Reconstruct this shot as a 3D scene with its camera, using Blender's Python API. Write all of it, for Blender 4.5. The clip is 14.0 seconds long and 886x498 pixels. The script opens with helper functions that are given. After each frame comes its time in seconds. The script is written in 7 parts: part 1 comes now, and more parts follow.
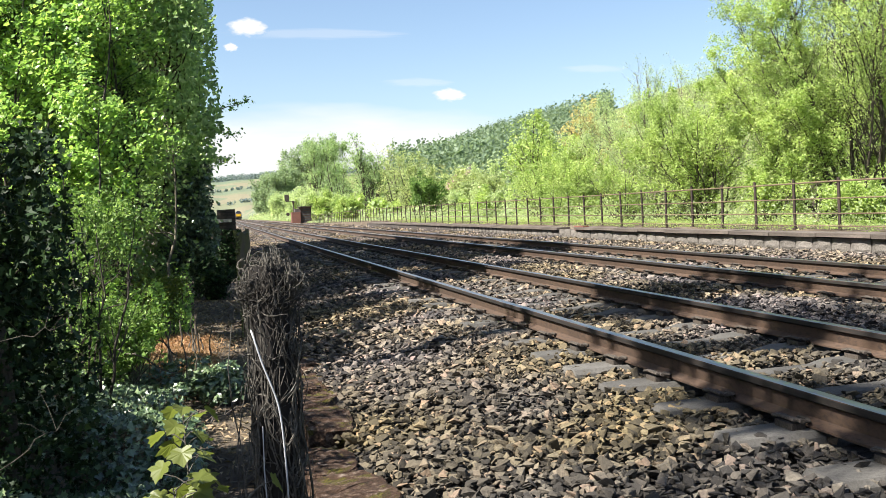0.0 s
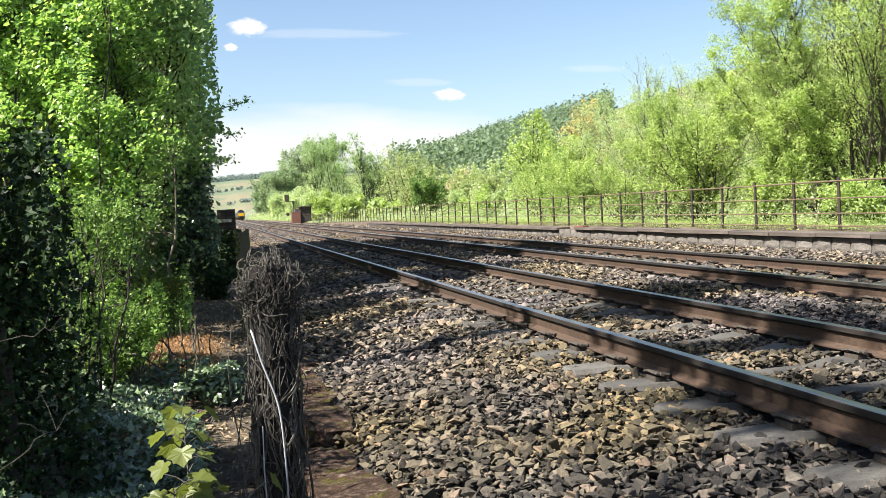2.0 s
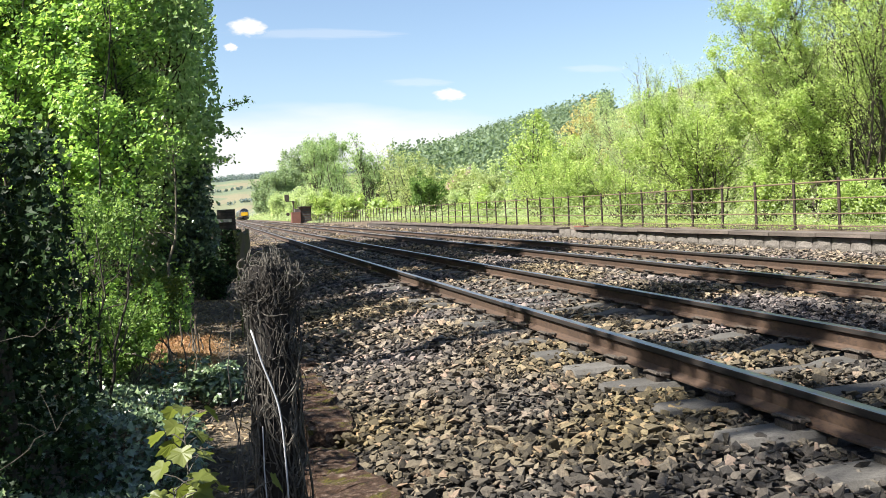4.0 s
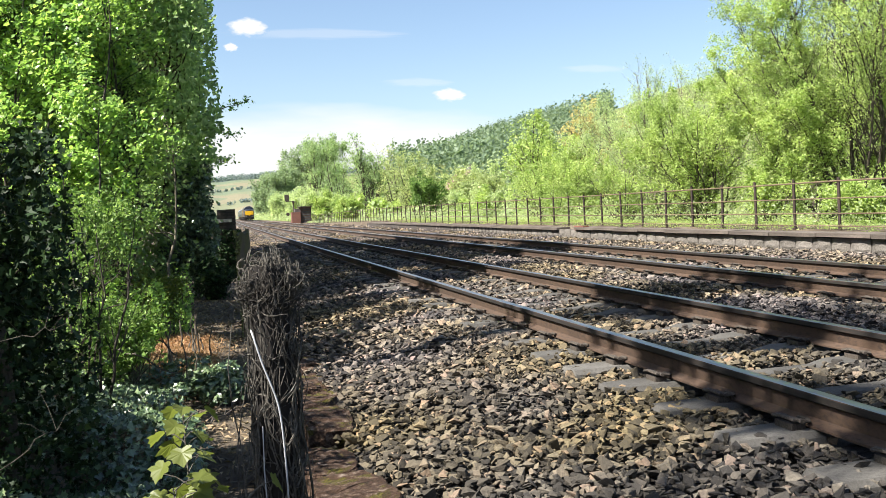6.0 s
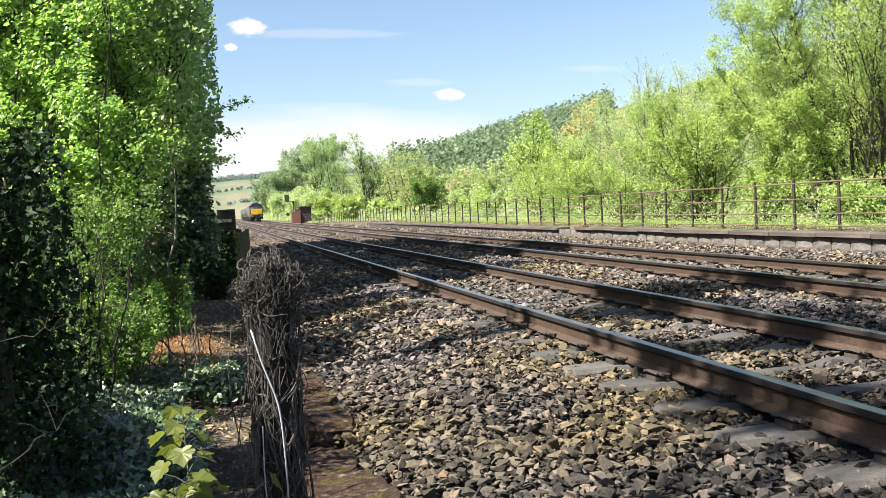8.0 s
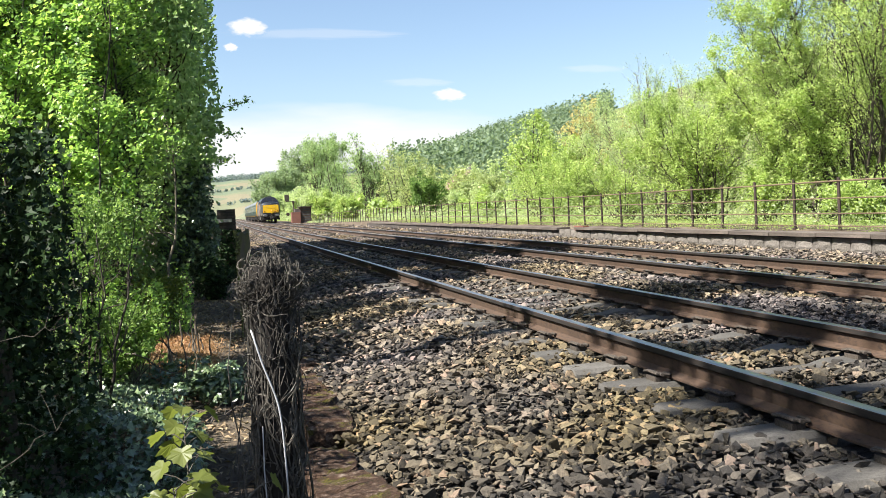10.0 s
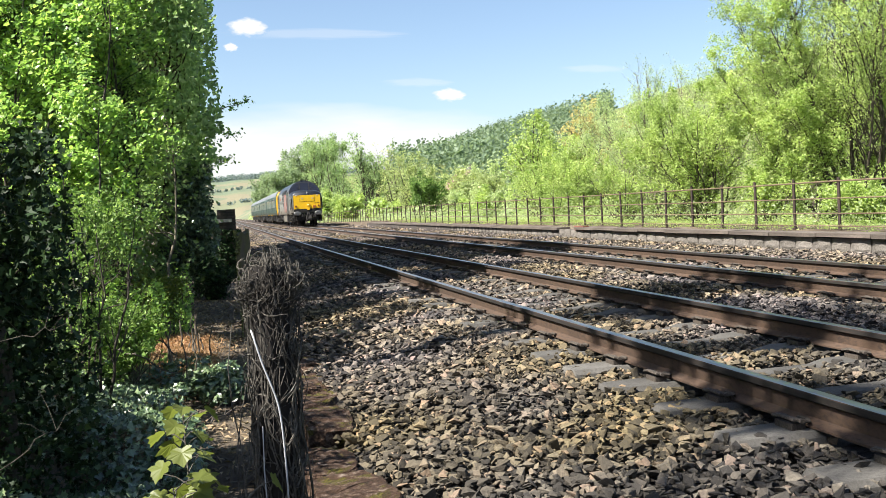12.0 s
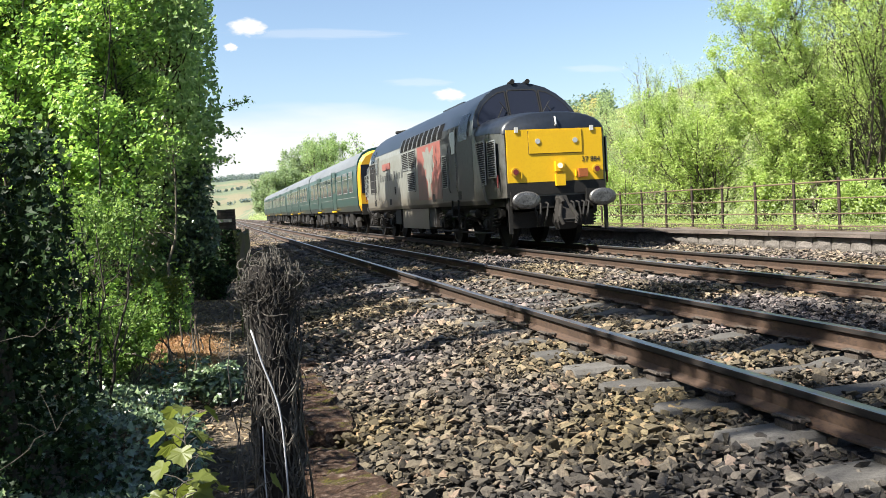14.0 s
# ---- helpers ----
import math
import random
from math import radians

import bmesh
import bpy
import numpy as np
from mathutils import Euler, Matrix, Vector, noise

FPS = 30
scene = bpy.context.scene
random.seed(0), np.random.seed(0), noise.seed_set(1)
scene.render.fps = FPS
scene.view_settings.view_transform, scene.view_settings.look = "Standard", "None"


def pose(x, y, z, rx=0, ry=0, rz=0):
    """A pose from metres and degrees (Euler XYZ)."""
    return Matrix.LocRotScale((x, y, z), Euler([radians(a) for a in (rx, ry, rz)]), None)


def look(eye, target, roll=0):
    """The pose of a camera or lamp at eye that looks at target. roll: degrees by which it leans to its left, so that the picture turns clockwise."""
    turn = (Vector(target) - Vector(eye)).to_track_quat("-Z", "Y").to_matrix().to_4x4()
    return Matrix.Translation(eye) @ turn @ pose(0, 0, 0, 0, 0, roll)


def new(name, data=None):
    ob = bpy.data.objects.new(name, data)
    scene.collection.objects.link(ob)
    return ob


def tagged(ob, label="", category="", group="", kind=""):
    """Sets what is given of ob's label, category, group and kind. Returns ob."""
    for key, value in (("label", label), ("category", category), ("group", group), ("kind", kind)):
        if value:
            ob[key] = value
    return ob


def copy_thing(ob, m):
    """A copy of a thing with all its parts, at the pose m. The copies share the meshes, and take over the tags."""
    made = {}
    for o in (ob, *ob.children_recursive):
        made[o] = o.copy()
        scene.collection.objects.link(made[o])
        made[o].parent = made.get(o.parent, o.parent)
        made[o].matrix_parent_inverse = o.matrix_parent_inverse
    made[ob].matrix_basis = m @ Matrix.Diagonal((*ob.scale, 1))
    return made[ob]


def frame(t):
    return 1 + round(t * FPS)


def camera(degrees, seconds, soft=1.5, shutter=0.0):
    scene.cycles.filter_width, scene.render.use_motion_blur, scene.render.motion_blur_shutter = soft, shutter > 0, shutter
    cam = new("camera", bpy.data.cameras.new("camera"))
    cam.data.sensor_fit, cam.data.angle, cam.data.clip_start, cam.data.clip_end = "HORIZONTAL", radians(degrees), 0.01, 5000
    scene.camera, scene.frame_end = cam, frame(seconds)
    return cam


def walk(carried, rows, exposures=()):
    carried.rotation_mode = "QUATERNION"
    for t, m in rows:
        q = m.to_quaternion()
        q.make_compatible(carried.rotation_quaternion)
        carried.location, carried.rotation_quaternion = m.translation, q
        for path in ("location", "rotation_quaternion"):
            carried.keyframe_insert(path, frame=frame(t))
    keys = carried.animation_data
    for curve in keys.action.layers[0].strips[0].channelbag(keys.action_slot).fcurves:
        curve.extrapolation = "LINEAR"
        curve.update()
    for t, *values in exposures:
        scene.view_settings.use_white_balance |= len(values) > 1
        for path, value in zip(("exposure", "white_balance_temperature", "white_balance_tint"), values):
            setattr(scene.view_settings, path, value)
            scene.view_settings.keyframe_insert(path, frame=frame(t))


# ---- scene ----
# camera, standing still on the left side of the line
H = 1.022
YAW, PITCH = radians(14.199), radians(2.779)
AIM = (math.sin(YAW) * math.cos(PITCH), math.cos(YAW) * math.cos(PITCH), H - math.sin(PITCH))
cam = camera(53.365, 14.0, soft=0.5)
EYE = look((0, 0, H), AIM, -3.109)
walk(cam, [(0, EYE), (14, EYE)])

# ---- daylight ----
SUN_AZ = radians(253)      # clockwise from +y, towards the sun
SUN_EL = radians(50)
world = bpy.data.worlds.new("world")
scene.world = world
world.use_nodes = True
wn, wl = world.node_tree.nodes, world.node_tree.links
sky = wn.new("ShaderNodeTexSky")
sky.sky_type = "NISHITA"
sky.sun_disc = False
sky.sun_elevation, sky.sun_rotation = SUN_EL, SUN_AZ
sky.air_density, sky.dust_density, sky.ozone_density = 1.0, 1.1, 1.7
wl.new(sky.outputs[0], wn["Background"].inputs[0])
wn["Background"].inputs[1].default_value = 0.054
sun = new("sun", bpy.data.lights.new("sun", "SUN"))
sun.data.energy, sun.data.angle, sun.data.color = 5.0, radians(0.53), (1.0, 0.95, 0.86)
SUN_DIR = Vector((math.sin(SUN_AZ) * math.cos(SUN_EL), math.cos(SUN_AZ) * math.cos(SUN_EL), math.sin(SUN_EL)))
sun.matrix_world = look(SUN_DIR * 50, (0, 0, 0))
scene.view_settings.exposure = 1.85
# ---- materials ----
def material(name, rough=0.8, metal=0.0, spec=0.4):
    m = bpy.data.materials.new(name)
    m.use_nodes = True
    b = m.node_tree.nodes["Principled BSDF"]
    b.inputs["Roughness"].default_value, b.inputs["Metallic"].default_value = rough, metal
    b.inputs["Specular IOR Level"].default_value = spec
    return m, m.node_tree.nodes, m.node_tree.links, b


def noise_node(n, l, scale, detail=6, rough=0.6, stretch=None):
    co = n.new("ShaderNodeTexCoord")
    tex = n.new("ShaderNodeTexNoise")
    tex.inputs["Scale"].default_value, tex.inputs["Detail"].default_value, tex.inputs["Roughness"].default_value = scale, detail, rough
    if stretch:
        mp = n.new("ShaderNodeMapping")
        mp.inputs["Scale"].default_value = stretch
        l.new(co.outputs["Object"], mp.inputs[0])
        l.new(mp.outputs[0], tex.inputs["Vector"])
    else:
        l.new(co.outputs["Object"], tex.inputs["Vector"])
    return tex


def ramp(n, l, src, stops):
    r = n.new("ShaderNodeValToRGB")
    while len(r.color_ramp.elements) < len(stops):
        r.color_ramp.elements.new(0.5)
    for e, (p, c) in zip(r.color_ramp.elements, stops):
        e.position, e.color = p, (*c, 1)
    l.new(src, r.inputs[0])
    return r


def mix(n, l, a, b, fac, mode="MIX"):
    m = n.new("ShaderNodeMix")
    m.data_type, m.blend_type = "RGBA", mode
    for key, v in ((0, fac), (6, a), (7, b)):
        if isinstance(v, bpy.types.NodeSocket):
            l.new(v, m.inputs[key])
        else:
            m.inputs[key].default_value = v if key == 0 else (*v, 1)
    return m.outputs[2]


def bump(n, l, b, src, strength, distance):
    bp = n.new("ShaderNodeBump")
    bp.inputs["Strength"].default_value, bp.inputs["Distance"].default_value = strength, distance
    l.new(src, bp.inputs["Height"])
    l.new(bp.outputs[0], b.inputs["Normal"])


def mottled(name, c1, c2, c3, scale=6, fine=60, rough=0.85, metal=0.0, relief=0.3, depth=0.01, spec=0.4, stretch=None, vary=0.0):
    """Two scales of noise between three colours, with fine relief; vary shifts whole objects by chance."""
    m, n, l, b = material(name, rough, metal, spec)
    big = noise_node(n, l, scale, 5, 0.6, stretch)
    small = noise_node(n, l, fine, 5, 0.65, stretch)
    r1 = ramp(n, l, big.outputs[0], [(0.32, c1), (0.68, c2)])
    r2 = ramp(n, l, small.outputs[0], [(0.45, (0, 0, 0)), (0.72, (1, 1, 1))])
    col = mix(n, l, r1.outputs[0], c3, r2.outputs[0])
    if vary:
        info = n.new("ShaderNodeObjectInfo")
        rr = ramp(n, l, info.outputs["Random"], [(0, (1 - vary,) * 3), (1, (1 + vary * 0.6,) * 3)])
        col = mix(n, l, col, rr.outputs[0], 1.0, "MULTIPLY")
    l.new(col, b.inputs["Base Color"])
    if relief:
        bump(n, l, b, small.outputs[0], relief, depth)
    return m


def islands(name, stops, rough=0.9, relief=0.8, depth=0.012, scale=70, spec=0.3, stain=None, single=False):
    """Many small pieces in one mesh, each with its own tone, grain over all."""
    m, n, l, b = material(name, rough, 0, spec)
    geo = n.new("ShaderNodeNewGeometry")
    r = ramp(n, l, n.new("ShaderNodeObjectInfo").outputs["Random"] if single else geo.outputs["Random Per Island"], stops)
    grain = noise_node(n, l, scale, 6, 0.7)
    if single:
        l.new(geo.outputs["Position"], grain.inputs["Vector"])
    g = ramp(n, l, grain.outputs[0], [(0.3, (0.62,) * 3), (0.7, (1.25,) * 3)])
    col = mix(n, l, r.outputs[0], g.outputs[0], 1.0, "MULTIPLY")
    if stain:
        big = noise_node(n, l, stain[0], 3, 0.5)
        if single:
            l.new(geo.outputs["Position"], big.inputs["Vector"])
        s = ramp(n, l, big.outputs[0], [(stain[2], (0, 0, 0)), (stain[3], (1, 1, 1))])
        col = mix(n, l, col, mix(n, l, col, stain[1], 1.0, "MULTIPLY"), s.outputs[0])
    l.new(col, b.inputs["Base Color"])
    bump(n, l, b, grain.outputs[0], relief, depth)
    return m


def leaf_material(name, stops, translucent=0.4, rough=0.5, gloss=0.25):
    m = bpy.data.materials.new(name)
    m.use_nodes = True
    n, l = m.node_tree.nodes, m.node_tree.links
    b = n["Principled BSDF"]
    b.inputs["Roughness"].default_value, b.inputs["Specular IOR Level"].default_value = rough, gloss
    geo = n.new("ShaderNodeNewGeometry")
    r = ramp(n, l, geo.outputs["Random Per Island"], stops)
    big = noise_node(n, l, 0.6, 3, 0.5)
    g = ramp(n, l, big.outputs[0], [(0.35, (0.8, 0.84, 0.8)), (0.65, (1.12, 1.1, 1.0))])
    col = mix(n, l, r.outputs[0], g.outputs[0], 1.0, "MULTIPLY")
    l.new(col, b.inputs["Base Color"])
    tr = n.new("ShaderNodeBsdfTranslucent")
    l.new(mix(n, l, col, (1.15, 1.18, 0.8), 1.0, "MULTIPLY"), tr.inputs[0])
    ms = n.new("ShaderNodeMixShader")
    ms.inputs[0].default_value = translucent
    l.new(b.outputs[0], ms.inputs[1])
    l.new(tr.outputs[0], ms.inputs[2])
    l.new(ms.outputs[0], n["Material Output"].inputs[0])
    return m


STONE_TONES = [(0, (0.019, 0.017, 0.016)), (0.35, (0.044, 0.039, 0.034)), (0.65, (0.082, 0.071, 0.059)), (0.88, (0.125, 0.109, 0.088)), (1, (0.16, 0.118, 0.096))]
STONE = islands("ballast_stone", STONE_TONES, stain=(0.5, (1.3, 1.18, 0.76), 0.37, 0.59))
LOOSE_STONE = islands("single_ballast_stone", STONE_TONES, stain=(0.5, (1.3, 1.18, 0.76), 0.37, 0.59), single=True)
# the stones turn paler and bluer along the line, painting in the bluish shade there
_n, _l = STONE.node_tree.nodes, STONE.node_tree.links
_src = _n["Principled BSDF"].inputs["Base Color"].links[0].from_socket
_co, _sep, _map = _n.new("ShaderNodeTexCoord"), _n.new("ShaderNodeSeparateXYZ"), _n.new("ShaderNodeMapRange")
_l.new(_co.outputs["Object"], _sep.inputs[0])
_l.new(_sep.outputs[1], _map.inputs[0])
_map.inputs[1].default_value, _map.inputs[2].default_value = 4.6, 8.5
_bluish = mix(_n, _l, _src, (1.5, 1.5, 1.75), 1.0, "MULTIPLY")
_l.new(mix(_n, _l, _src, _bluish, _map.outputs[0]), _n["Principled BSDF"].inputs["Base Color"])
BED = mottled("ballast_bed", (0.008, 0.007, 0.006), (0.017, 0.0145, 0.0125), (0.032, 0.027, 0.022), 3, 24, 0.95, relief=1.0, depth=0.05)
# dark near as the shade between stones; brightens along the line to gravel tone
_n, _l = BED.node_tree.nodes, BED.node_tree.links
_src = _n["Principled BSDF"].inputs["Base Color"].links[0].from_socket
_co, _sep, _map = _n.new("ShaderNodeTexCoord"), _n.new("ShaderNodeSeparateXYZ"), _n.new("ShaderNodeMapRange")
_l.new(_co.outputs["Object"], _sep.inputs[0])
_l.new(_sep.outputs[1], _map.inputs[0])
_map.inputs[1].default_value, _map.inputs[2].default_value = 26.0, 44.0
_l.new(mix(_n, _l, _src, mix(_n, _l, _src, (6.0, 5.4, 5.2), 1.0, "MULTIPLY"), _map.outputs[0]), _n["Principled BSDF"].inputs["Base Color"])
CONCRETE = mottled("sleeper_concrete", (0.058, 0.054, 0.049), (0.096, 0.09, 0.082), (0.036, 0.033, 0.029), 5, 60, 0.9, relief=0.6, depth=0.006, vary=0.3)
RUST = mottled("rail_rust", (0.04, 0.024, 0.0155), (0.075, 0.045, 0.029), (0.02, 0.013, 0.01), 3, 40, 0.85, relief=0.2, depth=0.002, stretch=(1, 0.5, 1))
HEAD = mottled("rail_head_side", (0.006, 0.005, 0.005), (0.013, 0.011, 0.01), (0.026, 0.018, 0.014), 3, 50, 0.75, 0.0, 0.15, 0.001, stretch=(1, 0.1, 1))
STEEL = mottled("running_steel", (0.36, 0.35, 0.35), (0.46, 0.45, 0.44), (0.24, 0.2, 0.18), 2, 40, 0.36, 1.0, 0.05, 0.001, stretch=(1, 0.05, 1))
CLIP = mottled("clip_iron", (0.03, 0.024, 0.02), (0.055, 0.044, 0.036), (0.1, 0.085, 0.07), 20, 120, 0.8, 0.2, 0.2, 0.002)
IRON = mottled("fence_iron", (0.02, 0.017, 0.016), (0.038, 0.028, 0.023), (0.075, 0.042, 0.03), 6, 70, 0.75, 0.1, 0.2, 0.002)
RAILPAINT = mottled("fence_rail_iron", (0.11, 0.08, 0.048), (0.17, 0.125, 0.078), (0.07, 0.045, 0.032), 5, 60, 0.7, 0.1, 0.2, 0.002)
GRIT = mottled("grit_stone", (0.12, 0.108, 0.096), (0.19, 0.17, 0.153), (0.065, 0.057, 0.05), 5, 45, 0.92, relief=0.9, depth=0.02, vary=0.25)
COPING = mottled("coping_stone", (0.07, 0.056, 0.048), (0.115, 0.094, 0.08), (0.04, 0.034, 0.028), 3, 40, 0.92, relief=0.6, depth=0.01, vary=0.15)
BACKING = mottled("dark_joint", (0.038, 0.0319, 0.0274), (0.0646, 0.0532, 0.0456), (0.0228, 0.0205, 0.0182), 5, 40, 0.95)
BRICK = mottled("red_brick", (0.152, 0.057, 0.038), (0.213, 0.0836, 0.057), (0.0988, 0.0456, 0.0342), 4, 30, 0.9, vary=0.2)
WOOD = mottled("old_timber", (0.009, 0.007, 0.006), (0.02, 0.016, 0.013), (0.006, 0.005, 0.005), 4, 40, 0.92, relief=0.8, depth=0.01, stretch=(1, 1, 0.12))
BARK = mottled("bark", (0.0456, 0.0365, 0.0266), (0.0912, 0.076, 0.057), (0.0266, 0.0228, 0.0167), 4, 30, 0.95, relief=0.9, depth=0.02, stretch=(1, 1, 0.3))
# wide tone range: sun flecks on the stems are mixed into the colour
TWIG = mottled("ivy_stem", (0.018, 0.016, 0.013), (0.125, 0.113, 0.094), (0.006, 0.0055, 0.005), 14, 90, 0.85, relief=0.5, depth=0.003)
WOODGREY = mottled("grey_timber", (0.035, 0.03, 0.022), (0.12, 0.105, 0.08), (0.1, 0.105, 0.035), 6, 14, 0.92, relief=0.9, depth=0.012, stretch=(1, 1, 0.3))
PIER = mottled("dark_brown_brick", (0.06, 0.045, 0.038), (0.1, 0.075, 0.062), (0.035, 0.03, 0.026), 4, 30, 0.92, vary=0.25)
PALESTONE = mottled("pale_stone", (0.3, 0.28, 0.25), (0.42, 0.4, 0.36), (0.2, 0.18, 0.15), 5, 40, 0.9)
MOSS, _n, _l, _b = material("mossy_slab", 0.95, 0, 0.2)
_big, _mid, _fine = noise_node(_n, _l, 7, 9, 0.72), noise_node(_n, _l, 16, 8, 0.75), noise_node(_n, _l, 70, 5, 0.7)
_r1 = ramp(_n, _l, _mid.outputs[0], [(0.34, (0.012, 0.009, 0.006)), (0.5, (0.06, 0.034, 0.022)), (0.58, (0.12, 0.085, 0.065)), (0.66, (0.24, 0.195, 0.16))])
_r2 = ramp(_n, _l, _big.outputs[0], [(0.55, (0, 0, 0)), (0.61, (1, 1, 1))])
_r3 = ramp(_n, _l, _fine.outputs[0], [(0.35, (0.02, 0.02, 0.006)), (0.7, (0.13, 0.11, 0.02))])
_l.new(mix(_n, _l, _r1.outputs[0], _r3.outputs[0], _r2.outputs[0]), _b.inputs["Base Color"])
bump(_n, _l, _b, _mid.outputs[0], 1.0, 0.06)
LEAF_BRIGHT = leaf_material("leaf_bright", [(0, (0.095, 0.185, 0.05)), (0.45, (0.235, 0.385, 0.1)), (1, (0.42, 0.57, 0.165))], 0.52, 0.35, 0.5)
LEAF_LIME = leaf_material("leaf_lime", [(0, (0.23, 0.33, 0.09)), (0.5, (0.36, 0.46, 0.155)), (1, (0.51, 0.59, 0.27))], 0.56)
LEAF_MID = leaf_material("leaf_mid", [(0, (0.08, 0.15, 0.04)), (0.6, (0.14, 0.23, 0.06)), (1, (0.22, 0.32, 0.1))], 0.45)
# ivy in deep shade: the darkness is put into the leaf colour
LEAF_IVY_SHADED = leaf_material("leaf_ivy_shaded", [(0, (0.008, 0.018, 0.007)), (0.6, (0.016, 0.034, 0.013)), (1, (0.036, 0.066, 0.024))], 0.1, 0.5, 0.12)
LEAF_CLIMB = leaf_material("leaf_climbing_ivy", [(0, (0.2, 0.31, 0.14)), (0.6, (0.35, 0.48, 0.22)), (1, (0.5, 0.61, 0.35))], 0.6, 0.35, 0.6)
LEAF_MOSS = leaf_material("leaf_moss", [(0, (0.12, 0.14, 0.06)), (0.6, (0.22, 0.24, 0.11)), (1, (0.36, 0.37, 0.24))], 0.2, 0.8, 0.1)
LEAF_WILLOW = leaf_material("leaf_willow", [(0, (0.34, 0.42, 0.23)), (0.5, (0.43, 0.51, 0.29)), (1, (0.53, 0.6, 0.38))], 0.6)
LEAF_OLIVE = leaf_material("leaf_olive", [(0, (0.28, 0.34, 0.16)), (0.6, (0.37, 0.43, 0.21)), (1, (0.46, 0.49, 0.28))], 0.55)
# far trees: aerial haze is mixed into these two pale leaf colours
LEAF_FAR_HAZE = leaf_material("leaf_far_haze", [(0, (0.2, 0.27, 0.165)), (0.6, (0.26, 0.34, 0.21)), (1, (0.34, 0.41, 0.27))], 0.5)
LEAF_FARGREEN_HAZE = leaf_material("leaf_far_green_haze", [(0, (0.2, 0.3, 0.14)), (0.6, (0.28, 0.38, 0.19)), (1, (0.38, 0.47, 0.27))], 0.55)
LEAF_RUST = leaf_material("leaf_rust", [(0, (0.41, 0.33, 0.17)), (0.6, (0.47, 0.4, 0.2)), (1, (0.47, 0.48, 0.23))], 0.55)
LEAF_SEEDLING = leaf_material("leaf_seedling", [(0, (0.06, 0.095, 0.02)), (0.5, (0.105, 0.145, 0.03)), (1, (0.16, 0.18, 0.05))], 0.5, 0.45, 0.3)


# ---- mesh helpers ----
def tags(ob, label, category, kind="", group=""):
    return tagged(ob, label, category, group, kind)


def mesh_object(name, bm, mat, smooth=False):
    me = bpy.data.meshes.new(name)
    bmesh.ops.recalc_face_normals(bm, faces=bm.faces)
    if smooth:
        for f in bm.faces:
            f.smooth = True
    bm.to_mesh(me)
    bm.free()
    me.materials.append(mat)
    return new(name, me)


def part(name, bm, mat, parent, label="", smooth=False):
    ob = mesh_object(name, bm, mat, smooth)
    ob.parent = parent
    if label:
        ob["label"] = label
    return ob


def shared(name, me, parent, m=None):
    """One more object on a mesh that is there already."""
    ob = new(name, me)
    ob.parent = parent
    if m is not None:
        ob.matrix_basis = m
    return ob


def bevelled(bm, width, segments=1, angle=0.6):
    edges = [e for e in bm.edges if len(e.link_faces) == 2 and e.calc_face_angle(0) > angle]
    bmesh.ops.bevel(bm, geom=edges, offset=width, segments=segments, affect="EDGES", clamp_overlap=True)


def box(bm, x0, x1, y0, y1, z0, z1, m=None):
    vs = [bm.verts.new(p) for p in ((x0, y0, z0), (x1, y0, z0), (x1, y1, z0), (x0, y1, z0), (x0, y0, z1), (x1, y0, z1), (x1, y1, z1), (x0, y1, z1))]
    for f in ((0, 3, 2, 1), (4, 5, 6, 7), (0, 1, 5, 4), (1, 2, 6, 5), (2, 3, 7, 6), (3, 0, 4, 7)):
        bm.faces.new([vs[i] for i in f])
    if m is not None:
        bmesh.ops.transform(bm, matrix=m, verts=vs)
    return vs


def boxed(x0, x1, y0, y1, z0, z1, bev=0.0):
    bm = bmesh.new()
    box(bm, x0, x1, y0, y1, z0, z1)
    if bev:
        bevelled(bm, bev)
    return bm


def tube(bm, pts, radii, seg=6, cap=True):
    """A tapered tube through points."""
    rings = []
    pts = [Vector(p) for p in pts]
    for i, p in enumerate(pts):
        d = (pts[min(i + 1, len(pts) - 1)] - pts[max(i - 1, 0)])
        d = d.normalized() if d.length > 1e-6 else Vector((0, 0, 1))
        a = d.cross(Vector((0.31, 0.17, 0.93)) if abs(d.z) < 0.9 else Vector((1, 0.1, 0))).normalized()
        b = d.cross(a)
        r = radii[i] if hasattr(radii, "__len__") else radii
        rings.append([bm.verts.new(p + (a * math.cos(2 * math.pi * k / seg) + b * math.sin(2 * math.pi * k / seg)) * r) for k in range(seg)])
    for A, B in zip(rings, rings[1:]):
        for k in range(seg):
            bm.faces.new((A[k], A[(k + 1) % seg], B[(k + 1) % seg], B[k]))
    if cap:
        bm.faces.new(list(reversed(rings[0])))
        bm.faces.new(rings[-1])


def loft(bm, sections, closed=True, caps=True):
    """Skin between rings that have the same number of points."""
    rings = [[bm.verts.new(p) for p in s] for s in sections]
    n = len(rings[0])
    for A, B in zip(rings, rings[1:]):
        for k in range(n if closed else n - 1):
            bm.faces.new((A[k], A[(k + 1) % n], B[(k + 1) % n], B[k]))
    if caps:
        bm.faces.new(rings[0])
        bm.faces.new(list(reversed(rings[-1])))
    return rings


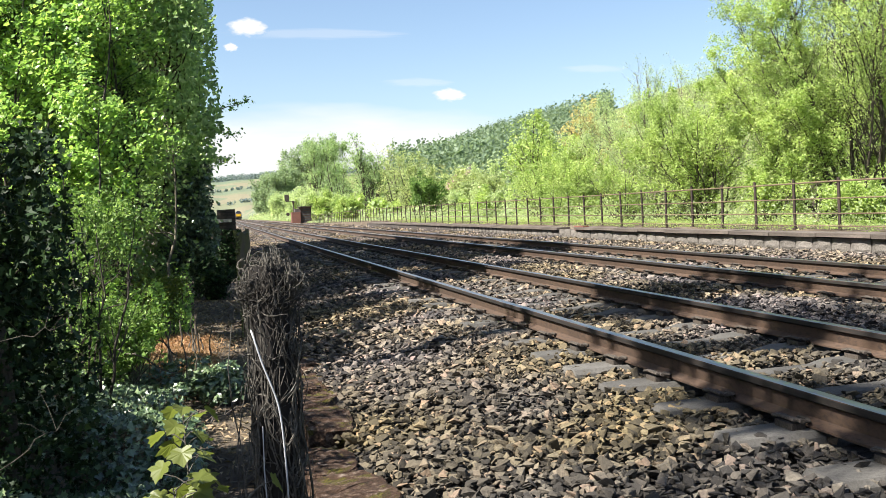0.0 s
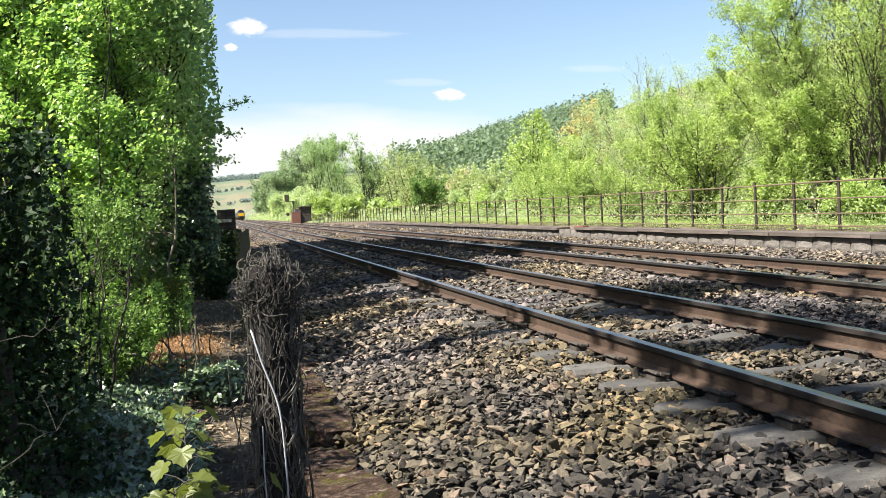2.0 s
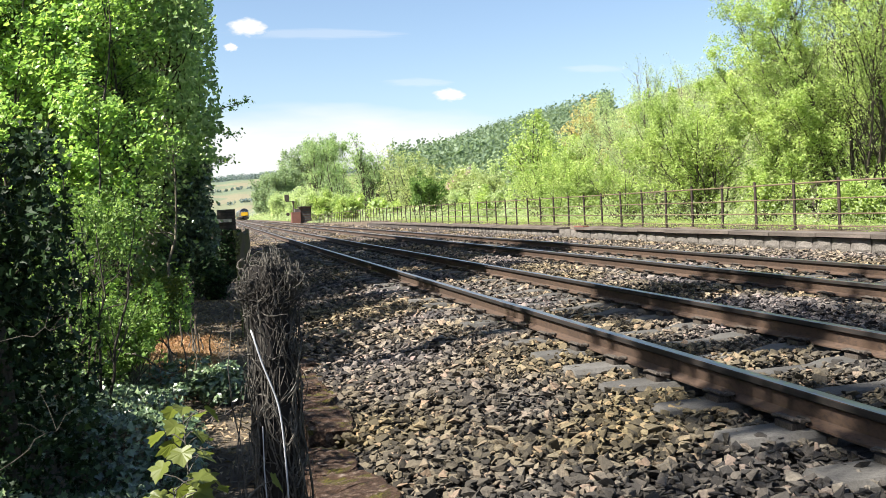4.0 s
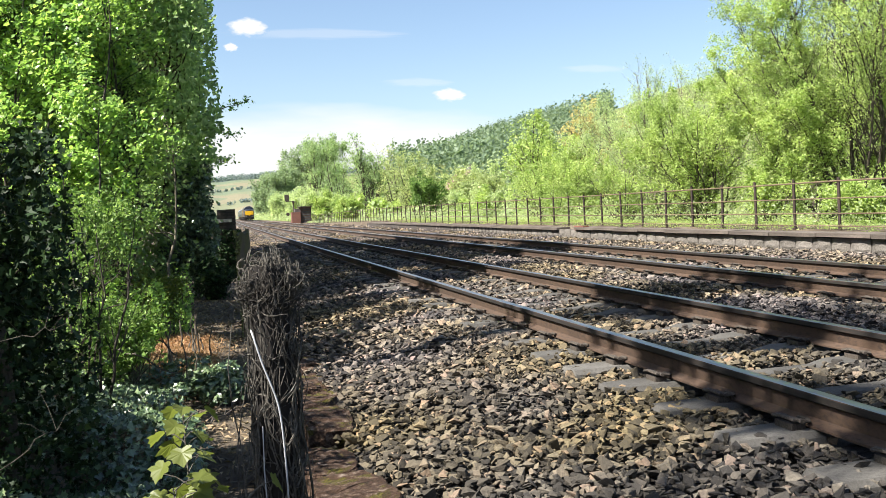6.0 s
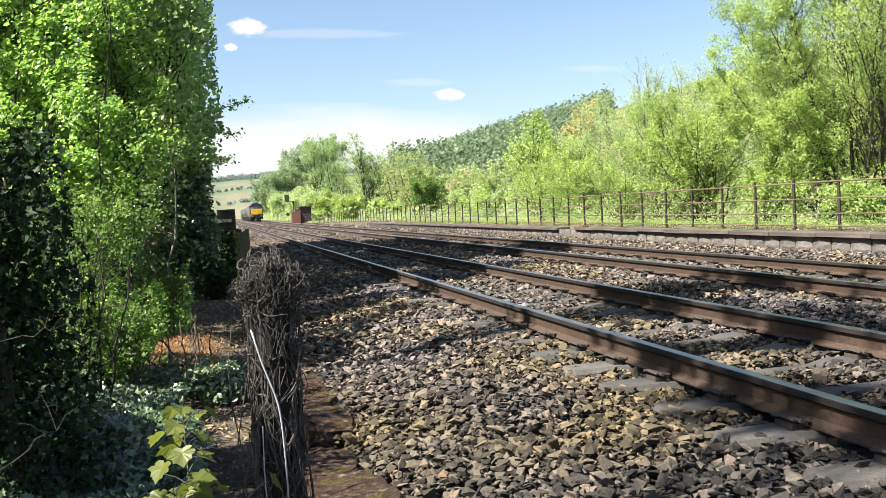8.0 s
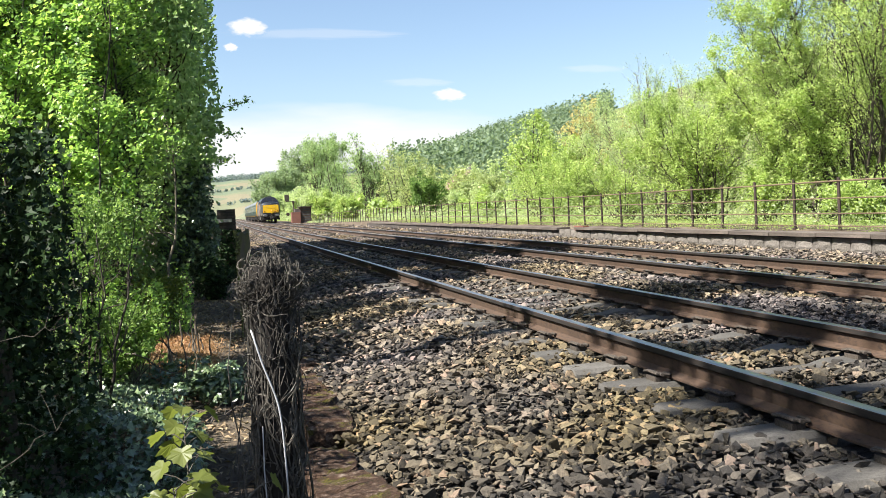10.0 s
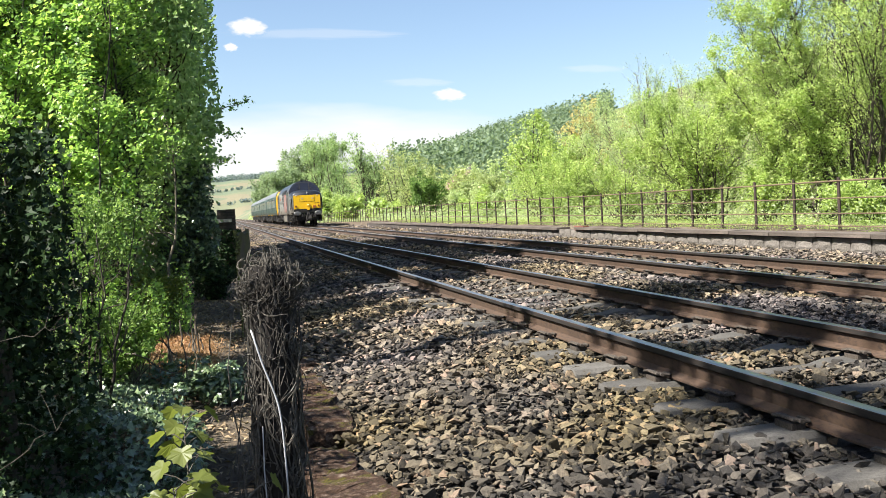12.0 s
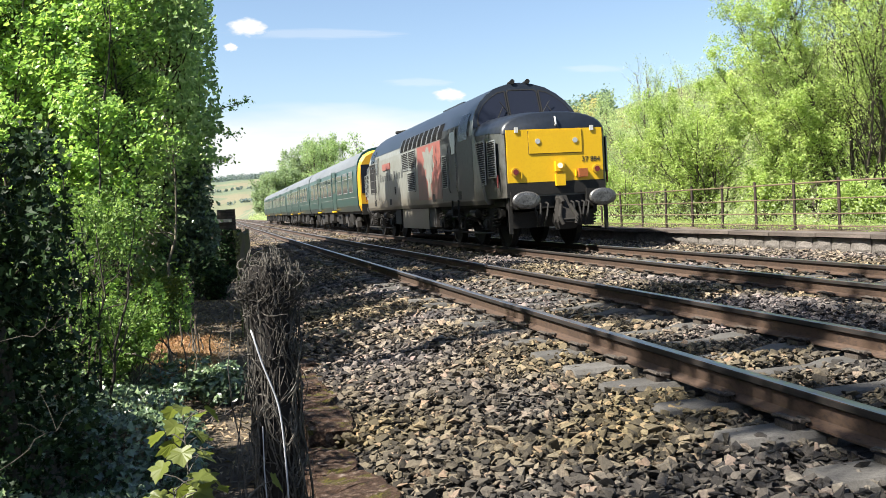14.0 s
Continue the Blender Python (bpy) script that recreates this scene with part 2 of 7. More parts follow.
def raw_mesh(name, verts, faces, mat, smooth=False):
    """A big mesh from numpy arrays; faces all have the same number of corners."""
    me = bpy.data.meshes.new(name)
    v, f = np.asarray(verts, np.float32), np.asarray(faces, np.int32)
    me.vertices.add(len(v))
    me.vertices.foreach_set("co", v.ravel())
    me.loops.add(f.size)
    me.loops.foreach_set("vertex_index", f.ravel())
    me.polygons.add(len(f))
    me.polygons.foreach_set("loop_start", np.arange(0, f.size, f.shape[1], dtype=np.int32))
    me.polygons.foreach_set("use_smooth", np.full(len(f), smooth))
    me.update(calc_edges=True)
    me.materials.append(mat)
    return new(name, me)


RNG = np.random.default_rng(7)


def unit(v):
    return v / np.maximum(np.linalg.norm(v, axis=-1, keepdims=True), 1e-9)


def leaf_arrays(P, size, outward=None, width=0.62, droop=0.0, up=0.35, rounded=False):
    """Folded leaves at the points P, turned by chance, partly towards outward and the sky."""
    n = len(P)
    nrm = RNG.normal(size=(n, 3))
    nrm[:, 2] += up
    if outward is not None:
        nrm += outward * 0.8
    nrm = unit(nrm)
    d = unit(np.cross(nrm, RNG.normal(size=(n, 3))))
    d[:, 2] -= droop
    d = unit(d)
    side = unit(np.cross(d, nrm))
    nrm = np.cross(side, d)
    s = (size * RNG.uniform(0.6, 1.35, n))[:, None] if np.ndim(size) == 0 else size[:, None]
    base = P - d * s * 0.5
    left = P - side * s * width * 0.5 + nrm * s * 0.1 - d * s * 0.06
    right = P + side * s * width * 0.5 + nrm * s * 0.1 - d * s * 0.06
    tip = P + d * s * 0.5 - nrm * s * 0.06
    if rounded:
        near_l, near_r = P + (left - P) * 0.9 - d * s * 0.2, P + (right - P) * 0.9 - d * s * 0.2
        far_l, far_r = P + (left - P) * 0.78 + d * s * 0.22, P + (right - P) * 0.78 + d * s * 0.22
        V = np.stack([base, near_r, far_r, tip, far_l, near_l], 1).reshape(-1, 3)
        i = np.arange(n)[:, None] * 6
        return V, np.concatenate([i + [0, 1, 2], i + [0, 2, 3], i + [0, 3, 4], i + [0, 4, 5]], 1).reshape(-1, 3)
    V = np.stack([base, right, tip, left], 1).reshape(-1, 3)
    i = np.arange(n)[:, None] * 4
    F = np.concatenate([i + [0, 1, 2], i + [0, 2, 3]], 1).reshape(-1, 3)
    return V, F


def leaves(name, P, size, mat, parent, outward=None, label="", **kw):
    V, F = leaf_arrays(P, size, outward, **kw)
    ob = raw_mesh(name, V, F, mat)
    ob.parent = parent
    if label:
        ob["label"] = label
    return ob
# ---- the line of the track ----
def ramp_fall(y):
    """How far the old platform is lowered towards its far end, to fit the view."""
    t = np.clip((np.asarray(y, float) - 58) / 70, 0, 1)
    return 0.42 * t * t * (3 - 2 * t)


def drift(s):
    """Sideways drift of the almost straight line at distance s."""
    return 2.80e-5 * s ** 2 - 3.713e-8 * s ** 3


NEAR_X, FAR_X = 3.566, 7.135


def smooth(a, b, v):
    t = np.clip((np.asarray(v, float) - a) / (b - a), 0, 1)
    return t * t * (3 - 2 * t)


def bed_height(x, y):
    """Top of the ballast, across the line."""
    u = np.asarray(x, float) - drift(np.asarray(y, float))
    z = np.interp(u, [-0.3, 0.45, 0.8, 1.4, 2.2, 2.6, 4.6, 5.0, 5.35, 5.8, 6.1, 8.2, 8.6, 9.3, 10.6, 12], [-0.6, -0.5, -0.38, -0.29, -0.21, -0.205, -0.205, -0.16, -0.12, -0.16, -0.205, -0.205, -0.2, -0.19, -0.18, -0.2])
    return z + 0.02 * np.sin(u * 3.1 + np.asarray(y) * 1.7) * np.sin(np.asarray(y) * 0.9 + u)


def ground_height(x, y):
    """The land: the path, the bank, the platform, the valley and its hills."""
    x, y = np.asarray(x, float), np.asarray(y, float)
    u = x - drift(np.clip(y, -200, 500))
    z = np.interp(u, [-400, -60, -12, -5, -2.2, -0.9, 0.2, 0.6, 1.2, 10.4, 10.7, 11.0, 13.2, 17, 30, 60, 120, 200, 300, 500, 5000],
                  [60, 14, 3.2, 1.6, 0.35, -0.42, -0.52, -0.55, -0.62, -0.45, -0.4, 0.14, 0.16, -0.8, -1.5, 0, 21, 48.5, 57, 59, 59])
    far = smooth(700, 1500, y)
    z = z - np.where((u > 10.5) & (u < 17), ramp_fall(y), 0)
    bank = smooth(190, 330, y) * smooth(12.5, 45, u) * 15 * (1 - smooth(60, 110, u))
    z = z + bank
    z = z * (1 - far * smooth(-1500, -300, -np.abs(u)) * 0.4)
    hills = 62 * smooth(1250, 2200, y) + 46 * smooth(2000, 2700, y) * (0.8 + 0.2 * np.sin(x / 260 + 1))
    wave = 0.05 * np.sin(x * 2.3 + y * 0.7) * np.sin(y * 1.9 - x * 0.4) * (np.abs(u) < 12) + 1.5 * np.sin(x / 41) * np.sin(y / 57) * smooth(60, 140, np.abs(u))
    return z * (1 - smooth(1000, 1800, y) * 0.7) + hills + wave


def axis(near, step, reach, growth):
    v = list(np.arange(-near, near + step / 2, step))
    s = step
    while v[-1] < reach:
        s *= growth
        v.append(v[-1] + s)
    return np.array(v)


def build_ground():
    xs = axis(16, 0.4, 3500, 1.12)
    xs = np.concatenate([-xs[xs > 16][::-1], xs])
    ys = axis(40, 0.5, 3600, 1.09)
    X, Y = np.meshgrid(xs, ys)
    V = np.stack([X, Y, ground_height(X, Y)], -1).reshape(-1, 3)
    w = len(xs)
    i = np.arange(len(ys) - 1)[:, None] * w + np.arange(w - 1)[None]
    F = np.stack([i, i + 1, i + w + 1, i + w], -1).reshape(-1, 4)
    ob = raw_mesh("ground", V, F, GROUND, True)
    return tags(ob, "earth path, grassy land and distant farmed hills", "ground", "structure")


def ground_material():
    m, n, l, b = material("land", 0.95, 0, 0.2)
    big = noise_node(n, l, 0.0042, 1, 0.4, (1, 0.5, 0))
    mid = noise_node(n, l, 1.1, 6, 0.65)
    fine = noise_node(n, l, 26, 6, 0.7)
    sep = n.new("ShaderNodeSeparateXYZ")
    co = n.new("ShaderNodeTexCoord")
    l.new(co.outputs["Object"], sep.inputs[0])
    field = ramp(n, l, big.outputs[0], [(0.38, (0.1, 0.125, 0.08)), (0.44, (0.13, 0.14, 0.085)), (0.5, (0.155, 0.142, 0.092)), (0.57, (0.112, 0.13, 0.082))])
    field.color_ramp.interpolation = "CONSTANT"
    soil = ramp(n, l, mid.outputs[0], [(0.3, (0.05, 0.038, 0.028)), (0.5, (0.09, 0.07, 0.05)), (0.7, (0.14, 0.115, 0.085))])
    grass = ramp(n, l, mid.outputs[0], [(0.3, (0.075, 0.1, 0.03)), (0.6, (0.13, 0.155, 0.05)), (0.75, (0.15, 0.13, 0.07))])
    fac = n.new("ShaderNodeMapRange")
    fac.inputs[1].default_value, fac.inputs[2].default_value = 12.2, 14.0
    l.new(sep.outputs[0], fac.inputs[0])
    near = mix(n, l, soil.outputs[0], grass.outputs[0], fac.outputs[0])
    fy = n.new("ShaderNodeMapRange")
    fy.inputs[1].default_value, fy.inputs[2].default_value = 300, 700
    l.new(sep.outputs[1], fy.inputs[0])
    col = mix(n, l, near, field.outputs[0], fy.outputs[0])
    g = ramp(n, l, fine.outputs[0], [(0.3, (0.6,) * 3), (0.7, (1.25,) * 3)])
    l.new(mix(n, l, col, g.outputs[0], 1.0, "MULTIPLY"), b.inputs["Base Color"])
    bump(n, l, b, fine.outputs[0], 0.9, 0.04)
    return m


GROUND = ground_material()
build_ground()


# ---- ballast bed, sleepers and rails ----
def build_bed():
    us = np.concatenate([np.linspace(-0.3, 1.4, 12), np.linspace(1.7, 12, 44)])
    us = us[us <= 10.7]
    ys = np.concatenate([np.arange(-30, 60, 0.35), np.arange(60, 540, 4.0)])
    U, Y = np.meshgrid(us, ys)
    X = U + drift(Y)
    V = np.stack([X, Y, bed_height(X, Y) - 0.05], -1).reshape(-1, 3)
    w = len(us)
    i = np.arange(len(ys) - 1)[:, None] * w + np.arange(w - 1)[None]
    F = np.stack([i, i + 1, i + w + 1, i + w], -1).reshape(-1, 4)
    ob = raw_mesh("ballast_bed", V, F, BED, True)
    return tags(ob, "shallow ballast bed, blackened near for the shade between stones, paler far off", "ballast", "structure")


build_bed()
RAIL = [(-0.036, 0), (0.036, 0), (0.036, -0.03), (0.012, -0.048), (0.009, -0.125), (0.07, -0.148), (0.07, -0.159), (-0.07, -0.159), (-0.07, -0.148), (-0.009, -0.125), (-0.012, -0.048), (-0.036, -0.03)]


def rail_mesh(x0, name, parent):
    ys = np.concatenate([np.arange(-30, 60, 1.5), np.arange(60, 541, 8.0)])
    bm = bmesh.new()
    loft(bm, [[(x0 + drift(y) + a, y, z) for a, z in RAIL] for y in ys])
    ob = part(name, bm, RUST, parent, "rusty steel rail with a polished head")
    bm = bmesh.new()
    loft(bm, [[(x0 + drift(y) + a, y, z) for a, z in ((-0.0375, -0.004), (0.0375, -0.004), (0.0375, -0.034), (0.02, -0.047), (-0.02, -0.047), (-0.0375, -0.034))] for y in ys])
    part("rail_head", bm, HEAD, ob, "near-black side of the rail head")
    # the polished running band
    bm = bmesh.new()
    loft(bm, [[(x0 + drift(y) + a, y, z) for a, z in ((-0.036, -0.002), (-0.031, 0.002), (-0.022, 0.004), (0.022, 0.004), (0.031, 0.002), (0.036, -0.002))] for y in ys], closed=False, caps=False)
    part("running_band", bm, STEEL, ob, "bright worn steel")
    return ob


def sleeper_mesh():
    bm = bmesh.new()
    prof = []
    for x, w, z in ((-1.25, 0.12, -0.2), (-1.23, 0.132, -0.172), (-0.45, 0.13, -0.168), (-0.3, 0.115, -0.195), (0.3, 0.115, -0.195), (0.45, 0.13, -0.168), (1.23, 0.132, -0.172), (1.25, 0.12, -0.2)):
        prof.append([(x, -w - 0.02, -0.38), (x, -w, z - 0.03), (x, -w + 0.025, z), (x, w - 0.025, z), (x, w, z - 0.03), (x, w + 0.02, -0.38)])
    loft(bm, prof)
    bmesh.ops.recalc_face_normals(bm, faces=bm.faces)
    me = bpy.data.meshes.new("sleeper")
    bm.to_mesh(me)
    bm.free()
    me.materials.append(CONCRETE)
    return me


def clip_mesh():
    """A bent spring clip on its cast shoulder."""
    bm = bmesh.new()
    pts = [(0.0, -0.06, 0.015), (0.055, -0.055, 0.03), (0.06, 0.0, 0.045), (0.05, 0.055, 0.035), (-0.005, 0.06, 0.022), (-0.03, 0.02, 0.014), (-0.028, -0.03, 0.012)]
    tube(bm, pts, 0.0105, 6)
    tube(bm, [(0.03, -0.075, 0.025), (0.03, 0.075, 0.03)], 0.011, 6)
    box(bm, 0.0, 0.055, -0.05, 0.05, -0.03, 0.012)
    bmesh.ops.scale(bm, vec=(1.4, 1.35, 1.0), verts=bm.verts)
    me = bpy.data.meshes.new("rail_clip")
    bmesh.ops.recalc_face_normals(bm, faces=bm.faces)
    bm.to_mesh(me)
    bm.free()
    me.materials.append(CLIP)
    return me


SLEEPER_STEP = 0.675


def build_track(x0, first, name, label):
    track = tags(new(name), label, "railway track", "structure")
    rail_mesh(x0 - 0.7525, "rail", track)
    rail_mesh(x0 + 0.7525, "rail", track)
    me, cl = SLEEPER, CLIPMESH
    y = first - SLEEPER_STEP * math.floor((first + 4) / SLEEPER_STEP)
    rnd = random.Random(int(first * 100))
    far_v, far_f = [], []
    while y < 300:
        x = x0 + drift(y)
        if y < 62:
            sl = shared("sleeper", me, track, pose(x + rnd.uniform(-0.02, 0.02), y, rnd.uniform(-0.006, 0.004), 0, 0, rnd.uniform(-0.5, 0.5)))
            if y < 40:
                for rx in (-0.7525, 0.7525):
                    for side in (-1, 1):
                        shared("rail_clip", cl, sl, pose(rx + side * 0.088, 0, -0.15, 0, 0, 0 if side > 0 else 180))
        else:
            k = len(far_v)
            far_v += [(x - 1.25, y - 0.13, -0.168), (x + 1.25, y - 0.13, -0.168), (x + 1.25, y + 0.13, -0.168), (x - 1.25, y + 0.13, -0.168),
                      (x - 1.25, y - 0.15, -0.3), (x + 1.25, y - 0.15, -0.3), (x + 1.25, y + 0.15, -0.3), (x - 1.25, y + 0.15, -0.3)]
            far_f += [[k + c for c in f] for f in ((0, 1, 2, 3), (0, 4, 5, 1), (1, 5, 6, 2), (2, 6, 7, 3), (3, 7, 4, 0))]
        y += SLEEPER_STEP
    ob = raw_mesh("far_sleepers", far_v, far_f, CONCRETE)
    ob.parent = track
    ob["kind"] = "stuff"
    return track


SLEEPER, CLIPMESH = sleeper_mesh(), clip_mesh()
build_track(NEAR_X, 5.14, "near_track", "near railway track on concrete sleepers in grey ballast")
build_track(FAR_X, 9.48, "far_track", "far railway track on concrete sleepers in grey ballast")


# ---- ballast stones ----
def stone_variants(count, points, seed):
    rnd = np.random.default_rng(seed)
    out = []
    while len(out) < count:
        bm = bmesh.new()
        p = rnd.uniform(-1, 1, (points, 3))
        p = p / np.maximum((np.abs(p) ** 4).sum(1, keepdims=True) ** (1 / 4), 0.3) * rnd.uniform(0.82, 1.05, (points, 1))
        p[:, :2] *= rnd.uniform(0.75, 1.2, 2)
        for v in p:
            bm.verts.new(v)
        r = bmesh.ops.convex_hull(bm, input=bm.verts)
        for v in [v for v in bm.verts if not v.link_faces]:
            bm.verts.remove(v)
        bmesh.ops.triangulate(bm, faces=bm.faces)
        bmesh.ops.recalc_face_normals(bm, faces=bm.faces)
        bm.verts.index_update()
        out.append((np.array([v.co for v in bm.verts]), np.array([[v.index for v in f.verts] for f in bm.faces])))
        bm.free()
    return out


def stones(name, P, size, variants, mat, parent=None, flat=0.52):
    rnd = np.random.default_rng(len(P))
    pick = rnd.integers(0, len(variants), len(P))
    VV, FF, base = [], [], 0
    for k, (v, f) in enumerate(variants):
        sel = np.where(pick == k)[0]
        if not len(sel):
            continue
        n = len(sel)
        sc = size[sel][:, None] * rnd.uniform(0.78, 1.28, (n, 3)) * 0.5
        sc[:, 2] *= flat
        pts = v[None] * sc[:, None]
        a = rnd.uniform(0, 2 * np.pi, n)
        tx, ty = rnd.normal(0, 0.3, n), rnd.normal(0, 0.3, n)
        ca, sa = np.cos(a), np.sin(a)
        Z = np.stack([np.stack([ca, -sa, 0 * a], -1), np.stack([sa, ca, 0 * a], -1), np.stack([0 * a, 0 * a, 1 + 0 * a], -1)], 1)
        cx, sx = np.cos(tx), np.sin(tx)
        Xr = np.stack([np.stack([1 + 0 * a, 0 * a, 0 * a], -1), np.stack([0 * a, cx, -sx], -1), np.stack([0 * a, sx, cx], -1)], 1)
        cy, sy = np.cos(ty), np.sin(ty)
        Yr = np.stack([np.stack([cy, 0 * a, sy], -1), np.stack([0 * a, 1 + 0 * a, 0 * a], -1), np.stack([-sy, 0 * a, cy], -1)], 1)
        R = Xr @ Yr @ Z
        pts = np.einsum("nij,nvj->nvi", R, pts) + P[sel][:, None]
        VV.append(pts.reshape(-1, 3))
        FF.append((f[None] + (np.arange(n) * len(v))[:, None, None] + base).reshape(-1, 3))
        base += n * len(v)
    ob = raw_mesh(name, np.concatenate(VV), np.concatenate(FF), mat)
    if parent:
        ob.parent = parent
    return ob


def loose_stones(P, size, variants, parent):
    """Stones as objects of their own on a few shared meshes."""
    rnd = random.Random(17)
    meshes = []
    for v, f in variants[:12]:
        me = bpy.data.meshes.new("stone")
        me.from_pydata(v.tolist(), [], f.tolist())
        me.materials.append(LOOSE_STONE)
        meshes.append(me)
    for p, d in zip(P, size):
        a, b, c = (d * 0.5 * rnd.uniform(0.78, 1.28) for _ in range(3))
        shared("stone", rnd.choice(meshes), parent, pose(*p, rnd.gauss(0, 17), rnd.gauss(0, 17), rnd.uniform(0, 360)) @ Matrix.Diagonal((a, b, c * 0.52, 1)))


def on_sleeper(u, y):
    out = np.zeros(len(u), bool)
    for x0, first in ((NEAR_X, 5.14), (FAR_X, 9.48)):
        d = np.abs((y - first + SLEEPER_STEP / 2) % SLEEPER_STEP - SLEEPER_STEP / 2)
        out |= (np.abs(u - x0) < 1.27) & (d < 0.125) & ((np.abs(u - x0) < 0.95) | (np.sin(y * 37 + u * 91) > 0.1))
        out |= np.abs(np.abs(u - x0) - 0.7525) < 0.1
    return out


def ballast(y0, y1, density, size, variants, seed, mat, name="ballast_stones", wedge=True, singles=False):
    rnd = np.random.default_rng(seed)
    n = int((y1 - y0) * 10.2 * density)
    y = rnd.uniform(y0, y1, n)
    u = rnd.uniform(0.45, 10.55, n)
    keep = ((u < 0.9 * y + 0.8) | (not wedge)) & ~(on_sleeper(u, y) & (rnd.random(n) > 0.02)) & ((u > 0.75) | (rnd.random(n) < (u - 0.3) * 1.2))
    u, y = u[keep], y[keep]
    s = size * np.clip(rnd.lognormal(0, 0.28, len(u)), 0.5, 1.7)
    x = u + drift(y)
    z = bed_height(x, y) + (rnd.random(len(u)) ** 0.8 * 1.15 - 0.72) * s + 0.01
    P = np.stack([x, y, z], -1)
    if singles:
        ballast_bank = tags(new("ballast_shoulder"), "shoulder of angular grey and buff ballast stones beside the track", "ballast", "structure")
        near = np.where((y < 4.1) & (u > 0.85) & (u < 2.3))[0][:300]
        loose_stones(P[near], s[near], variants, ballast_bank)
        left = np.ones(len(P), bool)
        left[near] = False
        P, s = P[left], s[left]
    ob = stones(name, P, s, variants, mat)
    return tags(ob, "angular grey and buff crushed stone railway ballast", "ballast", "stuff")


HARD, MEDIUM, SOFT = stone_variants(40, 9, 3), stone_variants(24, 7, 4), stone_variants(12, 6, 5)
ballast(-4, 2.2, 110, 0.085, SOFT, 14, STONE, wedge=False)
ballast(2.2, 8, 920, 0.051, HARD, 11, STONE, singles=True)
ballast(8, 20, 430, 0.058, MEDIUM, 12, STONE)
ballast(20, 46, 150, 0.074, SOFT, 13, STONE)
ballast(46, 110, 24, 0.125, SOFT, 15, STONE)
# ---- disused platform: facing wall, coping and iron fence ----
WALL_X, FENCE_X = 10.5, 11.3


def build_platform():
    wall = tags(mesh_object("platform_wall", boxed(WALL_X + 0.06, WALL_X + 0.45, 4, 64, -0.6, 0.07), BACKING), "low stone platform wall with dark coping", "platform wall", "structure")
    rnd = random.Random(5)
    blocks, copes = [], []
    for k in range(5):
        bm = bmesh.new()
        box(bm, 0, 0.1, 0.008, 0.485, 0, 0.255)
        bmesh.ops.subdivide_edges(bm, edges=bm.edges, cuts=3, use_grid_fill=True)
        for v in bm.verts:
            edge = min(v.co.y - 0.008, 0.485 - v.co.y, v.co.z, 0.255 - v.co.z)
            if v.co.x < 0.05:
                v.co.x -= rnd.uniform(0.004, 0.02) if edge > 0.01 else rnd.uniform(-0.01, 0.002)
        bmesh.ops.recalc_face_normals(bm, faces=bm.faces)
        me = bpy.data.meshes.new("block")
        bm.to_mesh(me)
        bm.free()
        me.materials.append(GRIT)
        blocks.append(me)
    for k in range(4):
        bm = bmesh.new()
        box(bm, -0.06, 0.4, 0.006, 1.394, 0.1, 0.17)
        bevelled(bm, 0.025, 2)
        for v in bm.verts:
            v.co.z += rnd.uniform(-0.004, 0.004)
            v.co.x += rnd.uniform(-0.008, 0.008)
        bmesh.ops.recalc_face_normals(bm, faces=bm.faces)
        me = bpy.data.meshes.new("coping_stone")
        bm.to_mesh(me)
        bm.free()
        me.materials.append(COPING)
        copes.append(me)
    y = 4.0
    while y < 63.5:
        shared("block", rnd.choice(blocks), wall, pose(WALL_X + 0.03 + drift(y) + rnd.uniform(-0.008, 0.008), y, -0.17 + rnd.uniform(-0.01, 0.006)))
        y += 0.5
    y = 4.0
    while y < 62.6:
        if not 24.2 < y < 25.2:
            shared("coping_stone", rnd.choice(copes), wall, pose(WALL_X + drift(y), y, rnd.uniform(-0.008, 0.008) - (0.03 if y > 25 else 0), 0, 0, rnd.uniform(-0.3, 0.3)))
        y += 1.4
    # a brick upstand where the coping is broken
    for k in range(3):
        for j in range(4):
            bm = boxed(0, 0.1, 0, 0.21, 0, 0.062, 0.006)
            ob = part("brick", bm, BRICK, wall)
            ob.matrix_basis = pose(WALL_X + 0.02 + 0.11 * (j % 2), 24.45 + 0.22 * k + 0.03 * (j % 2), 0.07 + 0.068 * (j // 2))
    return wall


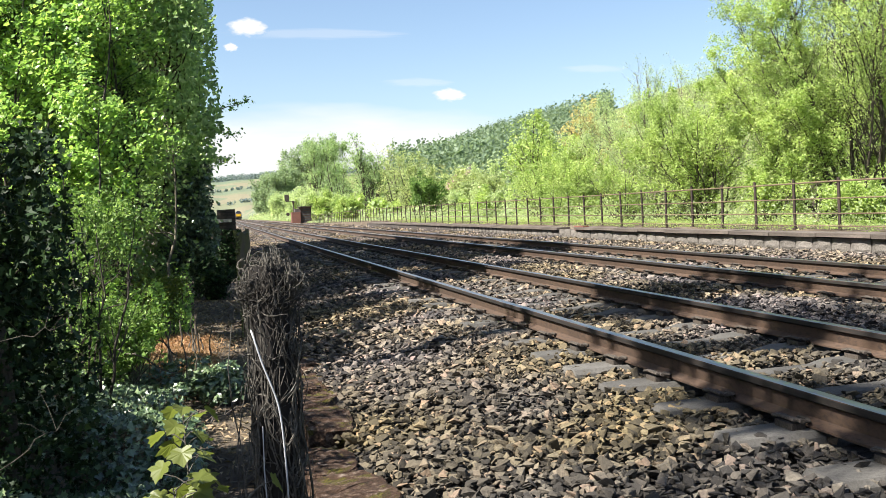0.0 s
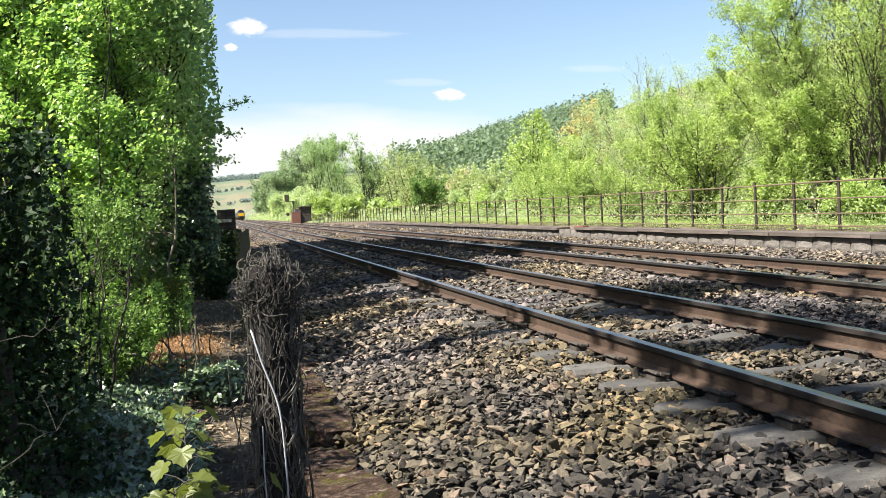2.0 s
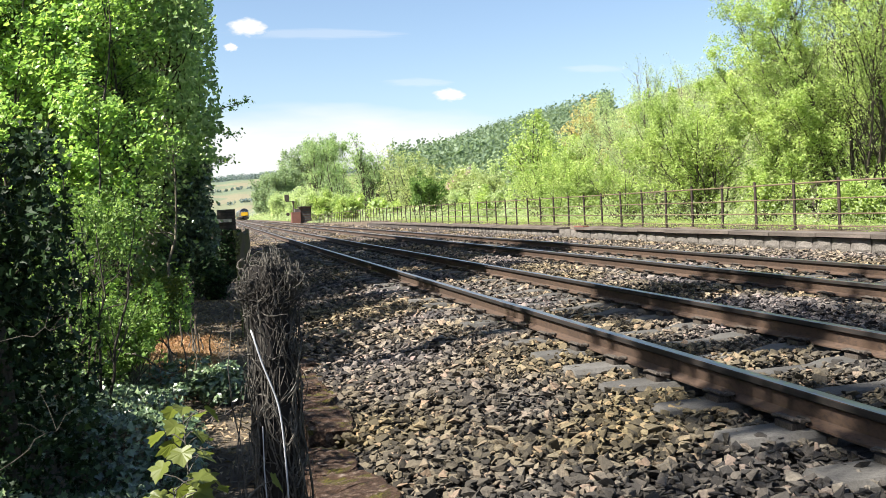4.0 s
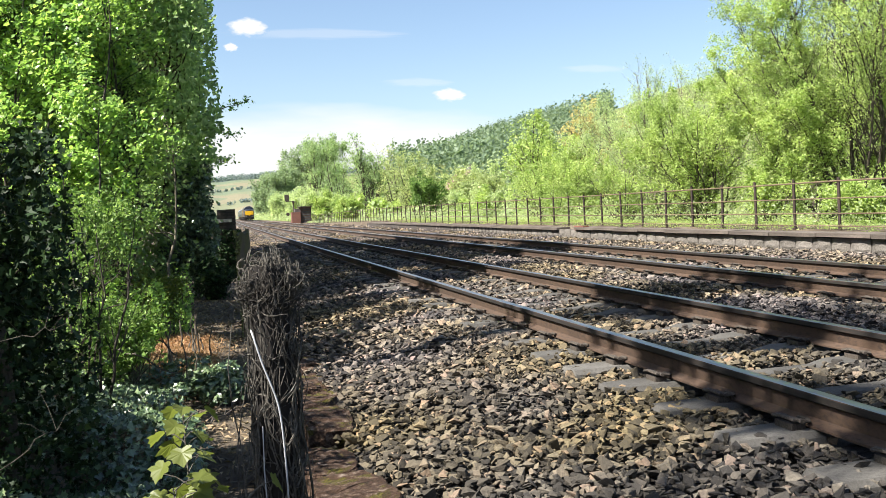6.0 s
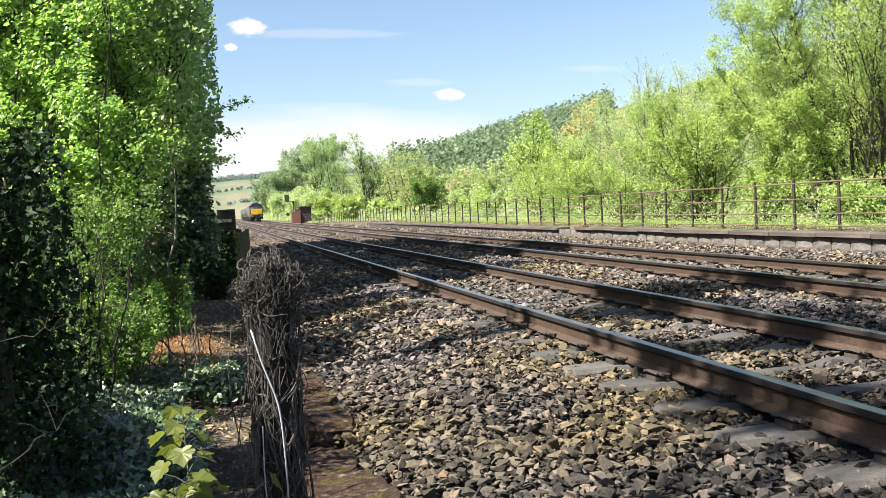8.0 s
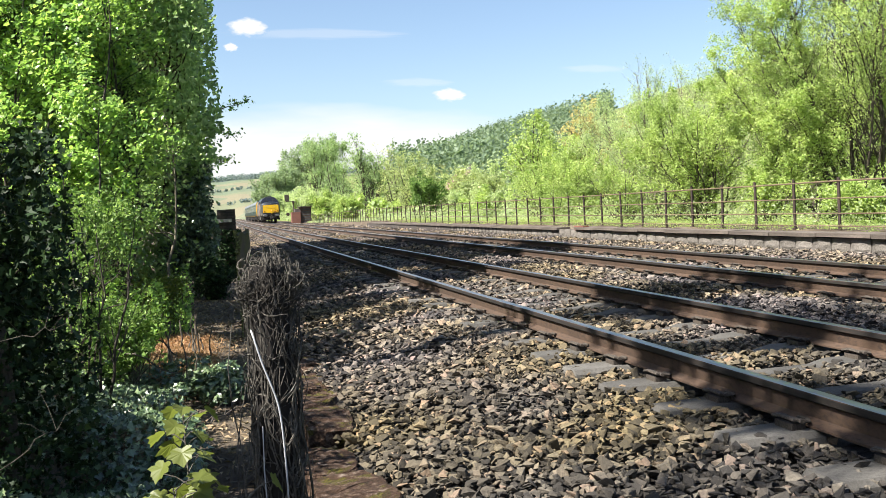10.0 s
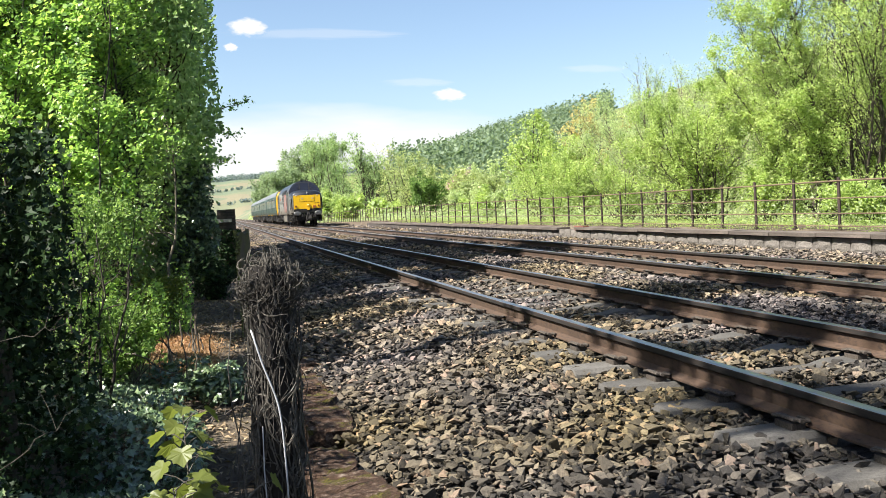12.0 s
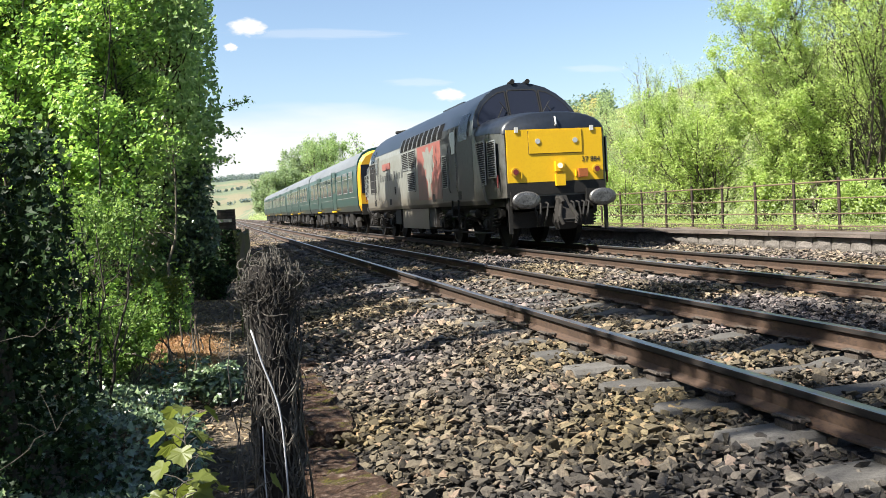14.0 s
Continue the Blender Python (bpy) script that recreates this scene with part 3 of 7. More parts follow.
def build_fence():
    fence = tags(new("iron_fence"), "rusty iron post and rail fence along the old platform", "fence")
    bm = bmesh.new()
    box(bm, -0.008, 0.008, -0.03, 0.03, 0, 1.0)
    box(bm, 0.008, 0.04, -0.006, 0.006, 0, 0.97)
    box(bm, -0.03, 0.03, -0.035, 0.035, -0.02, 0.02)
    bevelled(bm, 0.003)
    post = bpy.data.meshes.new("post")
    bmesh.ops.recalc_face_normals(bm, faces=bm.faces)
    bm.to_mesh(post)
    bm.free()
    post.materials.append(IRON)
    rnd = random.Random(8)
    y, step, ys = 4.95, 1.325, []
    while y < 113:
        ys.append(y)
        shared("post", post, fence, pose(FENCE_X + drift(y), y, 0.17 - ramp_fall(y) + rnd.uniform(-0.01, 0.01), rnd.uniform(-0.8, 0.8), rnd.uniform(-0.8, 0.8), rnd.uniform(-3, 3)))
        y += step
    for h, r in ((0.92, 0.015), (0.6, 0.012), (0.31, 0.012), (0.075, 0.012)):
        for a in range(0, len(ys) - 1, 4):
            seg = ys[a:a + 5]
            bm = bmesh.new()
            tube(bm, [(FENCE_X - 0.012 + drift(v), v, 0.17 - ramp_fall(v) + h + rnd.uniform(-0.006, 0.006)) for v in seg], r, 6)
            part("rail_bar", bm, RAILPAINT, fence)
    return fence


TANKGREY = mottled("weathered_boards", (0.05, 0.045, 0.045), (0.09, 0.08, 0.078), (0.035, 0.03, 0.03), 2, 20, 0.9)
ANNEX = mottled("red_brown_boards", (0.13, 0.055, 0.04), (0.17, 0.075, 0.055), (0.09, 0.045, 0.035), 2, 20, 0.9)
HUTWALL = mottled("brown_boards", (0.09, 0.05, 0.04), (0.14, 0.075, 0.058), (0.05, 0.035, 0.03), 2, 20, 0.9, stretch=(1, 1, 0.2))


def build_hut():
    hut = tags(new("lineside_hut"), "small old brick and timber lineside hut", "hut")
    hut.location = (0, 0, -0.3)
    x, y = 12.05, 125.0
    part("wall", boxed(x - 0.78, x + 0.72, y, y + 2.4, -0.3, 2.2), HUTWALL, hut)
    part("annex", boxed(x - 1.98, x - 0.785, y - 0.25, y + 1.6, -0.3, 1.6, 0.03), ANNEX, hut, "low red-brown annex")
    part("annex_roof", boxed(x - 1.5, x - 0.6, y + 0.3, y + 2.0, 1.604, 2.1, 0.03), TANKGREY, hut)
    part("roof", boxed(x - 0.98, x + 0.84, y - 0.3, y + 2.6, 2.204, 2.36, 0.02), IRON, hut, "dark flat roof")
    for k in range(6):
        part("board", boxed(x - 0.6, x + 0.6, y - 0.07, y - 0.002, 0.05 + k * 0.35, 0.27 + k * 0.35), TANKGREY, hut)
    for side in (-0.76, 0.62):
        part("corner_post", boxed(x + side, x + side + 0.12, y - 0.1, y - 0.002, -0.2, 2.2), IRON, hut)
    # signal with a box on a post beside it
    x, y = 13.3, 160.0
    sig = tags(new("signal_post"), "dark lineside signal on a slim post", "signal")
    bm = bmesh.new()
    tube(bm, [(x, y, -0.3), (x, y, 3.3)], 0.12, 8)
    part("post", bm, IRON, sig)
    part("bracket", boxed(x - 1.3, x + 0.6, y - 0.08, y + 0.08, 3.3, 3.42), IRON, sig)
    part("signal_box", boxed(x - 1.5, x - 0.7, y - 0.1, y + 0.3, 3.42, 4.6, 0.03), CLIP, sig)
    part("cap", boxed(x - 0.2, x + 0.2, y - 0.2, y + 0.2, 3.0, 3.3, 0.03), IRON, sig)
    x, y = 11.6, 152.0
    sign = tags(new("round_sign"), "small round dark sign on a thin post", "sign")
    bm = bmesh.new()
    tube(bm, [(x, y, -0.3), (x, y, 0.8)], 0.04, 6)
    part("post", bm, IRON, sign)
    bm = bmesh.new()
    tube(bm, [(x, y - 0.03, 1.05), (x, y + 0.02, 1.05)], 0.3, 16)
    part("disc", bm, IRON, sign)


build_platform()
build_fence()
build_hut()
# ---- the train ----
SPEED, NOSE = 28.03, 17.41
SILVER = mottled("silver_paint", (0.14, 0.146, 0.13), (0.18, 0.186, 0.168), (0.11, 0.105, 0.086), 0.9, 9, 0.42, 0.0, 0.05, 0.002, 0.5, stretch=(1, 1, 0.35))
YELLOW = mottled("warning_yellow", (0.57, 0.34, 0.006), (0.6, 0.362, 0.007), (0.54, 0.32, 0.009), 1.5, 22, 0.42, 0.0, 0.03, 0.001, 0.4)
RED = mottled("faded_red_paint", (0.19, 0.052, 0.042), (0.24, 0.07, 0.055), (0.17, 0.085, 0.065), 1.4, 12, 0.45, 0, 0.04, 0.002, stretch=(1, 1, 0.3))
ROOF = mottled("roof_grey", (0.009, 0.012, 0.018), (0.015, 0.019, 0.027), (0.007, 0.009, 0.012), 1.0, 16, 0.34, 0, 0.06, 0.002)
# both underframe blacks are lowered to include the shade beneath the train
BLACK = mottled("underframe_black", (0.004, 0.004, 0.004), (0.009, 0.008, 0.007), (0.016, 0.014, 0.012), 3, 30, 0.7, 0.1, 0.2, 0.003)
GEARSHADE = mottled("gear_shade", (0.009, 0.008, 0.007), (0.02, 0.017, 0.014), (0.006, 0.0055, 0.005), 4, 40, 0.85, 0.1, 0.3, 0.004)
TANK = mottled("tank_grey", (0.022, 0.02, 0.018), (0.042, 0.038, 0.034), (0.014, 0.012, 0.011), 2, 25, 0.75, 0, 0.2, 0.003)
# nose and cab grey, darkened to include the tree shade on them
CABGREY = mottled("cab_grey_darkened", (0.05, 0.055, 0.053), (0.075, 0.08, 0.076), (0.035, 0.036, 0.033), 0.9, 9, 0.5, 0, 0.05, 0.002, 0.5)
DULLYELLOW = mottled("dull_yellow", (0.4, 0.21, 0.008), (0.45, 0.25, 0.012), (0.33, 0.18, 0.015), 1.5, 22, 0.5, 0.0, 0.03, 0.001)
FRAMEGREY = mottled("window_frame_grey", (0.24, 0.26, 0.25), (0.33, 0.35, 0.34), (0.17, 0.18, 0.18), 3, 30, 0.4, 0.3, 0.02, 0.001)
GREASE = mottled("worn_buffer_steel", (0.0988, 0.0988, 0.0988), (0.182, 0.179, 0.175), (0.038, 0.038, 0.038), 4, 25, 0.45, 0.7, 0.1, 0.002)
GREEN = mottled("coach_green", (0.004, 0.034, 0.031), (0.006, 0.046, 0.041), (0.0035, 0.027, 0.025), 1.0, 16, 0.28, 0, 0.03, 0.001, 0.5)
COACHROOF = mottled("coach_roof", (0.1, 0.108, 0.115), (0.145, 0.155, 0.16), (0.075, 0.08, 0.085), 1, 14, 0.5, 0, 0.05, 0.002)
WHITE = mottled("white_paint", (0.456, 0.456, 0.441), (0.532, 0.532, 0.517), (0.38, 0.365, 0.342), 3, 30, 0.5, 0, 0.02, 0.001)
ORANGE = mottled("orange_box", (0.26, 0.075, 0.02), (0.32, 0.1, 0.028), (0.18, 0.055, 0.02), 6, 40, 0.5)
RUBY, _n, _l, _b = material("red_lens", 0.15, 0, 0.6)
_b.inputs["Base Color"].default_value = (0.12, 0.008, 0.012, 1)
CLEAR, _n, _l, _b = material("lamp_lens", 0.12, 0, 0.7)
_b.inputs["Base Color"].default_value = (0.34, 0.35, 0.34, 1)
GLOW, _n, _l, _b = material("lit_headlamp", 0.2)
_b.inputs["Base Color"].default_value = (0.9, 0.55, 0.3, 1)
_b.inputs["Emission Color"].default_value = (1.0, 0.55, 0.24, 1)
_b.inputs["Emission Strength"].default_value = 0.45
PANE, _n, _l, _b = material("cab_glass", 0.05, 0, 0.4)
_b.inputs["Base Color"].default_value = (0.012, 0.014, 0.022, 1)
INK, _n, _l, _b = material("black_lettering", 0.5)
_b.inputs["Base Color"].default_value = (0.02, 0.02, 0.02, 1)


def soiled(mat, low, high, colour, streak=7.0):
    """Brown road dirt that thins out upwards in streaks."""
    n, l = mat.node_tree.nodes, mat.node_tree.links
    b = n["Principled BSDF"]
    src = b.inputs["Base Color"].links[0].from_socket
    co, sep, rng = n.new("ShaderNodeTexCoord"), n.new("ShaderNodeSeparateXYZ"), n.new("ShaderNodeMapRange")
    l.new(co.outputs["Object"], sep.inputs[0])
    nz = noise_node(n, l, streak, 4, 0.6, (1, 1, 0.12))
    add = n.new("ShaderNodeMath")
    add.operation = "MULTIPLY_ADD"
    l.new(nz.outputs[0], add.inputs[0])
    add.inputs[1].default_value = -(high - low) * 1.3
    l.new(sep.outputs[2], add.inputs[2])
    l.new(add.outputs[0], rng.inputs[0])
    rng.inputs[1].default_value, rng.inputs[2].default_value = low - 0.3, high - 0.45
    rng.inputs[3].default_value, rng.inputs[4].default_value = 0.75, 0.0
    l.new(mix(n, l, src, colour, rng.outputs[0]), b.inputs["Base Color"])


soiled(SILVER, 1.1, 1.75, (0.1, 0.084, 0.064))
soiled(RED, 1.1, 1.8, (0.12, 0.07, 0.055))
soiled(CABGREY, 1.1, 1.9, (0.05, 0.044, 0.036))
soiled(GREEN, 1.0, 1.5, (0.035, 0.034, 0.028))


def along(s):
    a = math.degrees(math.atan(5.6e-5 * s - 11.139e-8 * s * s))
    return pose(FAR_X + drift(s), s, 0, 0, 0, -a)


HALF = [(1.29, 1.0), (1.335, 1.1), (1.35, 1.3), (1.35, 2.0), (1.345, 2.62), (1.335, 2.78), (1.29, 2.97), (1.2, 3.18), (1.06, 3.38), (0.86, 3.57), (0.6, 3.73), (0.3, 3.82), (0.0, 3.855)]


def ring(half, depth):
    """A closed section from the half outline, with the depth given by height."""
    right = [(x, depth(z), z) for x, z in half]
    left = [(-x, depth(z), z) for x, z in reversed(half[:-1])]
    return right + left


def slab_on_side(x, y0, y1, z0, z1, t=0.012, bev=0.0):
    """A thin plate on a side wall; x is the wall's face, negative or positive."""
    s = 1 if x > 0 else -1
    return boxed(min(x, x + s * t), max(x, x + s * t), y0, y1, z0, z1, bev)


def louvre(thing, x, y0, y1, z0, z1, mat_back, mat_slat, step=0.06, name="grille"):
    """A recessed-looking grille: dark back plate, frame and sloping slats."""
    s = 1 if x > 0 else -1
    g = part(name, slab_on_side(x, y0, y1, z0, z1, 0.006), mat_back, thing)
    bm = bmesh.new()
    for a, b, c, d in ((y0 - 0.02, y1 + 0.02, z1, z1 + 0.025), (y0 - 0.02, y1 + 0.02, z0 - 0.025, z0), (y0 - 0.025, y0, z0, z1), (y1, y1 + 0.025, z0, z1)):
        box(bm, min(x, x + s * 0.02), max(x, x + s * 0.02), a, b, c, d)
    part("frame", bm, mat_slat, g)
    k = z0 + step * 0.5
    bm = bmesh.new()
    while k < z1 - step * 0.3:
        box(bm, -0.004, 0.012, y0, y1, -0.004, 0.004, pose(x + s * 0.012, 0, k, 0, 35 * s, 0))
        k += step
    part("slat", bm, mat_slat, g)
    return g


def ellipse(bm, cx, y0, y1, cz, rx, rz, seg=20, dome=0.0):
    rings = []
    for y, f in ((y1, 1.0), (y0 + dome, 1.0), (y0 + dome * 0.4, 0.9), (y0, 0.6)) if dome else ((y1, 1.0), (y0, 1.0)):
        rings.append([(cx + rx * f * math.cos(2 * math.pi * k / seg), y, cz + rz * f * math.sin(2 * math.pi * k / seg)) for k in range(seg)])
    loft(bm, rings)


def plaque(text, size, m, mat, parent, name="number"):
    cu = bpy.data.curves.new(name, "FONT")
    cu.body, cu.size, cu.align_x, cu.align_y, cu.extrude = text, size, "CENTER", "CENTER", 0.002
    ob = new(name, cu)
    ob.data.materials.append(mat)
    ob.parent, ob.matrix_basis = parent, m
    return ob


def wheelset(parent, y, r, gauge=0.75):
    bm = bmesh.new()
    tube(bm, [(-1.05, y, r), (1.05, y, r)], 0.09, 10)
    part("axle", bm, GEARSHADE, parent)
    for s in (-1, 1):
        bm = bmesh.new()
        prof = ((0.685, r * 0.8), (0.685, r + 0.026), (0.718, r + 0.026), (0.722, r), (0.82, r - 0.004), (0.826, r * 0.84), (0.806, r * 0.82), (0.8, r * 0.36), (0.83, r * 0.33), (0.83, 0.05))
        loft(bm, [[(s * x, y + q * math.cos(a), r + q * math.sin(a)) for a in [2 * math.pi * i / 24 for i in range(24)]] for x, q in prof])
        bmesh.ops.recalc_face_normals(bm, faces=bm.faces)
        part("wheel", bm, GEARSHADE, parent, "steel wheel darkened for the shade below the body")


def cab_end(loco, sign):
    """Nose, windscreen and buffer gear of one end; sign -1 is the leading end."""
    turn = pose(0, 0, 0) if sign < 0 else pose(0, 0, 0, 0, 0, 180)

    def add(name, bm, mat, parent=None, label="", smooth=False):
        ob = part(name, bm, mat, parent or loco, label, smooth)
        if parent is None:
            ob.matrix_basis = turn
        return ob

    def nose_half(w, edge, crown):
        out = [(w, 1.12), (w, 1.37), (w, edge - 0.08)]
        for k in range(1, 8):
            a = k / 7 * math.pi / 2
            out.append((w * math.cos(a * 0.98) ** 0.8, edge - 0.08 + (crown - edge + 0.08) * math.sin(a) ** 0.95))
        out[-1] = (0.0, crown)
        return out

    bm = bmesh.new()
    secs = [ring(nose_half(w, e, c), lambda z, y=y, k=k: y + max(0.0, z - 2.4) * k) for y, w, e, c, k in
            ((-8.86, 1.13, 2.55, 2.9, 0.12), (-8.8, 1.19, 2.58, 2.94, 0.12), (-8.2, 1.28, 2.62, 3.0, 0.06), (-7.0, 1.335, 2.66, 3.04, 0.0))]
    loft(bm, secs)
    nose = add("nose", bm, CABGREY, None, "dark grey nose with a dark rounded top")
    # dark crown over the nose
    bm = bmesh.new()
    secs = [ring([(x * 1.004, z + 0.005) for x, z in nose_half(w, e, c)[2:]], lambda z, y=y, k=k: y + max(0.0, z - 2.4) * k) for y, w, e, c, k in
            ((-8.872, 1.133, 2.55, 2.9, 0.12), (-8.8, 1.193, 2.58, 2.94, 0.12), (-8.2, 1.283, 2.62, 3.0, 0.06), (-7.05, 1.338, 2.66, 3.04, 0.0))]
    loft(bm, secs, closed=False, caps=False)
    bm.faces.new([v for v in bm.verts][: len(secs[0])])
    part("nose_top", bm, ROOF, nose, "dark grey painted nose top", True)
    # warning panel
    bm = bmesh.new()
    box(bm, -1.1, 1.1, -8.884, -8.858, 1.43, 2.56)
    bevelled(bm, 0.02, 2)
    panel = part("warning_panel", bm, YELLOW, nose, "yellow warning panel")
    bm = bmesh.new()
    box(bm, -0.6, 0.62, -8.9, -8.885, 2.04, 2.535)
    bevelled(bm, 0.012, 2)
    part("nose_door", bm, YELLOW, nose)
    bm = bmesh.new()
    for x0, x1, z0, z1 in ((-0.612, 0.632, 2.028, 2.04), (-0.612, -0.6, 2.04, 2.53), (0.62, 0.632, 2.04, 2.53)):
        box(bm, x0, x1, -8.889, -8.885, z0, z1)
    part("door_gap", bm, TANK, nose)
    for x in (-0.4, 0.46):
        bm = bmesh.new()
        ellipse(bm, x, -8.915, -8.9, 2.3, 0.058, 0.058, 16)
        part("marker_light", bm, CLEAR, nose, "round clear marker light")
    for x in (-0.93, 0.94):
        bm = bmesh.new()
        ellipse(bm, x, -8.925, -8.885, 1.66, 0.095, 0.095, 18)
        ring_ob = part("tail_light", bm, DULLYELLOW, nose, "red tail light in a yellow ring")
        bm = bmesh.new()
        ellipse(bm, x, -8.935, -8.92, 1.66, 0.06, 0.06, 16)
        part("lens", bm, RUBY, ring_ob)
    bm = bmesh.new()
    box(bm, -0.03, 0.17, -8.96, -8.885, 1.64, 1.86)
    bevelled(bm, 0.02, 2)
    lamp = part("headlight", bm, YELLOW, nose, "square yellow headlight case")
    bm = bmesh.new()
    ellipse(bm, 0.07, -8.975, -8.955, 1.76, 0.058, 0.058, 18)
    part("lens", bm, GLOW if sign < 0 else CLEAR, lamp, "bright lit lens" if sign < 0 else "")
    part("bracket", boxed(-0.03, 0.19, -8.95, -8.885, 1.33, 1.58, 0.015), YELLOW, nose)
    part("jumper_box", boxed(0.5, 0.7, -8.97, -8.885, 1.5, 1.68, 0.02), ORANGE, nose, "orange cable socket")
    part("lamp_iron", boxed(0.44, 0.47, -8.92, -8.885, 1.52, 1.66), YELLOW, nose)
    part("lamp_iron", boxed(-0.82, -0.79, -8.92, -8.885, 1.52, 1.66), YELLOW, nose)
    for x in (-0.87, 0.86):
        part("coupling_tag", boxed(x - 0.04, x + 0.04, -8.905, -8.885, 2.5, 2.61), WHITE, nose, "white stencilled tag")
    bm = bmesh.new()
    tube(bm, [(0.04, -8.86, 2.64), (0.04, -8.9, 2.66), (0.04, -8.87, 2.8), (0.04, -8.83, 2.82)], 0.02, 6)
    part("handle", bm, WHITE, nose)
    if sign < 0:
        plaque("37 884", 0.155, pose(0.82, -8.89, 1.88, 90, 0, 0), INK, nose)
    # nose side grilles
    for s in (-1, 1):
        for y0, y1, z0, z1 in ((-8.66, -8.12, 1.6, 2.36), (-8.02, -7.32, 1.46, 2.4)):
            louvre(nose, s * (1.285 if y0 < -8.1 else 1.325), y0, y1, z0, z1, BLACK, FRAMEGREY, 0.05)
        # black plate on the surface in place of a shaded step recess
        part("step_shade_plate", slab_on_side(s * 1.262, -8.62, -8.42, 1.45, 1.62, 0.012), BLACK, nose)
        part("socket", slab_on_side(s * 1.262, -8.72, -8.66, 1.35, 1.62, 0.02), RUBY, nose)
    # windscreen on the sloping cab front
    tilt = 0.42
    bm = bmesh.new()
    secs = [[(x, -7.16 + (z - 2.9) * tilt - d, z) for x, z in [(a, b) for a, b in HALF[5:]] + [(-a, b) for a, b in reversed(HALF[5:-1])]] for d in (0.0, 0.03)]
    loft(bm, secs)
    front = add("cab_front", bm, ROOF, None, "dark grey cab front")

    def pane(pts, name="windscreen"):
        bm = bmesh.new()
        loft(bm, [[(x, -7.192 + (z - 2.9) * tilt - d, z) for x, z in pts] for d in (0.0, 0.012)])
        bmesh.ops.recalc_face_normals(bm, faces=bm.faces)
        p = part(name, bm, PANE, front, "dark cab windscreen glass")
        cx, cz = sum(a for a, _ in pts) / len(pts), sum(b for _, b in pts) / len(pts)
        bm = bmesh.new()
        big = [(cx + (a - cx) * 1.07, cz + (b - cz) * 1.09) for a, b in pts]
        n = len(pts)
        A = [bm.verts.new((x, -7.212 + (z - 2.9) * tilt, z)) for x, z in big]
        B = [bm.verts.new((x, -7.212 + (z - 2.9) * tilt, z)) for x, z in pts]
        C = [bm.verts.new((x, -7.19 + (z - 2.9) * tilt, z)) for x, z in big]
        for k in range(n):
            j = (k + 1) % n
            bm.faces.new((A[k], A[j], B[j], B[k]))
            bm.faces.new((A[k], A[j], C[j], C[k]))
        part("seal", bm, BLACK, p)

    pane([(-0.36, 2.98), (0.36, 2.98), (0.36, 3.6), (0.31, 3.66), (-0.31, 3.66), (-0.36, 3.6)])
    for s in (-1, 1):
        pane([(s * 0.44, 2.97), (s * 1.16, 2.84), (s * 1.19, 2.93), (s * 1.12, 3.13), (s * 0.99, 3.32), (s * 0.82, 3.47), (s * 0.62, 3.59), (s * 0.44, 3.63)])
        bm = bmesh.new()
        tube(bm, [(s * 0.75, -7.26, 2.93), (s * 0.55, -7.14, 3.25)], 0.012, 5)
        tube(bm, [(s * 0.42, -7.16, 3.1), (s * 0.62, -7.11, 3.38)], 0.009, 5)
        part("wiper", bm, BLACK, front)
        bm = bmesh.new()
        tube(bm, [(s * 0.17, -6.7, 3.78), (s * 0.17, -6.7, 3.86)], 0.03, 8)
        tube(bm, [(s * 0.19, -6.85, 3.875), (s * 0.19, -6.76, 3.875), (s * 0.19, -6.5, 3.875)], [0.06, 0.045, 0.02], 10)
        add("horn", bm, BLACK, None, "black roof horn")
    # buffer beam, buffers and coupling
    bm = bmesh.new()
    box(bm, -1.13, 1.13, -8.885, -8.7, 1.16, 1.42)
    bevelled(bm, 0.03, 1)
    beam = add("buffer_beam", bm, BLACK, None, "black buffer beam")
    for s in (-1, 1):
        bm = bmesh.new()
        tube(bm, [(s * 0.864, -8.92, 1.05), (s * 0.864, -9.1, 1.05)], 0.15, 14)
        tube(bm, [(s * 0.864, -9.1, 1.05), (s * 0.864, -9.32, 1.05)], 0.1, 14)
        b = part("buffer", bm, BLACK, beam)
        bm = bmesh.new()
        ellipse(bm, s * 0.864, -9.375, -9.31, 1.05, 0.31, 0.185, 28, 0.04)
        part("buffer_head", bm, GREASE, b, "worn greasy oval buffer head")
    bm = bmesh.new()
    loft(bm, [[(0.05 + sx * w, y + sy * d, z) for sx, sy in ((-1, -1), (1, -1), (1, 1), (-1, 1))] for z, y, w, d in ((1.12, -8.99, 0.09, 0.06), (0.92, -9.04, 0.13, 0.09), (0.72, -9.12, 0.2, 0.14), (0.55, -9.18, 0.24, 0.17), (0.4, -9.16, 0.17, 0.12))])
    bevelled(bm, 0.025, 2)
    for sx in (-1, 1):
        tube(bm, [(0.05 + sx * 0.1, -9.2, 0.92), (0.05 + sx * 0.2, -9.34, 0.66), (0.05 + sx * 0.14, -9.4, 0.5)], [0.035, 0.05, 0.04], 8)
    tube(bm, [(-0.18, -9.33, 0.6), (0.28, -9.33, 0.6)], 0.03, 8)
    part("coupler_head", bm, GEARSHADE, beam, "hinged coupler head hanging down, darkened for shade")
    bm = bmesh.new()
    tube(bm, [(0, -8.9, 1.05), (0, -9.1, 1.05), (0, -9.18, 0.98), (0, -9.13, 0.9)], [0.07, 0.06, 0.045, 0.03], 8)
    part("coupling_hook", bm, GEARSHADE, beam, "black drawhook")
    for x in (-0.62, -0.45, -0.28, 0.3, 0.42, 0.55, 0.66):
        bm = bmesh.new()
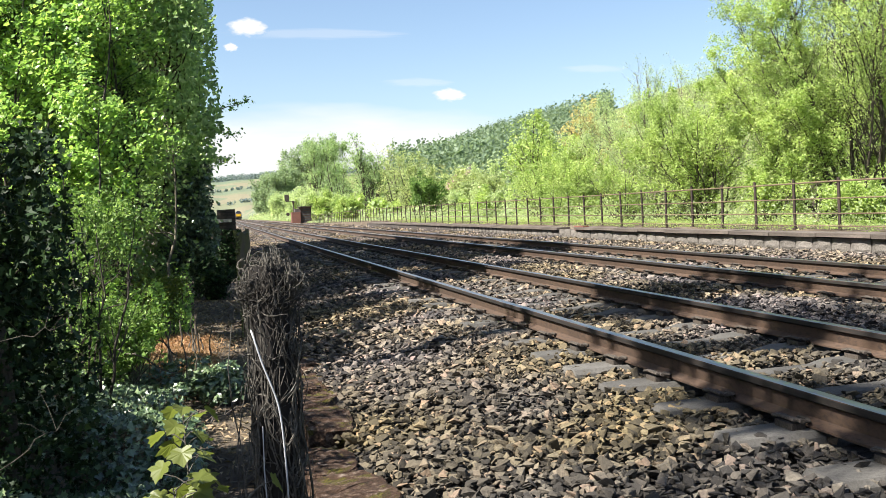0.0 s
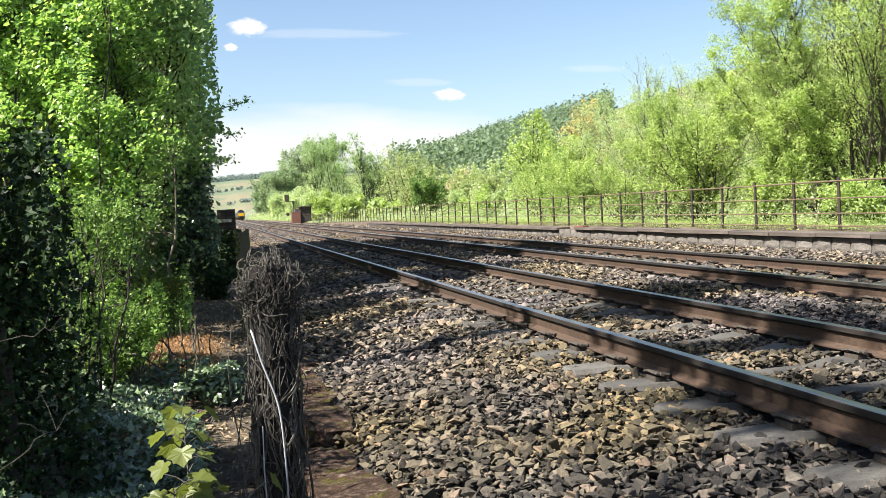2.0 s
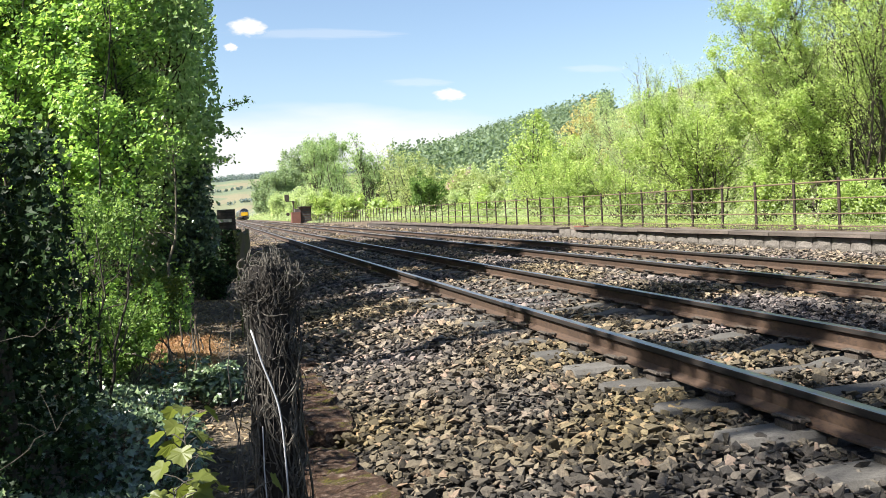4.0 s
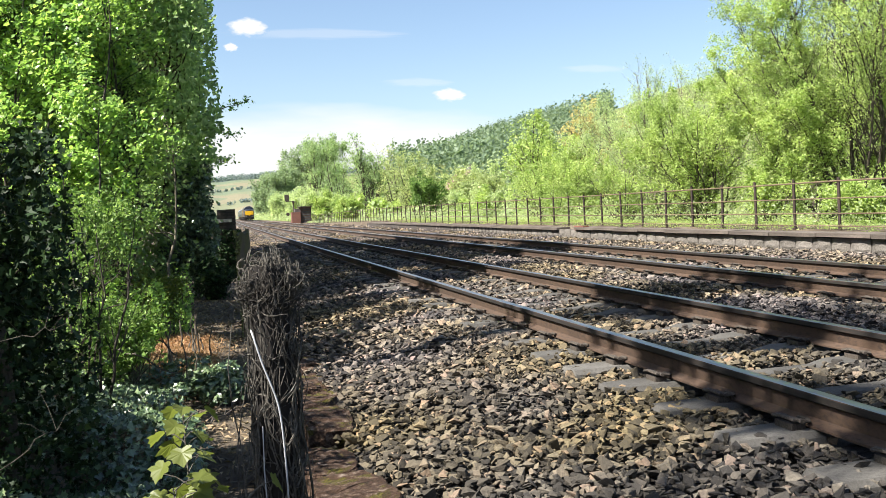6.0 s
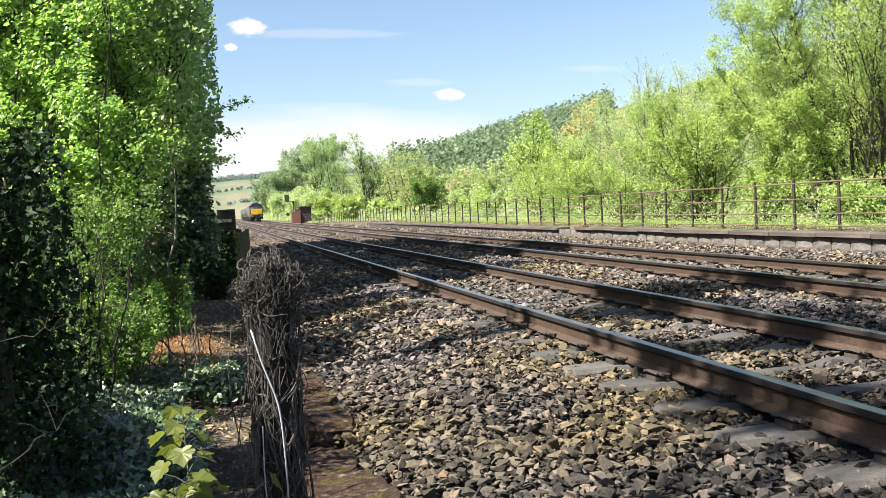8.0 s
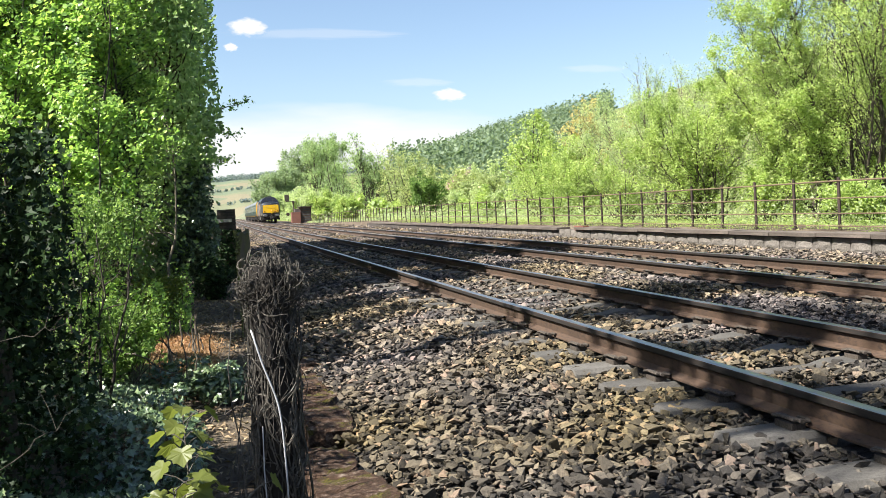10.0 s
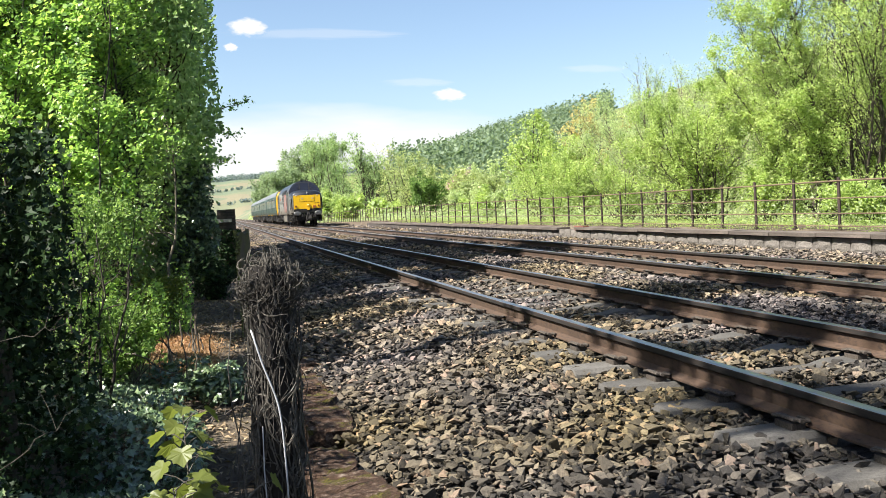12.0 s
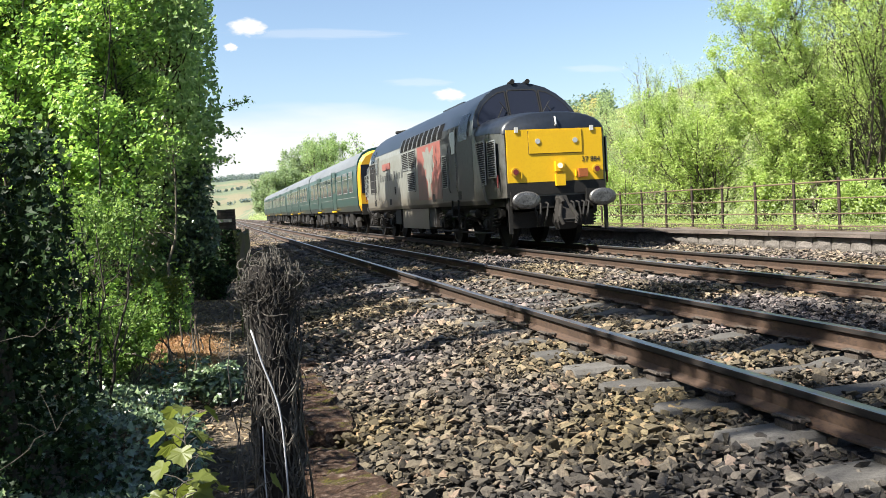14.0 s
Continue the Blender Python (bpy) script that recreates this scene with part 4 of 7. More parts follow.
        dx = random.Random(int(x * 100)).uniform(-0.15, 0.15)
        tube(bm, [(x, -8.92, 0.98), (x, -9.06, 0.95), (x + dx * 0.5, -9.1, 0.7), (x + dx, -9.02, 0.48), (x + dx, -8.95, 0.5)], 0.024, 6)
        part("brake_hose", bm, BLACK, beam)
    bm = bmesh.new()
    box(bm, -1.1, 1.1, -8.82, -8.66, 0.86, 1.158)
    for sx in (-1, 1):
        box(bm, sx * 0.864 - 0.2, sx * 0.864 + 0.2, -8.93, -8.8, 0.86, 1.24)
    bevelled(bm, 0.02)
    part("drag_box", bm, BLACK, beam)
    bm = bmesh.new()
    box(bm, -0.95, 0.95, -8.6, -8.3, 0.45, 0.8)
    bevelled(bm, 0.06, 2)
    part("snow_plough", bm, BLACK, beam)
    for s in (-1, 1):
        bm = bmesh.new()
        box(bm, s * 1.1 - 0.04, s * 1.1 + 0.04, -8.95, -8.9, 0.35, 0.95)
        part("guard_iron", bm, BLACK, beam)


def build_loco():
    loco = tags(new("locomotive"), "grey, red and yellow diesel locomotive with a blunt nose", "locomotive")
    bm = bmesh.new()
    f = lambda z: -7.16 + (z - 2.9) * 0.42
    g = lambda z: 7.16 - (z - 2.9) * 0.42
    loft(bm, [ring(HALF, f), ring(HALF, lambda z: -6.4), ring(HALF, lambda z: 0), ring(HALF, lambda z: 6.4), ring(HALF, g)])
    part("body", bm, SILVER, loco, "weathered silver grey body side")
    bm = bmesh.new()
    top = [(x + 0.006, z + 0.006) for x, z in HALF[6:]]
    loft(bm, [ring(top, lambda z: -7.16 + (z - 2.9) * 0.42), ring(top, lambda z: 0), ring(top, lambda z: 7.16 - (z - 2.9) * 0.42)], closed=False, caps=False)
    part("roof", bm, ROOF, loco, "dark grey dusty roof", True)
    bm = bmesh.new()
    box(bm, -0.55, 0.55, -3.8, -1.6, 3.66, 3.8)
    box(bm, -0.35, 0.35, -0.6, 1.0, 3.66, 3.81)
    bevelled(bm, 0.04, 2)
    part("exhaust_hatch", bm, ROOF, loco)
    bm = bmesh.new()
    ellipse(bm, 0, 0, 0.06, 0, 0.62, 0.62, 24)
    bmesh.ops.transform(bm, matrix=pose(0, 5.2, 3.79, 90, 0, 0), verts=bm.verts)
    part("fan_cowl", bm, BLACK, loco)
    for s in (-1, 1):
        wall = s * 1.352
        # overlay plates: grey paint made darker for the shade on the cab
        part("cab_side", slab_on_side(wall, -7.14, -4.17, 1.14, 2.62, 0.003), CABGREY, loco, "grey painted cab side, darkened for tree shade")
        bm = bmesh.new()
        loft(bm, [[(s * (x + 0.007), yy, z) for x, z in HALF[4:8]] for yy in (-6.9, -4.17)], closed=False, caps=False)
        bmesh.ops.solidify(bm, geom=bm.faces[:], thickness=0.004)
        part("cab_side_top", bm, CABGREY, loco)
        part("red_panel", slab_on_side(wall, -4.15, -1.35, 1.22, 2.76, 0.004), RED, loco, "faded red painted panel")
        # pale spread-wing shape on the red panel
        bm = bmesh.new()
        outline = [(-3.2, 1.28), (-2.6, 1.3), (-2.65, 1.7), (-2.3, 1.85), (-2.45, 2.05), (-1.9, 2.15), (-2.1, 2.35), (-1.7, 2.66), (-2.3, 2.55), (-2.6, 2.68), (-2.9, 2.7), (-3.1, 2.5), (-3.5, 2.6), (-3.95, 2.7), (-3.7, 2.4), (-3.85, 2.1), (-3.45, 1.95), (-3.4, 1.7), (-3.1, 1.65)]
        outline = [(-2.7 + (a + 2.8) * 0.66, b) for a, b in outline]
        ragged, chip = [], random.Random(9)
        for (ya, za), (yb, zb) in zip(outline, outline[1:] + outline[:1]):
            for q in range(4):
                ragged.append((ya + (yb - ya) * q / 4 + chip.uniform(-0.035, 0.035), za + (zb - za) * q / 4 + chip.uniform(-0.03, 0.03)))
        loft(bm, [[(s * (1.356 + d), y, z) for y, z in ragged] for d in (0.0, 0.004)])
        part("emblem", bm, SILVER, loco, "pale winged emblem")
        for y0, y1, z0, z1 in ((-1.05, -0.15, 2.2, 2.72), (-0.1, 0.85, 2.22, 2.72), (-0.95, 0.1, 1.55, 2.08)):
            louvre(loco, wall, y0, y1, z0, z1, BLACK, FRAMEGREY, 0.055)
        louvre(loco, wall, -4.78, -4.3, 1.5, 2.3, BLACK, FRAMEGREY, 0.055)
        louvre(loco, wall, 5.3, 7.0, 1.65, 2.72, BLACK, SILVER, 0.3)
        for k in range(9):
            y = -4.3 + k * 0.62
            bm = bmesh.new()
            loft(bm, [[(s * (x + 0.012), yy, z + 0.012) for x, z in HALF[5:8]] for yy in (y, y + 0.46)], closed=False, caps=False)
            bmesh.ops.solidify(bm, geom=bm.faces[:], thickness=0.008)
            part("roof_vent", bm, BLACK, loco)
            bm = bmesh.new()
            loft(bm, [[(s * (x + 0.02), yy, z + 0.02) for x, z in HALF[5:8]] for yy in (y + 0.5, y + 0.58)], closed=False, caps=False)
            bmesh.ops.solidify(bm, geom=bm.faces[:], thickness=0.008)
            part("vent_rib", bm, FRAMEGREY, loco)
        # cab door, windows and rails at both ends
        for e in (-1, 1):
            door = part("cab_door", slab_on_side(wall, *sorted((e * 5.15, e * 5.75)), 1.3, 2.95, 0.008), CABGREY if e < 0 else SILVER, loco)
            part("door_glass", slab_on_side(s * 1.35, *sorted((e * 5.22, e * 5.68)), 2.3, 2.85, 0.016), PANE, door)
            for yy in (5.1, 5.8):
                bm = bmesh.new()
                tube(bm, [(s * 1.37, e * yy, 1.35), (s * 1.4, e * yy, 1.4), (s * 1.4, e * yy, 2.5), (s * 1.37, e * yy, 2.55)], 0.014, 6)
                part("handrail", bm, GREASE, door)
            bm = bmesh.new()
            sec = [(1.352, 2.56), (1.345, 2.74), (1.305, 2.96), (1.215, 3.18)]
            loft(bm, [[(s * (x + 0.008), e * yy, z) for x, z in sec] for yy in (5.95, 6.75)], closed=False, caps=False)
            bmesh.ops.solidify(bm, geom=bm.faces[:], thickness=0.01)
            part("cab_side_window", bm, PANE, loco, "dark cab side window")
        part("nameplate", slab_on_side(wall, 2.9, 4.3, 2.38, 2.6, 0.02, 0.004), RED, loco, "small red nameplate")
        for k in range(10):
            part("letter_bar", slab_on_side(wall, 0.9 + k * 0.42, 1.12 + k * 0.42, 2.0, 2.0 + (0.28 if k % 3 == 0 else 0.2), 0.004), CABGREY, loco)
        for y in (-5.9, -3.2, 3.1, 6.1):
            # flat black patches stand for the dark inside of step holes
            part("step_shade_patch", slab_on_side(wall, y - 0.15, y + 0.15, 1.16, 1.36, 0.006), BLACK, loco)
        for y in (-0.9, 2.2):
            part("catch", slab_on_side(wall, y - 0.05, y + 0.05, 1.5, 1.75, 0.015), BLACK, loco)
    cab_end(loco, -1)
    cab_end(loco, 1)
    # underframe
    bm = bmesh.new()
    box(bm, -1.12, 1.12, -8.6, 8.6, 0.93, 1.06)
    part("underframe", bm, BLACK, loco)
    bm = bmesh.new()
    box(bm, -1.22, 1.22, -1.9, 1.8, 0.38, 0.98)
    bevelled(bm, 0.12, 2)
    part("fuel_tank", bm, SILVER, loco, "dusty grey fuel tank")
    for s in (-1, 1):
        for y0, y1, z0 in ((-2.9, -2.1, 0.45), (2.0, 2.9, 0.5)):
            bm = bmesh.new()
            box(bm, s * 1.02 - 0.22, s * 1.02 + 0.22, y0, y1, z0, 0.99)
            bevelled(bm, 0.03)
            part("battery_box", bm, TANK, loco)
    for e in (-1, 1):
        bogie = new("bogie")
        bogie.parent = loco
        c = e * 5.65
        for k in (-1, 0, 1):
            wheelset(bogie, c + k * 2.06, 0.57)
        for s in (-1, 1):
            bm = bmesh.new()
            loft(bm, [[(s * 1.08 + dx, y, z) for dx, z in ((-0.05, z0), (0.05, z0), (0.05, z1), (-0.05, z1))] for y, z0, z1 in
                      ((c - 2.75, 0.72, 0.88), (c - 2.3, 0.62, 0.92), (c - 1.2, 0.66, 0.9), (c, 0.56, 0.94), (c + 1.2, 0.66, 0.9), (c + 2.3, 0.62, 0.92), (c + 2.75, 0.72, 0.88))])
            part("bogie_frame", bm, GEARSHADE, bogie)
            for k in (-1, 0, 1):
                y = c + k * 2.06
                bm = bmesh.new()
                box(bm, s * 1.16 - 0.08, s * 1.16 + 0.08, y - 0.17, y + 0.17, 0.42, 0.72)
                bevelled(bm, 0.04, 2)
                tube(bm, [(s * 1.22, y, 0.57), (s * 1.29, y, 0.57)], 0.11, 12)
                part("axle_box", bm, GEARSHADE, bogie)
                for d in (-0.38, 0.38):
                    bm = bmesh.new()
                    tube(bm, [(s * 1.14 + 0.08 * math.cos(q * 0.9), y + d + 0.08 * math.sin(q * 0.9), 0.48 + q * 0.0105) for q in range(38)], 0.02, 5)
                    part("spring", bm, GEARSHADE, bogie)
            for k in (-1, 1):
                bm = bmesh.new()
                y = c + k * 1.03
                tube(bm, [(s * 1.2, y - 0.28, 0.8), (s * 1.2, y + 0.28, 0.8)], 0.11, 12)
                tube(bm, [(s * 1.18, y, 0.78), (s * 1.12, y + 0.3 * k, 0.4)], 0.035, 6)
                part("brake_cylinder", bm, GEARSHADE, bogie)
            bm = bmesh.new()
            tube(bm, [(s * 1.27, c - 2.6, 0.36), (s * 1.27, c + 2.6, 0.36)], 0.025, 6)
            part("brake_rod", bm, GEARSHADE, bogie)
        if e < 0:
            for s in (-1, 1):
                bm = bmesh.new()
                for z in (0.4, 0.72):
                    box(bm, s * 1.3 - 0.1, s * 1.3 + 0.1, -5.75, -5.15, z, z + 0.03)
                for yy in (-5.75, -5.17):
                    box(bm, s * 1.36 - 0.02, s * 1.36 + 0.02, yy, yy + 0.03, 0.4, 1.15)
                part("cab_steps", bm, BLACK, loco)
    return loco


COACH_HALF = [(1.3, 1.0), (1.39, 1.25), (1.41, 1.9), (1.4, 2.5), (1.36, 2.95), (1.28, 3.2), (1.1, 3.45), (0.8, 3.6), (0.4, 3.68), (0.0, 3.7)]


def build_coach(cab):
    coach = tags(new("coach"), "dark green passenger coach with a yellow cab end" if cab else "dark green passenger coach with white-lined windows", "coach", group="coaches of the train")
    L = 10.15
    bm = bmesh.new()
    loft(bm, [ring(COACH_HALF, lambda z: -L), ring(COACH_HALF, lambda z: L)])
    part("body", bm, GREEN, coach, "glossy dark green body")
    bm = bmesh.new()
    top = [(x + 0.006, z + 0.006) for x, z in COACH_HALF[4:]]
    loft(bm, [ring(top, lambda z: -L), ring(top, lambda z: L)], closed=False, caps=False)
    part("roof", bm, COACHROOF, coach, "pale grey roof", True)
    for k in range(4):
        part("roof_pod", boxed(-0.3, 0.3, -7.5 + k * 4.6, -6.6 + k * 4.6, 3.68, 3.78, 0.03), COACHROOF, coach)
    for s in (-1, 1):
        x = s * 1.408
        for y in (-2.6, 4.2):
            d = part("door", slab_on_side(x, y - 0.7, y + 0.7, 1.12, 3.0, 0.006), GREEN, coach)
            # raised black strip painted as the shade of the door recess
            part("door_shade_strip", slab_on_side(x, y + 0.66, y + 0.77, 1.12, 3.05, 0.012), BLACK, d)
            part("door_glass", slab_on_side(x, y - 0.45, y + 0.45, 1.95, 2.75, 0.012), PANE, d)
            part("door_step", slab_on_side(x, y - 0.7, y + 0.7, 1.0, 1.06, 0.08), YELLOW, d)
        for y0, y1 in ((-9.0, -7.9), (-7.4, -5.9), (-5.4, -3.7), (-1.5, 0.0), (0.5, 2.0), (2.3, 3.3), (5.2, 6.7), (7.2, 8.9)):
            w = part("window", slab_on_side(x, y0, y1, 1.85, 2.72, 0.008), PANE, coach, "dark tinted window")
            bm = bmesh.new()
            for a, b, c, d in ((y0 - 0.02, y1 + 0.02, 2.72, 2.74), (y0 - 0.02, y1 + 0.02, 1.83, 1.85), (y0 - 0.02, y0, 1.85, 2.72), (y1, y1 + 0.02, 1.85, 2.72), (y0, y1, 2.46, 2.48)):
                box(bm, min(x, x + s * 0.016), max(x, x + s * 0.016), a, b, c, d)
            part("window_frame", bm, FRAMEGREY, w)
        part("lining", slab_on_side(x, -L + 0.1, L - 0.1, 1.6, 1.618, 0.005), FRAMEGREY, coach, "thin pale lining")
    for e in (-1, 1):
        bm = bmesh.new()
        if cab and e < 0:
            loft(bm, [ring([(a * 0.9, 1.0 + (b - 1.0) * 0.93) for a, b in COACH_HALF], lambda z: -L - 0.14), ring([(a * 0.97, 1.0 + (b - 1.0) * 0.965) for a, b in COACH_HALF], lambda z: -L - 0.004)])
            end = part("cab_end", bm, DULLYELLOW, coach, "yellow cab end")
            for x0, x1 in ((-1.22, -0.42), (-0.36, 0.36), (0.42, 1.22)):
                part("cab_window", boxed(x0, x1, -L - 0.16, -L - 0.135, 1.75, 2.95, 0.01), PANE, end)
            part("cab_skirt", boxed(-1.25, 1.25, -L - 0.16, -L - 0.1, 0.85, 1.3, 0.02), BLACK, end)
        else:
            box(bm, -0.55, 0.55, *sorted((e * (L + 0.002), e * (L + 0.19))), 1.15, 3.2)
            bevelled(bm, 0.05, 2)
            part("gangway", bm, BLACK, coach, "black rubber gangway")
        bogie = new("bogie")
        bogie.parent = coach
        c = e * 7.0
        for k in (-1, 1):
            wheelset(bogie, c + k * 1.3, 0.42)
            for s in (-1, 1):
                bm = bmesh.new()
                box(bm, s * 1.12 - 0.1, s * 1.12 + 0.1, c + k * 1.3 - 0.2, c + k * 1.3 + 0.2, 0.3, 0.58)
                bevelled(bm, 0.05, 2)
                part("axle_box", bm, TANK, bogie)
        for s in (-1, 1):
            bm = bmesh.new()
            loft(bm, [[(s * 1.05 + dx, y, z) for dx, z in ((-0.06, z0), (0.06, z0), (0.06, z1), (-0.06, z1))] for y, z0, z1 in
                      ((c - 1.75, 0.6, 0.72), (c - 1.0, 0.55, 0.75), (c - 0.4, 0.38, 0.6), (c + 0.4, 0.38, 0.6), (c + 1.0, 0.55, 0.75), (c + 1.75, 0.6, 0.72))])
            part("bogie_frame", bm, GEARSHADE, bogie)
            bm = bmesh.new()
            tube(bm, [(s * 1.1, c, 0.5), (s * 1.1, c, 0.9)], 0.22, 12)
            part("air_spring", bm, BLACK, bogie)
    rnd = random.Random(4)
    y = -4.9
    while y < 4.6:
        w = rnd.uniform(0.6, 1.5)
        for s in (-1, 1):
            bm = bmesh.new()
            box(bm, *sorted((s * 0.75, s * rnd.uniform(1.1, 1.24))), y, y + w, rnd.uniform(0.36, 0.6), 0.9)
            bevelled(bm, 0.03)
            part("equipment_box", bm, rnd.choice((TANK, GEARSHADE, BLACK)), coach)
        y += w + rnd.uniform(0.15, 0.5)
    bm = bmesh.new()
    box(bm, -1.12, 1.12, -L + 0.05, L - 0.05, 0.88, 1.005)
    part("underframe", bm, BLACK, coach)
    return coach


LOCO = build_loco()
COACHES = [build_coach(True), build_coach(False)]
for k in range(2):
    COACHES.append(copy_thing(COACHES[1], pose(0, 0, 0)))
# ---- trees and undergrowth ----
def limb_path(a, b, rnd, wiggle=0.12, n=5, sag=0.0):
    a, b = Vector(a), Vector(b)
    ln = (b - a).length
    return [a.lerp(b, k / (n - 1)) + Vector((rnd.uniform(-1, 1), rnd.uniform(-1, 1), rnd.uniform(-0.6, 0.6) + sag * math.sin(math.pi * k / (n - 1)))) * ln * wiggle * math.sin(math.pi * k / (n - 1)) for k in range(n)]


def tree(name, base, height, spread, mat, label, count, leaf, seed, trunk_r=0.15, crown_from=0.25, squash=1.0, clusters=60, fuzz=0.5, lean=(0, 0), bare=0.0,
         stems=1, shell=0.5, bark=None, limb_share=0.5, width=0.62, droop=0.0, category="tree", cuts=(), twigs=True, face=1.0, fan=3.0, stem_bark=None):
    """A trunk, limbs that end in leaf clusters, and an uneven crown of single leaves."""
    rnd = random.Random(seed)
    gen = np.random.default_rng(seed)
    thing = tags(new(name), label, category)
    bx, by = base
    bz = float(ground_height(bx, by)) - 0.1
    cz = bz + height * (crown_from + 1) / 2
    half = height * (1 - crown_from) / 2
    top = Vector((bx + lean[0], by + lean[1], bz + height * 0.8))
    C = []
    tries = 0
    while len(C) < clusters and tries < clusters * 60:
        tries += 1
        d = unit(gen.normal(size=3))
        r = shell + (1 - shell) * gen.random() ** 0.5
        r *= 0.8 + 0.3 * noise.noise(Vector(d) * 1.7 + Vector((seed, 0, 0)))
        p = np.array([bx + lean[0] * 0.7, by + lean[1] * 0.7, cz]) + d * r * np.array([spread, spread * squash, half])
        if p[2] > bz + 0.15 and not any(f(*p) for f in cuts):
            C.append(p)
    C = np.array(C)
    for k in range(stems):
        bm = bmesh.new()
        off = Vector((rnd.uniform(-1, 1), rnd.uniform(-1, 1), 0)) * (0.25 * (stems > 1) * spread * 0.4)
        tip = top + off * fan
        tp = limb_path((bx + off.x * 0.5, by + off.y * 0.5, bz), tip, rnd, 0.05, 7)
        tube(bm, tp, [trunk_r * (1 - 0.8 * i / 6) for i in range(7)], 8)
        part("trunk", bm, stem_bark or bark or BARK, thing)
    near = by < 40 and abs(bx) < 30
    bm = bmesh.new()
    for c in C[: int(len(C) * limb_share)]:
        f = min(0.95, max(0.12, (c[2] - bz) / height * 0.75 - 0.1))
        a = Vector((bx, by, bz)).lerp(top, f)
        pts = limb_path(a, c, rnd, 0.1, 5, 0.25)
        r = trunk_r * 0.36 * (1 - f * 0.6)
        tube(bm, pts, [r, r * 0.75, r * 0.5, r * 0.3, r * 0.12], 5, False)
        if twigs:
            for q in range(3):
                e = Vector(c) + Vector((rnd.gauss(0, 1), rnd.gauss(0, 1), rnd.gauss(0.3, 0.8))) * fuzz
                tube(bm, limb_path(pts[3], e, rnd, 0.1, 3), [r * 0.3, r * 0.18, r * 0.06], 4, False)
        if near:
            part("limb", bm, bark or BARK, thing)
            bm = bmesh.new()
    if near:
        bm.free()
    else:
        tagged(part("branchwork", bm, bark or BARK, thing), kind="stuff")
    w = gen.random(len(C)) + 0.4
    pick = gen.choice(len(C), count, p=w / w.sum())
    g = gen.normal(size=(count, 3))
    g *= np.minimum(1, 1.75 / np.linalg.norm(g, axis=1, keepdims=True))
    P = C[pick] + g * fuzz * gen.uniform(0.5, 1.25, len(C))[pick][:, None] * np.array([1, 1, 0.75])
    keep = P[:, 2] > ground_height(P[:, 0], P[:, 1]) + 0.02
    for f in cuts:
        keep &= ~f(P[:, 0], P[:, 1], P[:, 2])
    P = P[keep]
    out = unit(P - np.array([bx, by, cz])) * face + np.array([-0.45, -0.25, 0.45])
    leaves("crown", P, leaf, mat, thing, out, width=width, droop=droop)
    return thing


def lines(A, D, L, n, gen, wobble, lift):
    """Curved polylines from the points A along D: they bend by chance and rise by lift."""
    t = np.linspace(0, 1, n)[None, :, None]
    L = L[:, None, None]
    walk_off = np.cumsum(gen.normal(size=(len(A), n, 3)), 1) * wobble * L / n
    walk_off -= walk_off[:, :1]
    return A[:, None] + D[:, None] * L * t + np.array([0, 0, 1.0]) * lift * L * t * t + walk_off


def tubes(name, P, R, mat, parent, seg=4, kind="", label=""):
    """Tapered tubes round many polylines, as one mesh."""
    N, n = P.shape[:2]
    d = unit(np.gradient(P, axis=1))
    ref = np.where(np.abs(d[..., 2:]) < 0.9, np.array([0.13, 0.22, 0.96]), np.array([1.0, 0.1, 0]))
    a = unit(np.cross(d, ref))
    b = np.cross(d, a)
    ang = 2 * np.pi * np.arange(seg) / seg
    ring_pts = P[:, :, None] + (a[:, :, None] * np.cos(ang)[:, None] + b[:, :, None] * np.sin(ang)[:, None]) * R[:, :, None, None]
    V = ring_pts.reshape(-1, 3)
    base = (np.arange(N)[:, None, None] * n + np.arange(n - 1)[None, :, None]) * seg
    k = np.arange(seg)[None, None]
    F = np.stack([base + k, base + (k + 1) % seg, base + seg + (k + 1) % seg, base + seg + k], -1).reshape(-1, 4)
    ob = raw_mesh(name, V, F, mat, True)
    ob.parent = parent
    if kind:
        ob["kind"] = kind
    if label:
        ob["label"] = label
    return ob


def side_shoots(P, R, count, t0, angle, ratio, gen, up=0.15):
    """Starting points, directions, lengths and radii of shoots that leave the polylines P."""
    N, n = P.shape[:2]
    row = np.repeat(np.arange(N), count)
    t = t0 + (1 - t0) * gen.random(len(row)) ** 0.85
    i = np.minimum((t * (n - 1)).astype(int), n - 2)
    f = (t * (n - 1) - i)[:, None]
    A = P[row, i] * (1 - f) + P[row, i + 1] * f
    d = unit(P[row, i + 1] - P[row, i])
    perp = unit(np.cross(d, gen.normal(size=d.shape)))
    an = np.radians(gen.normal(angle, 12, len(row)))[:, None]
    D = unit(d * np.cos(an) + perp * np.sin(an) + np.array([0, 0, up]))
    length = np.linalg.norm(P[:, -1] - P[:, 0], axis=1)[row] * ratio * (1.2 - 0.75 * t) * gen.uniform(0.6, 1.25, len(row))
    rad = (R[row, i] * (1 - f[:, 0]) + R[row, i + 1] * f[:, 0]) * 0.6
    return A, D, length, rad


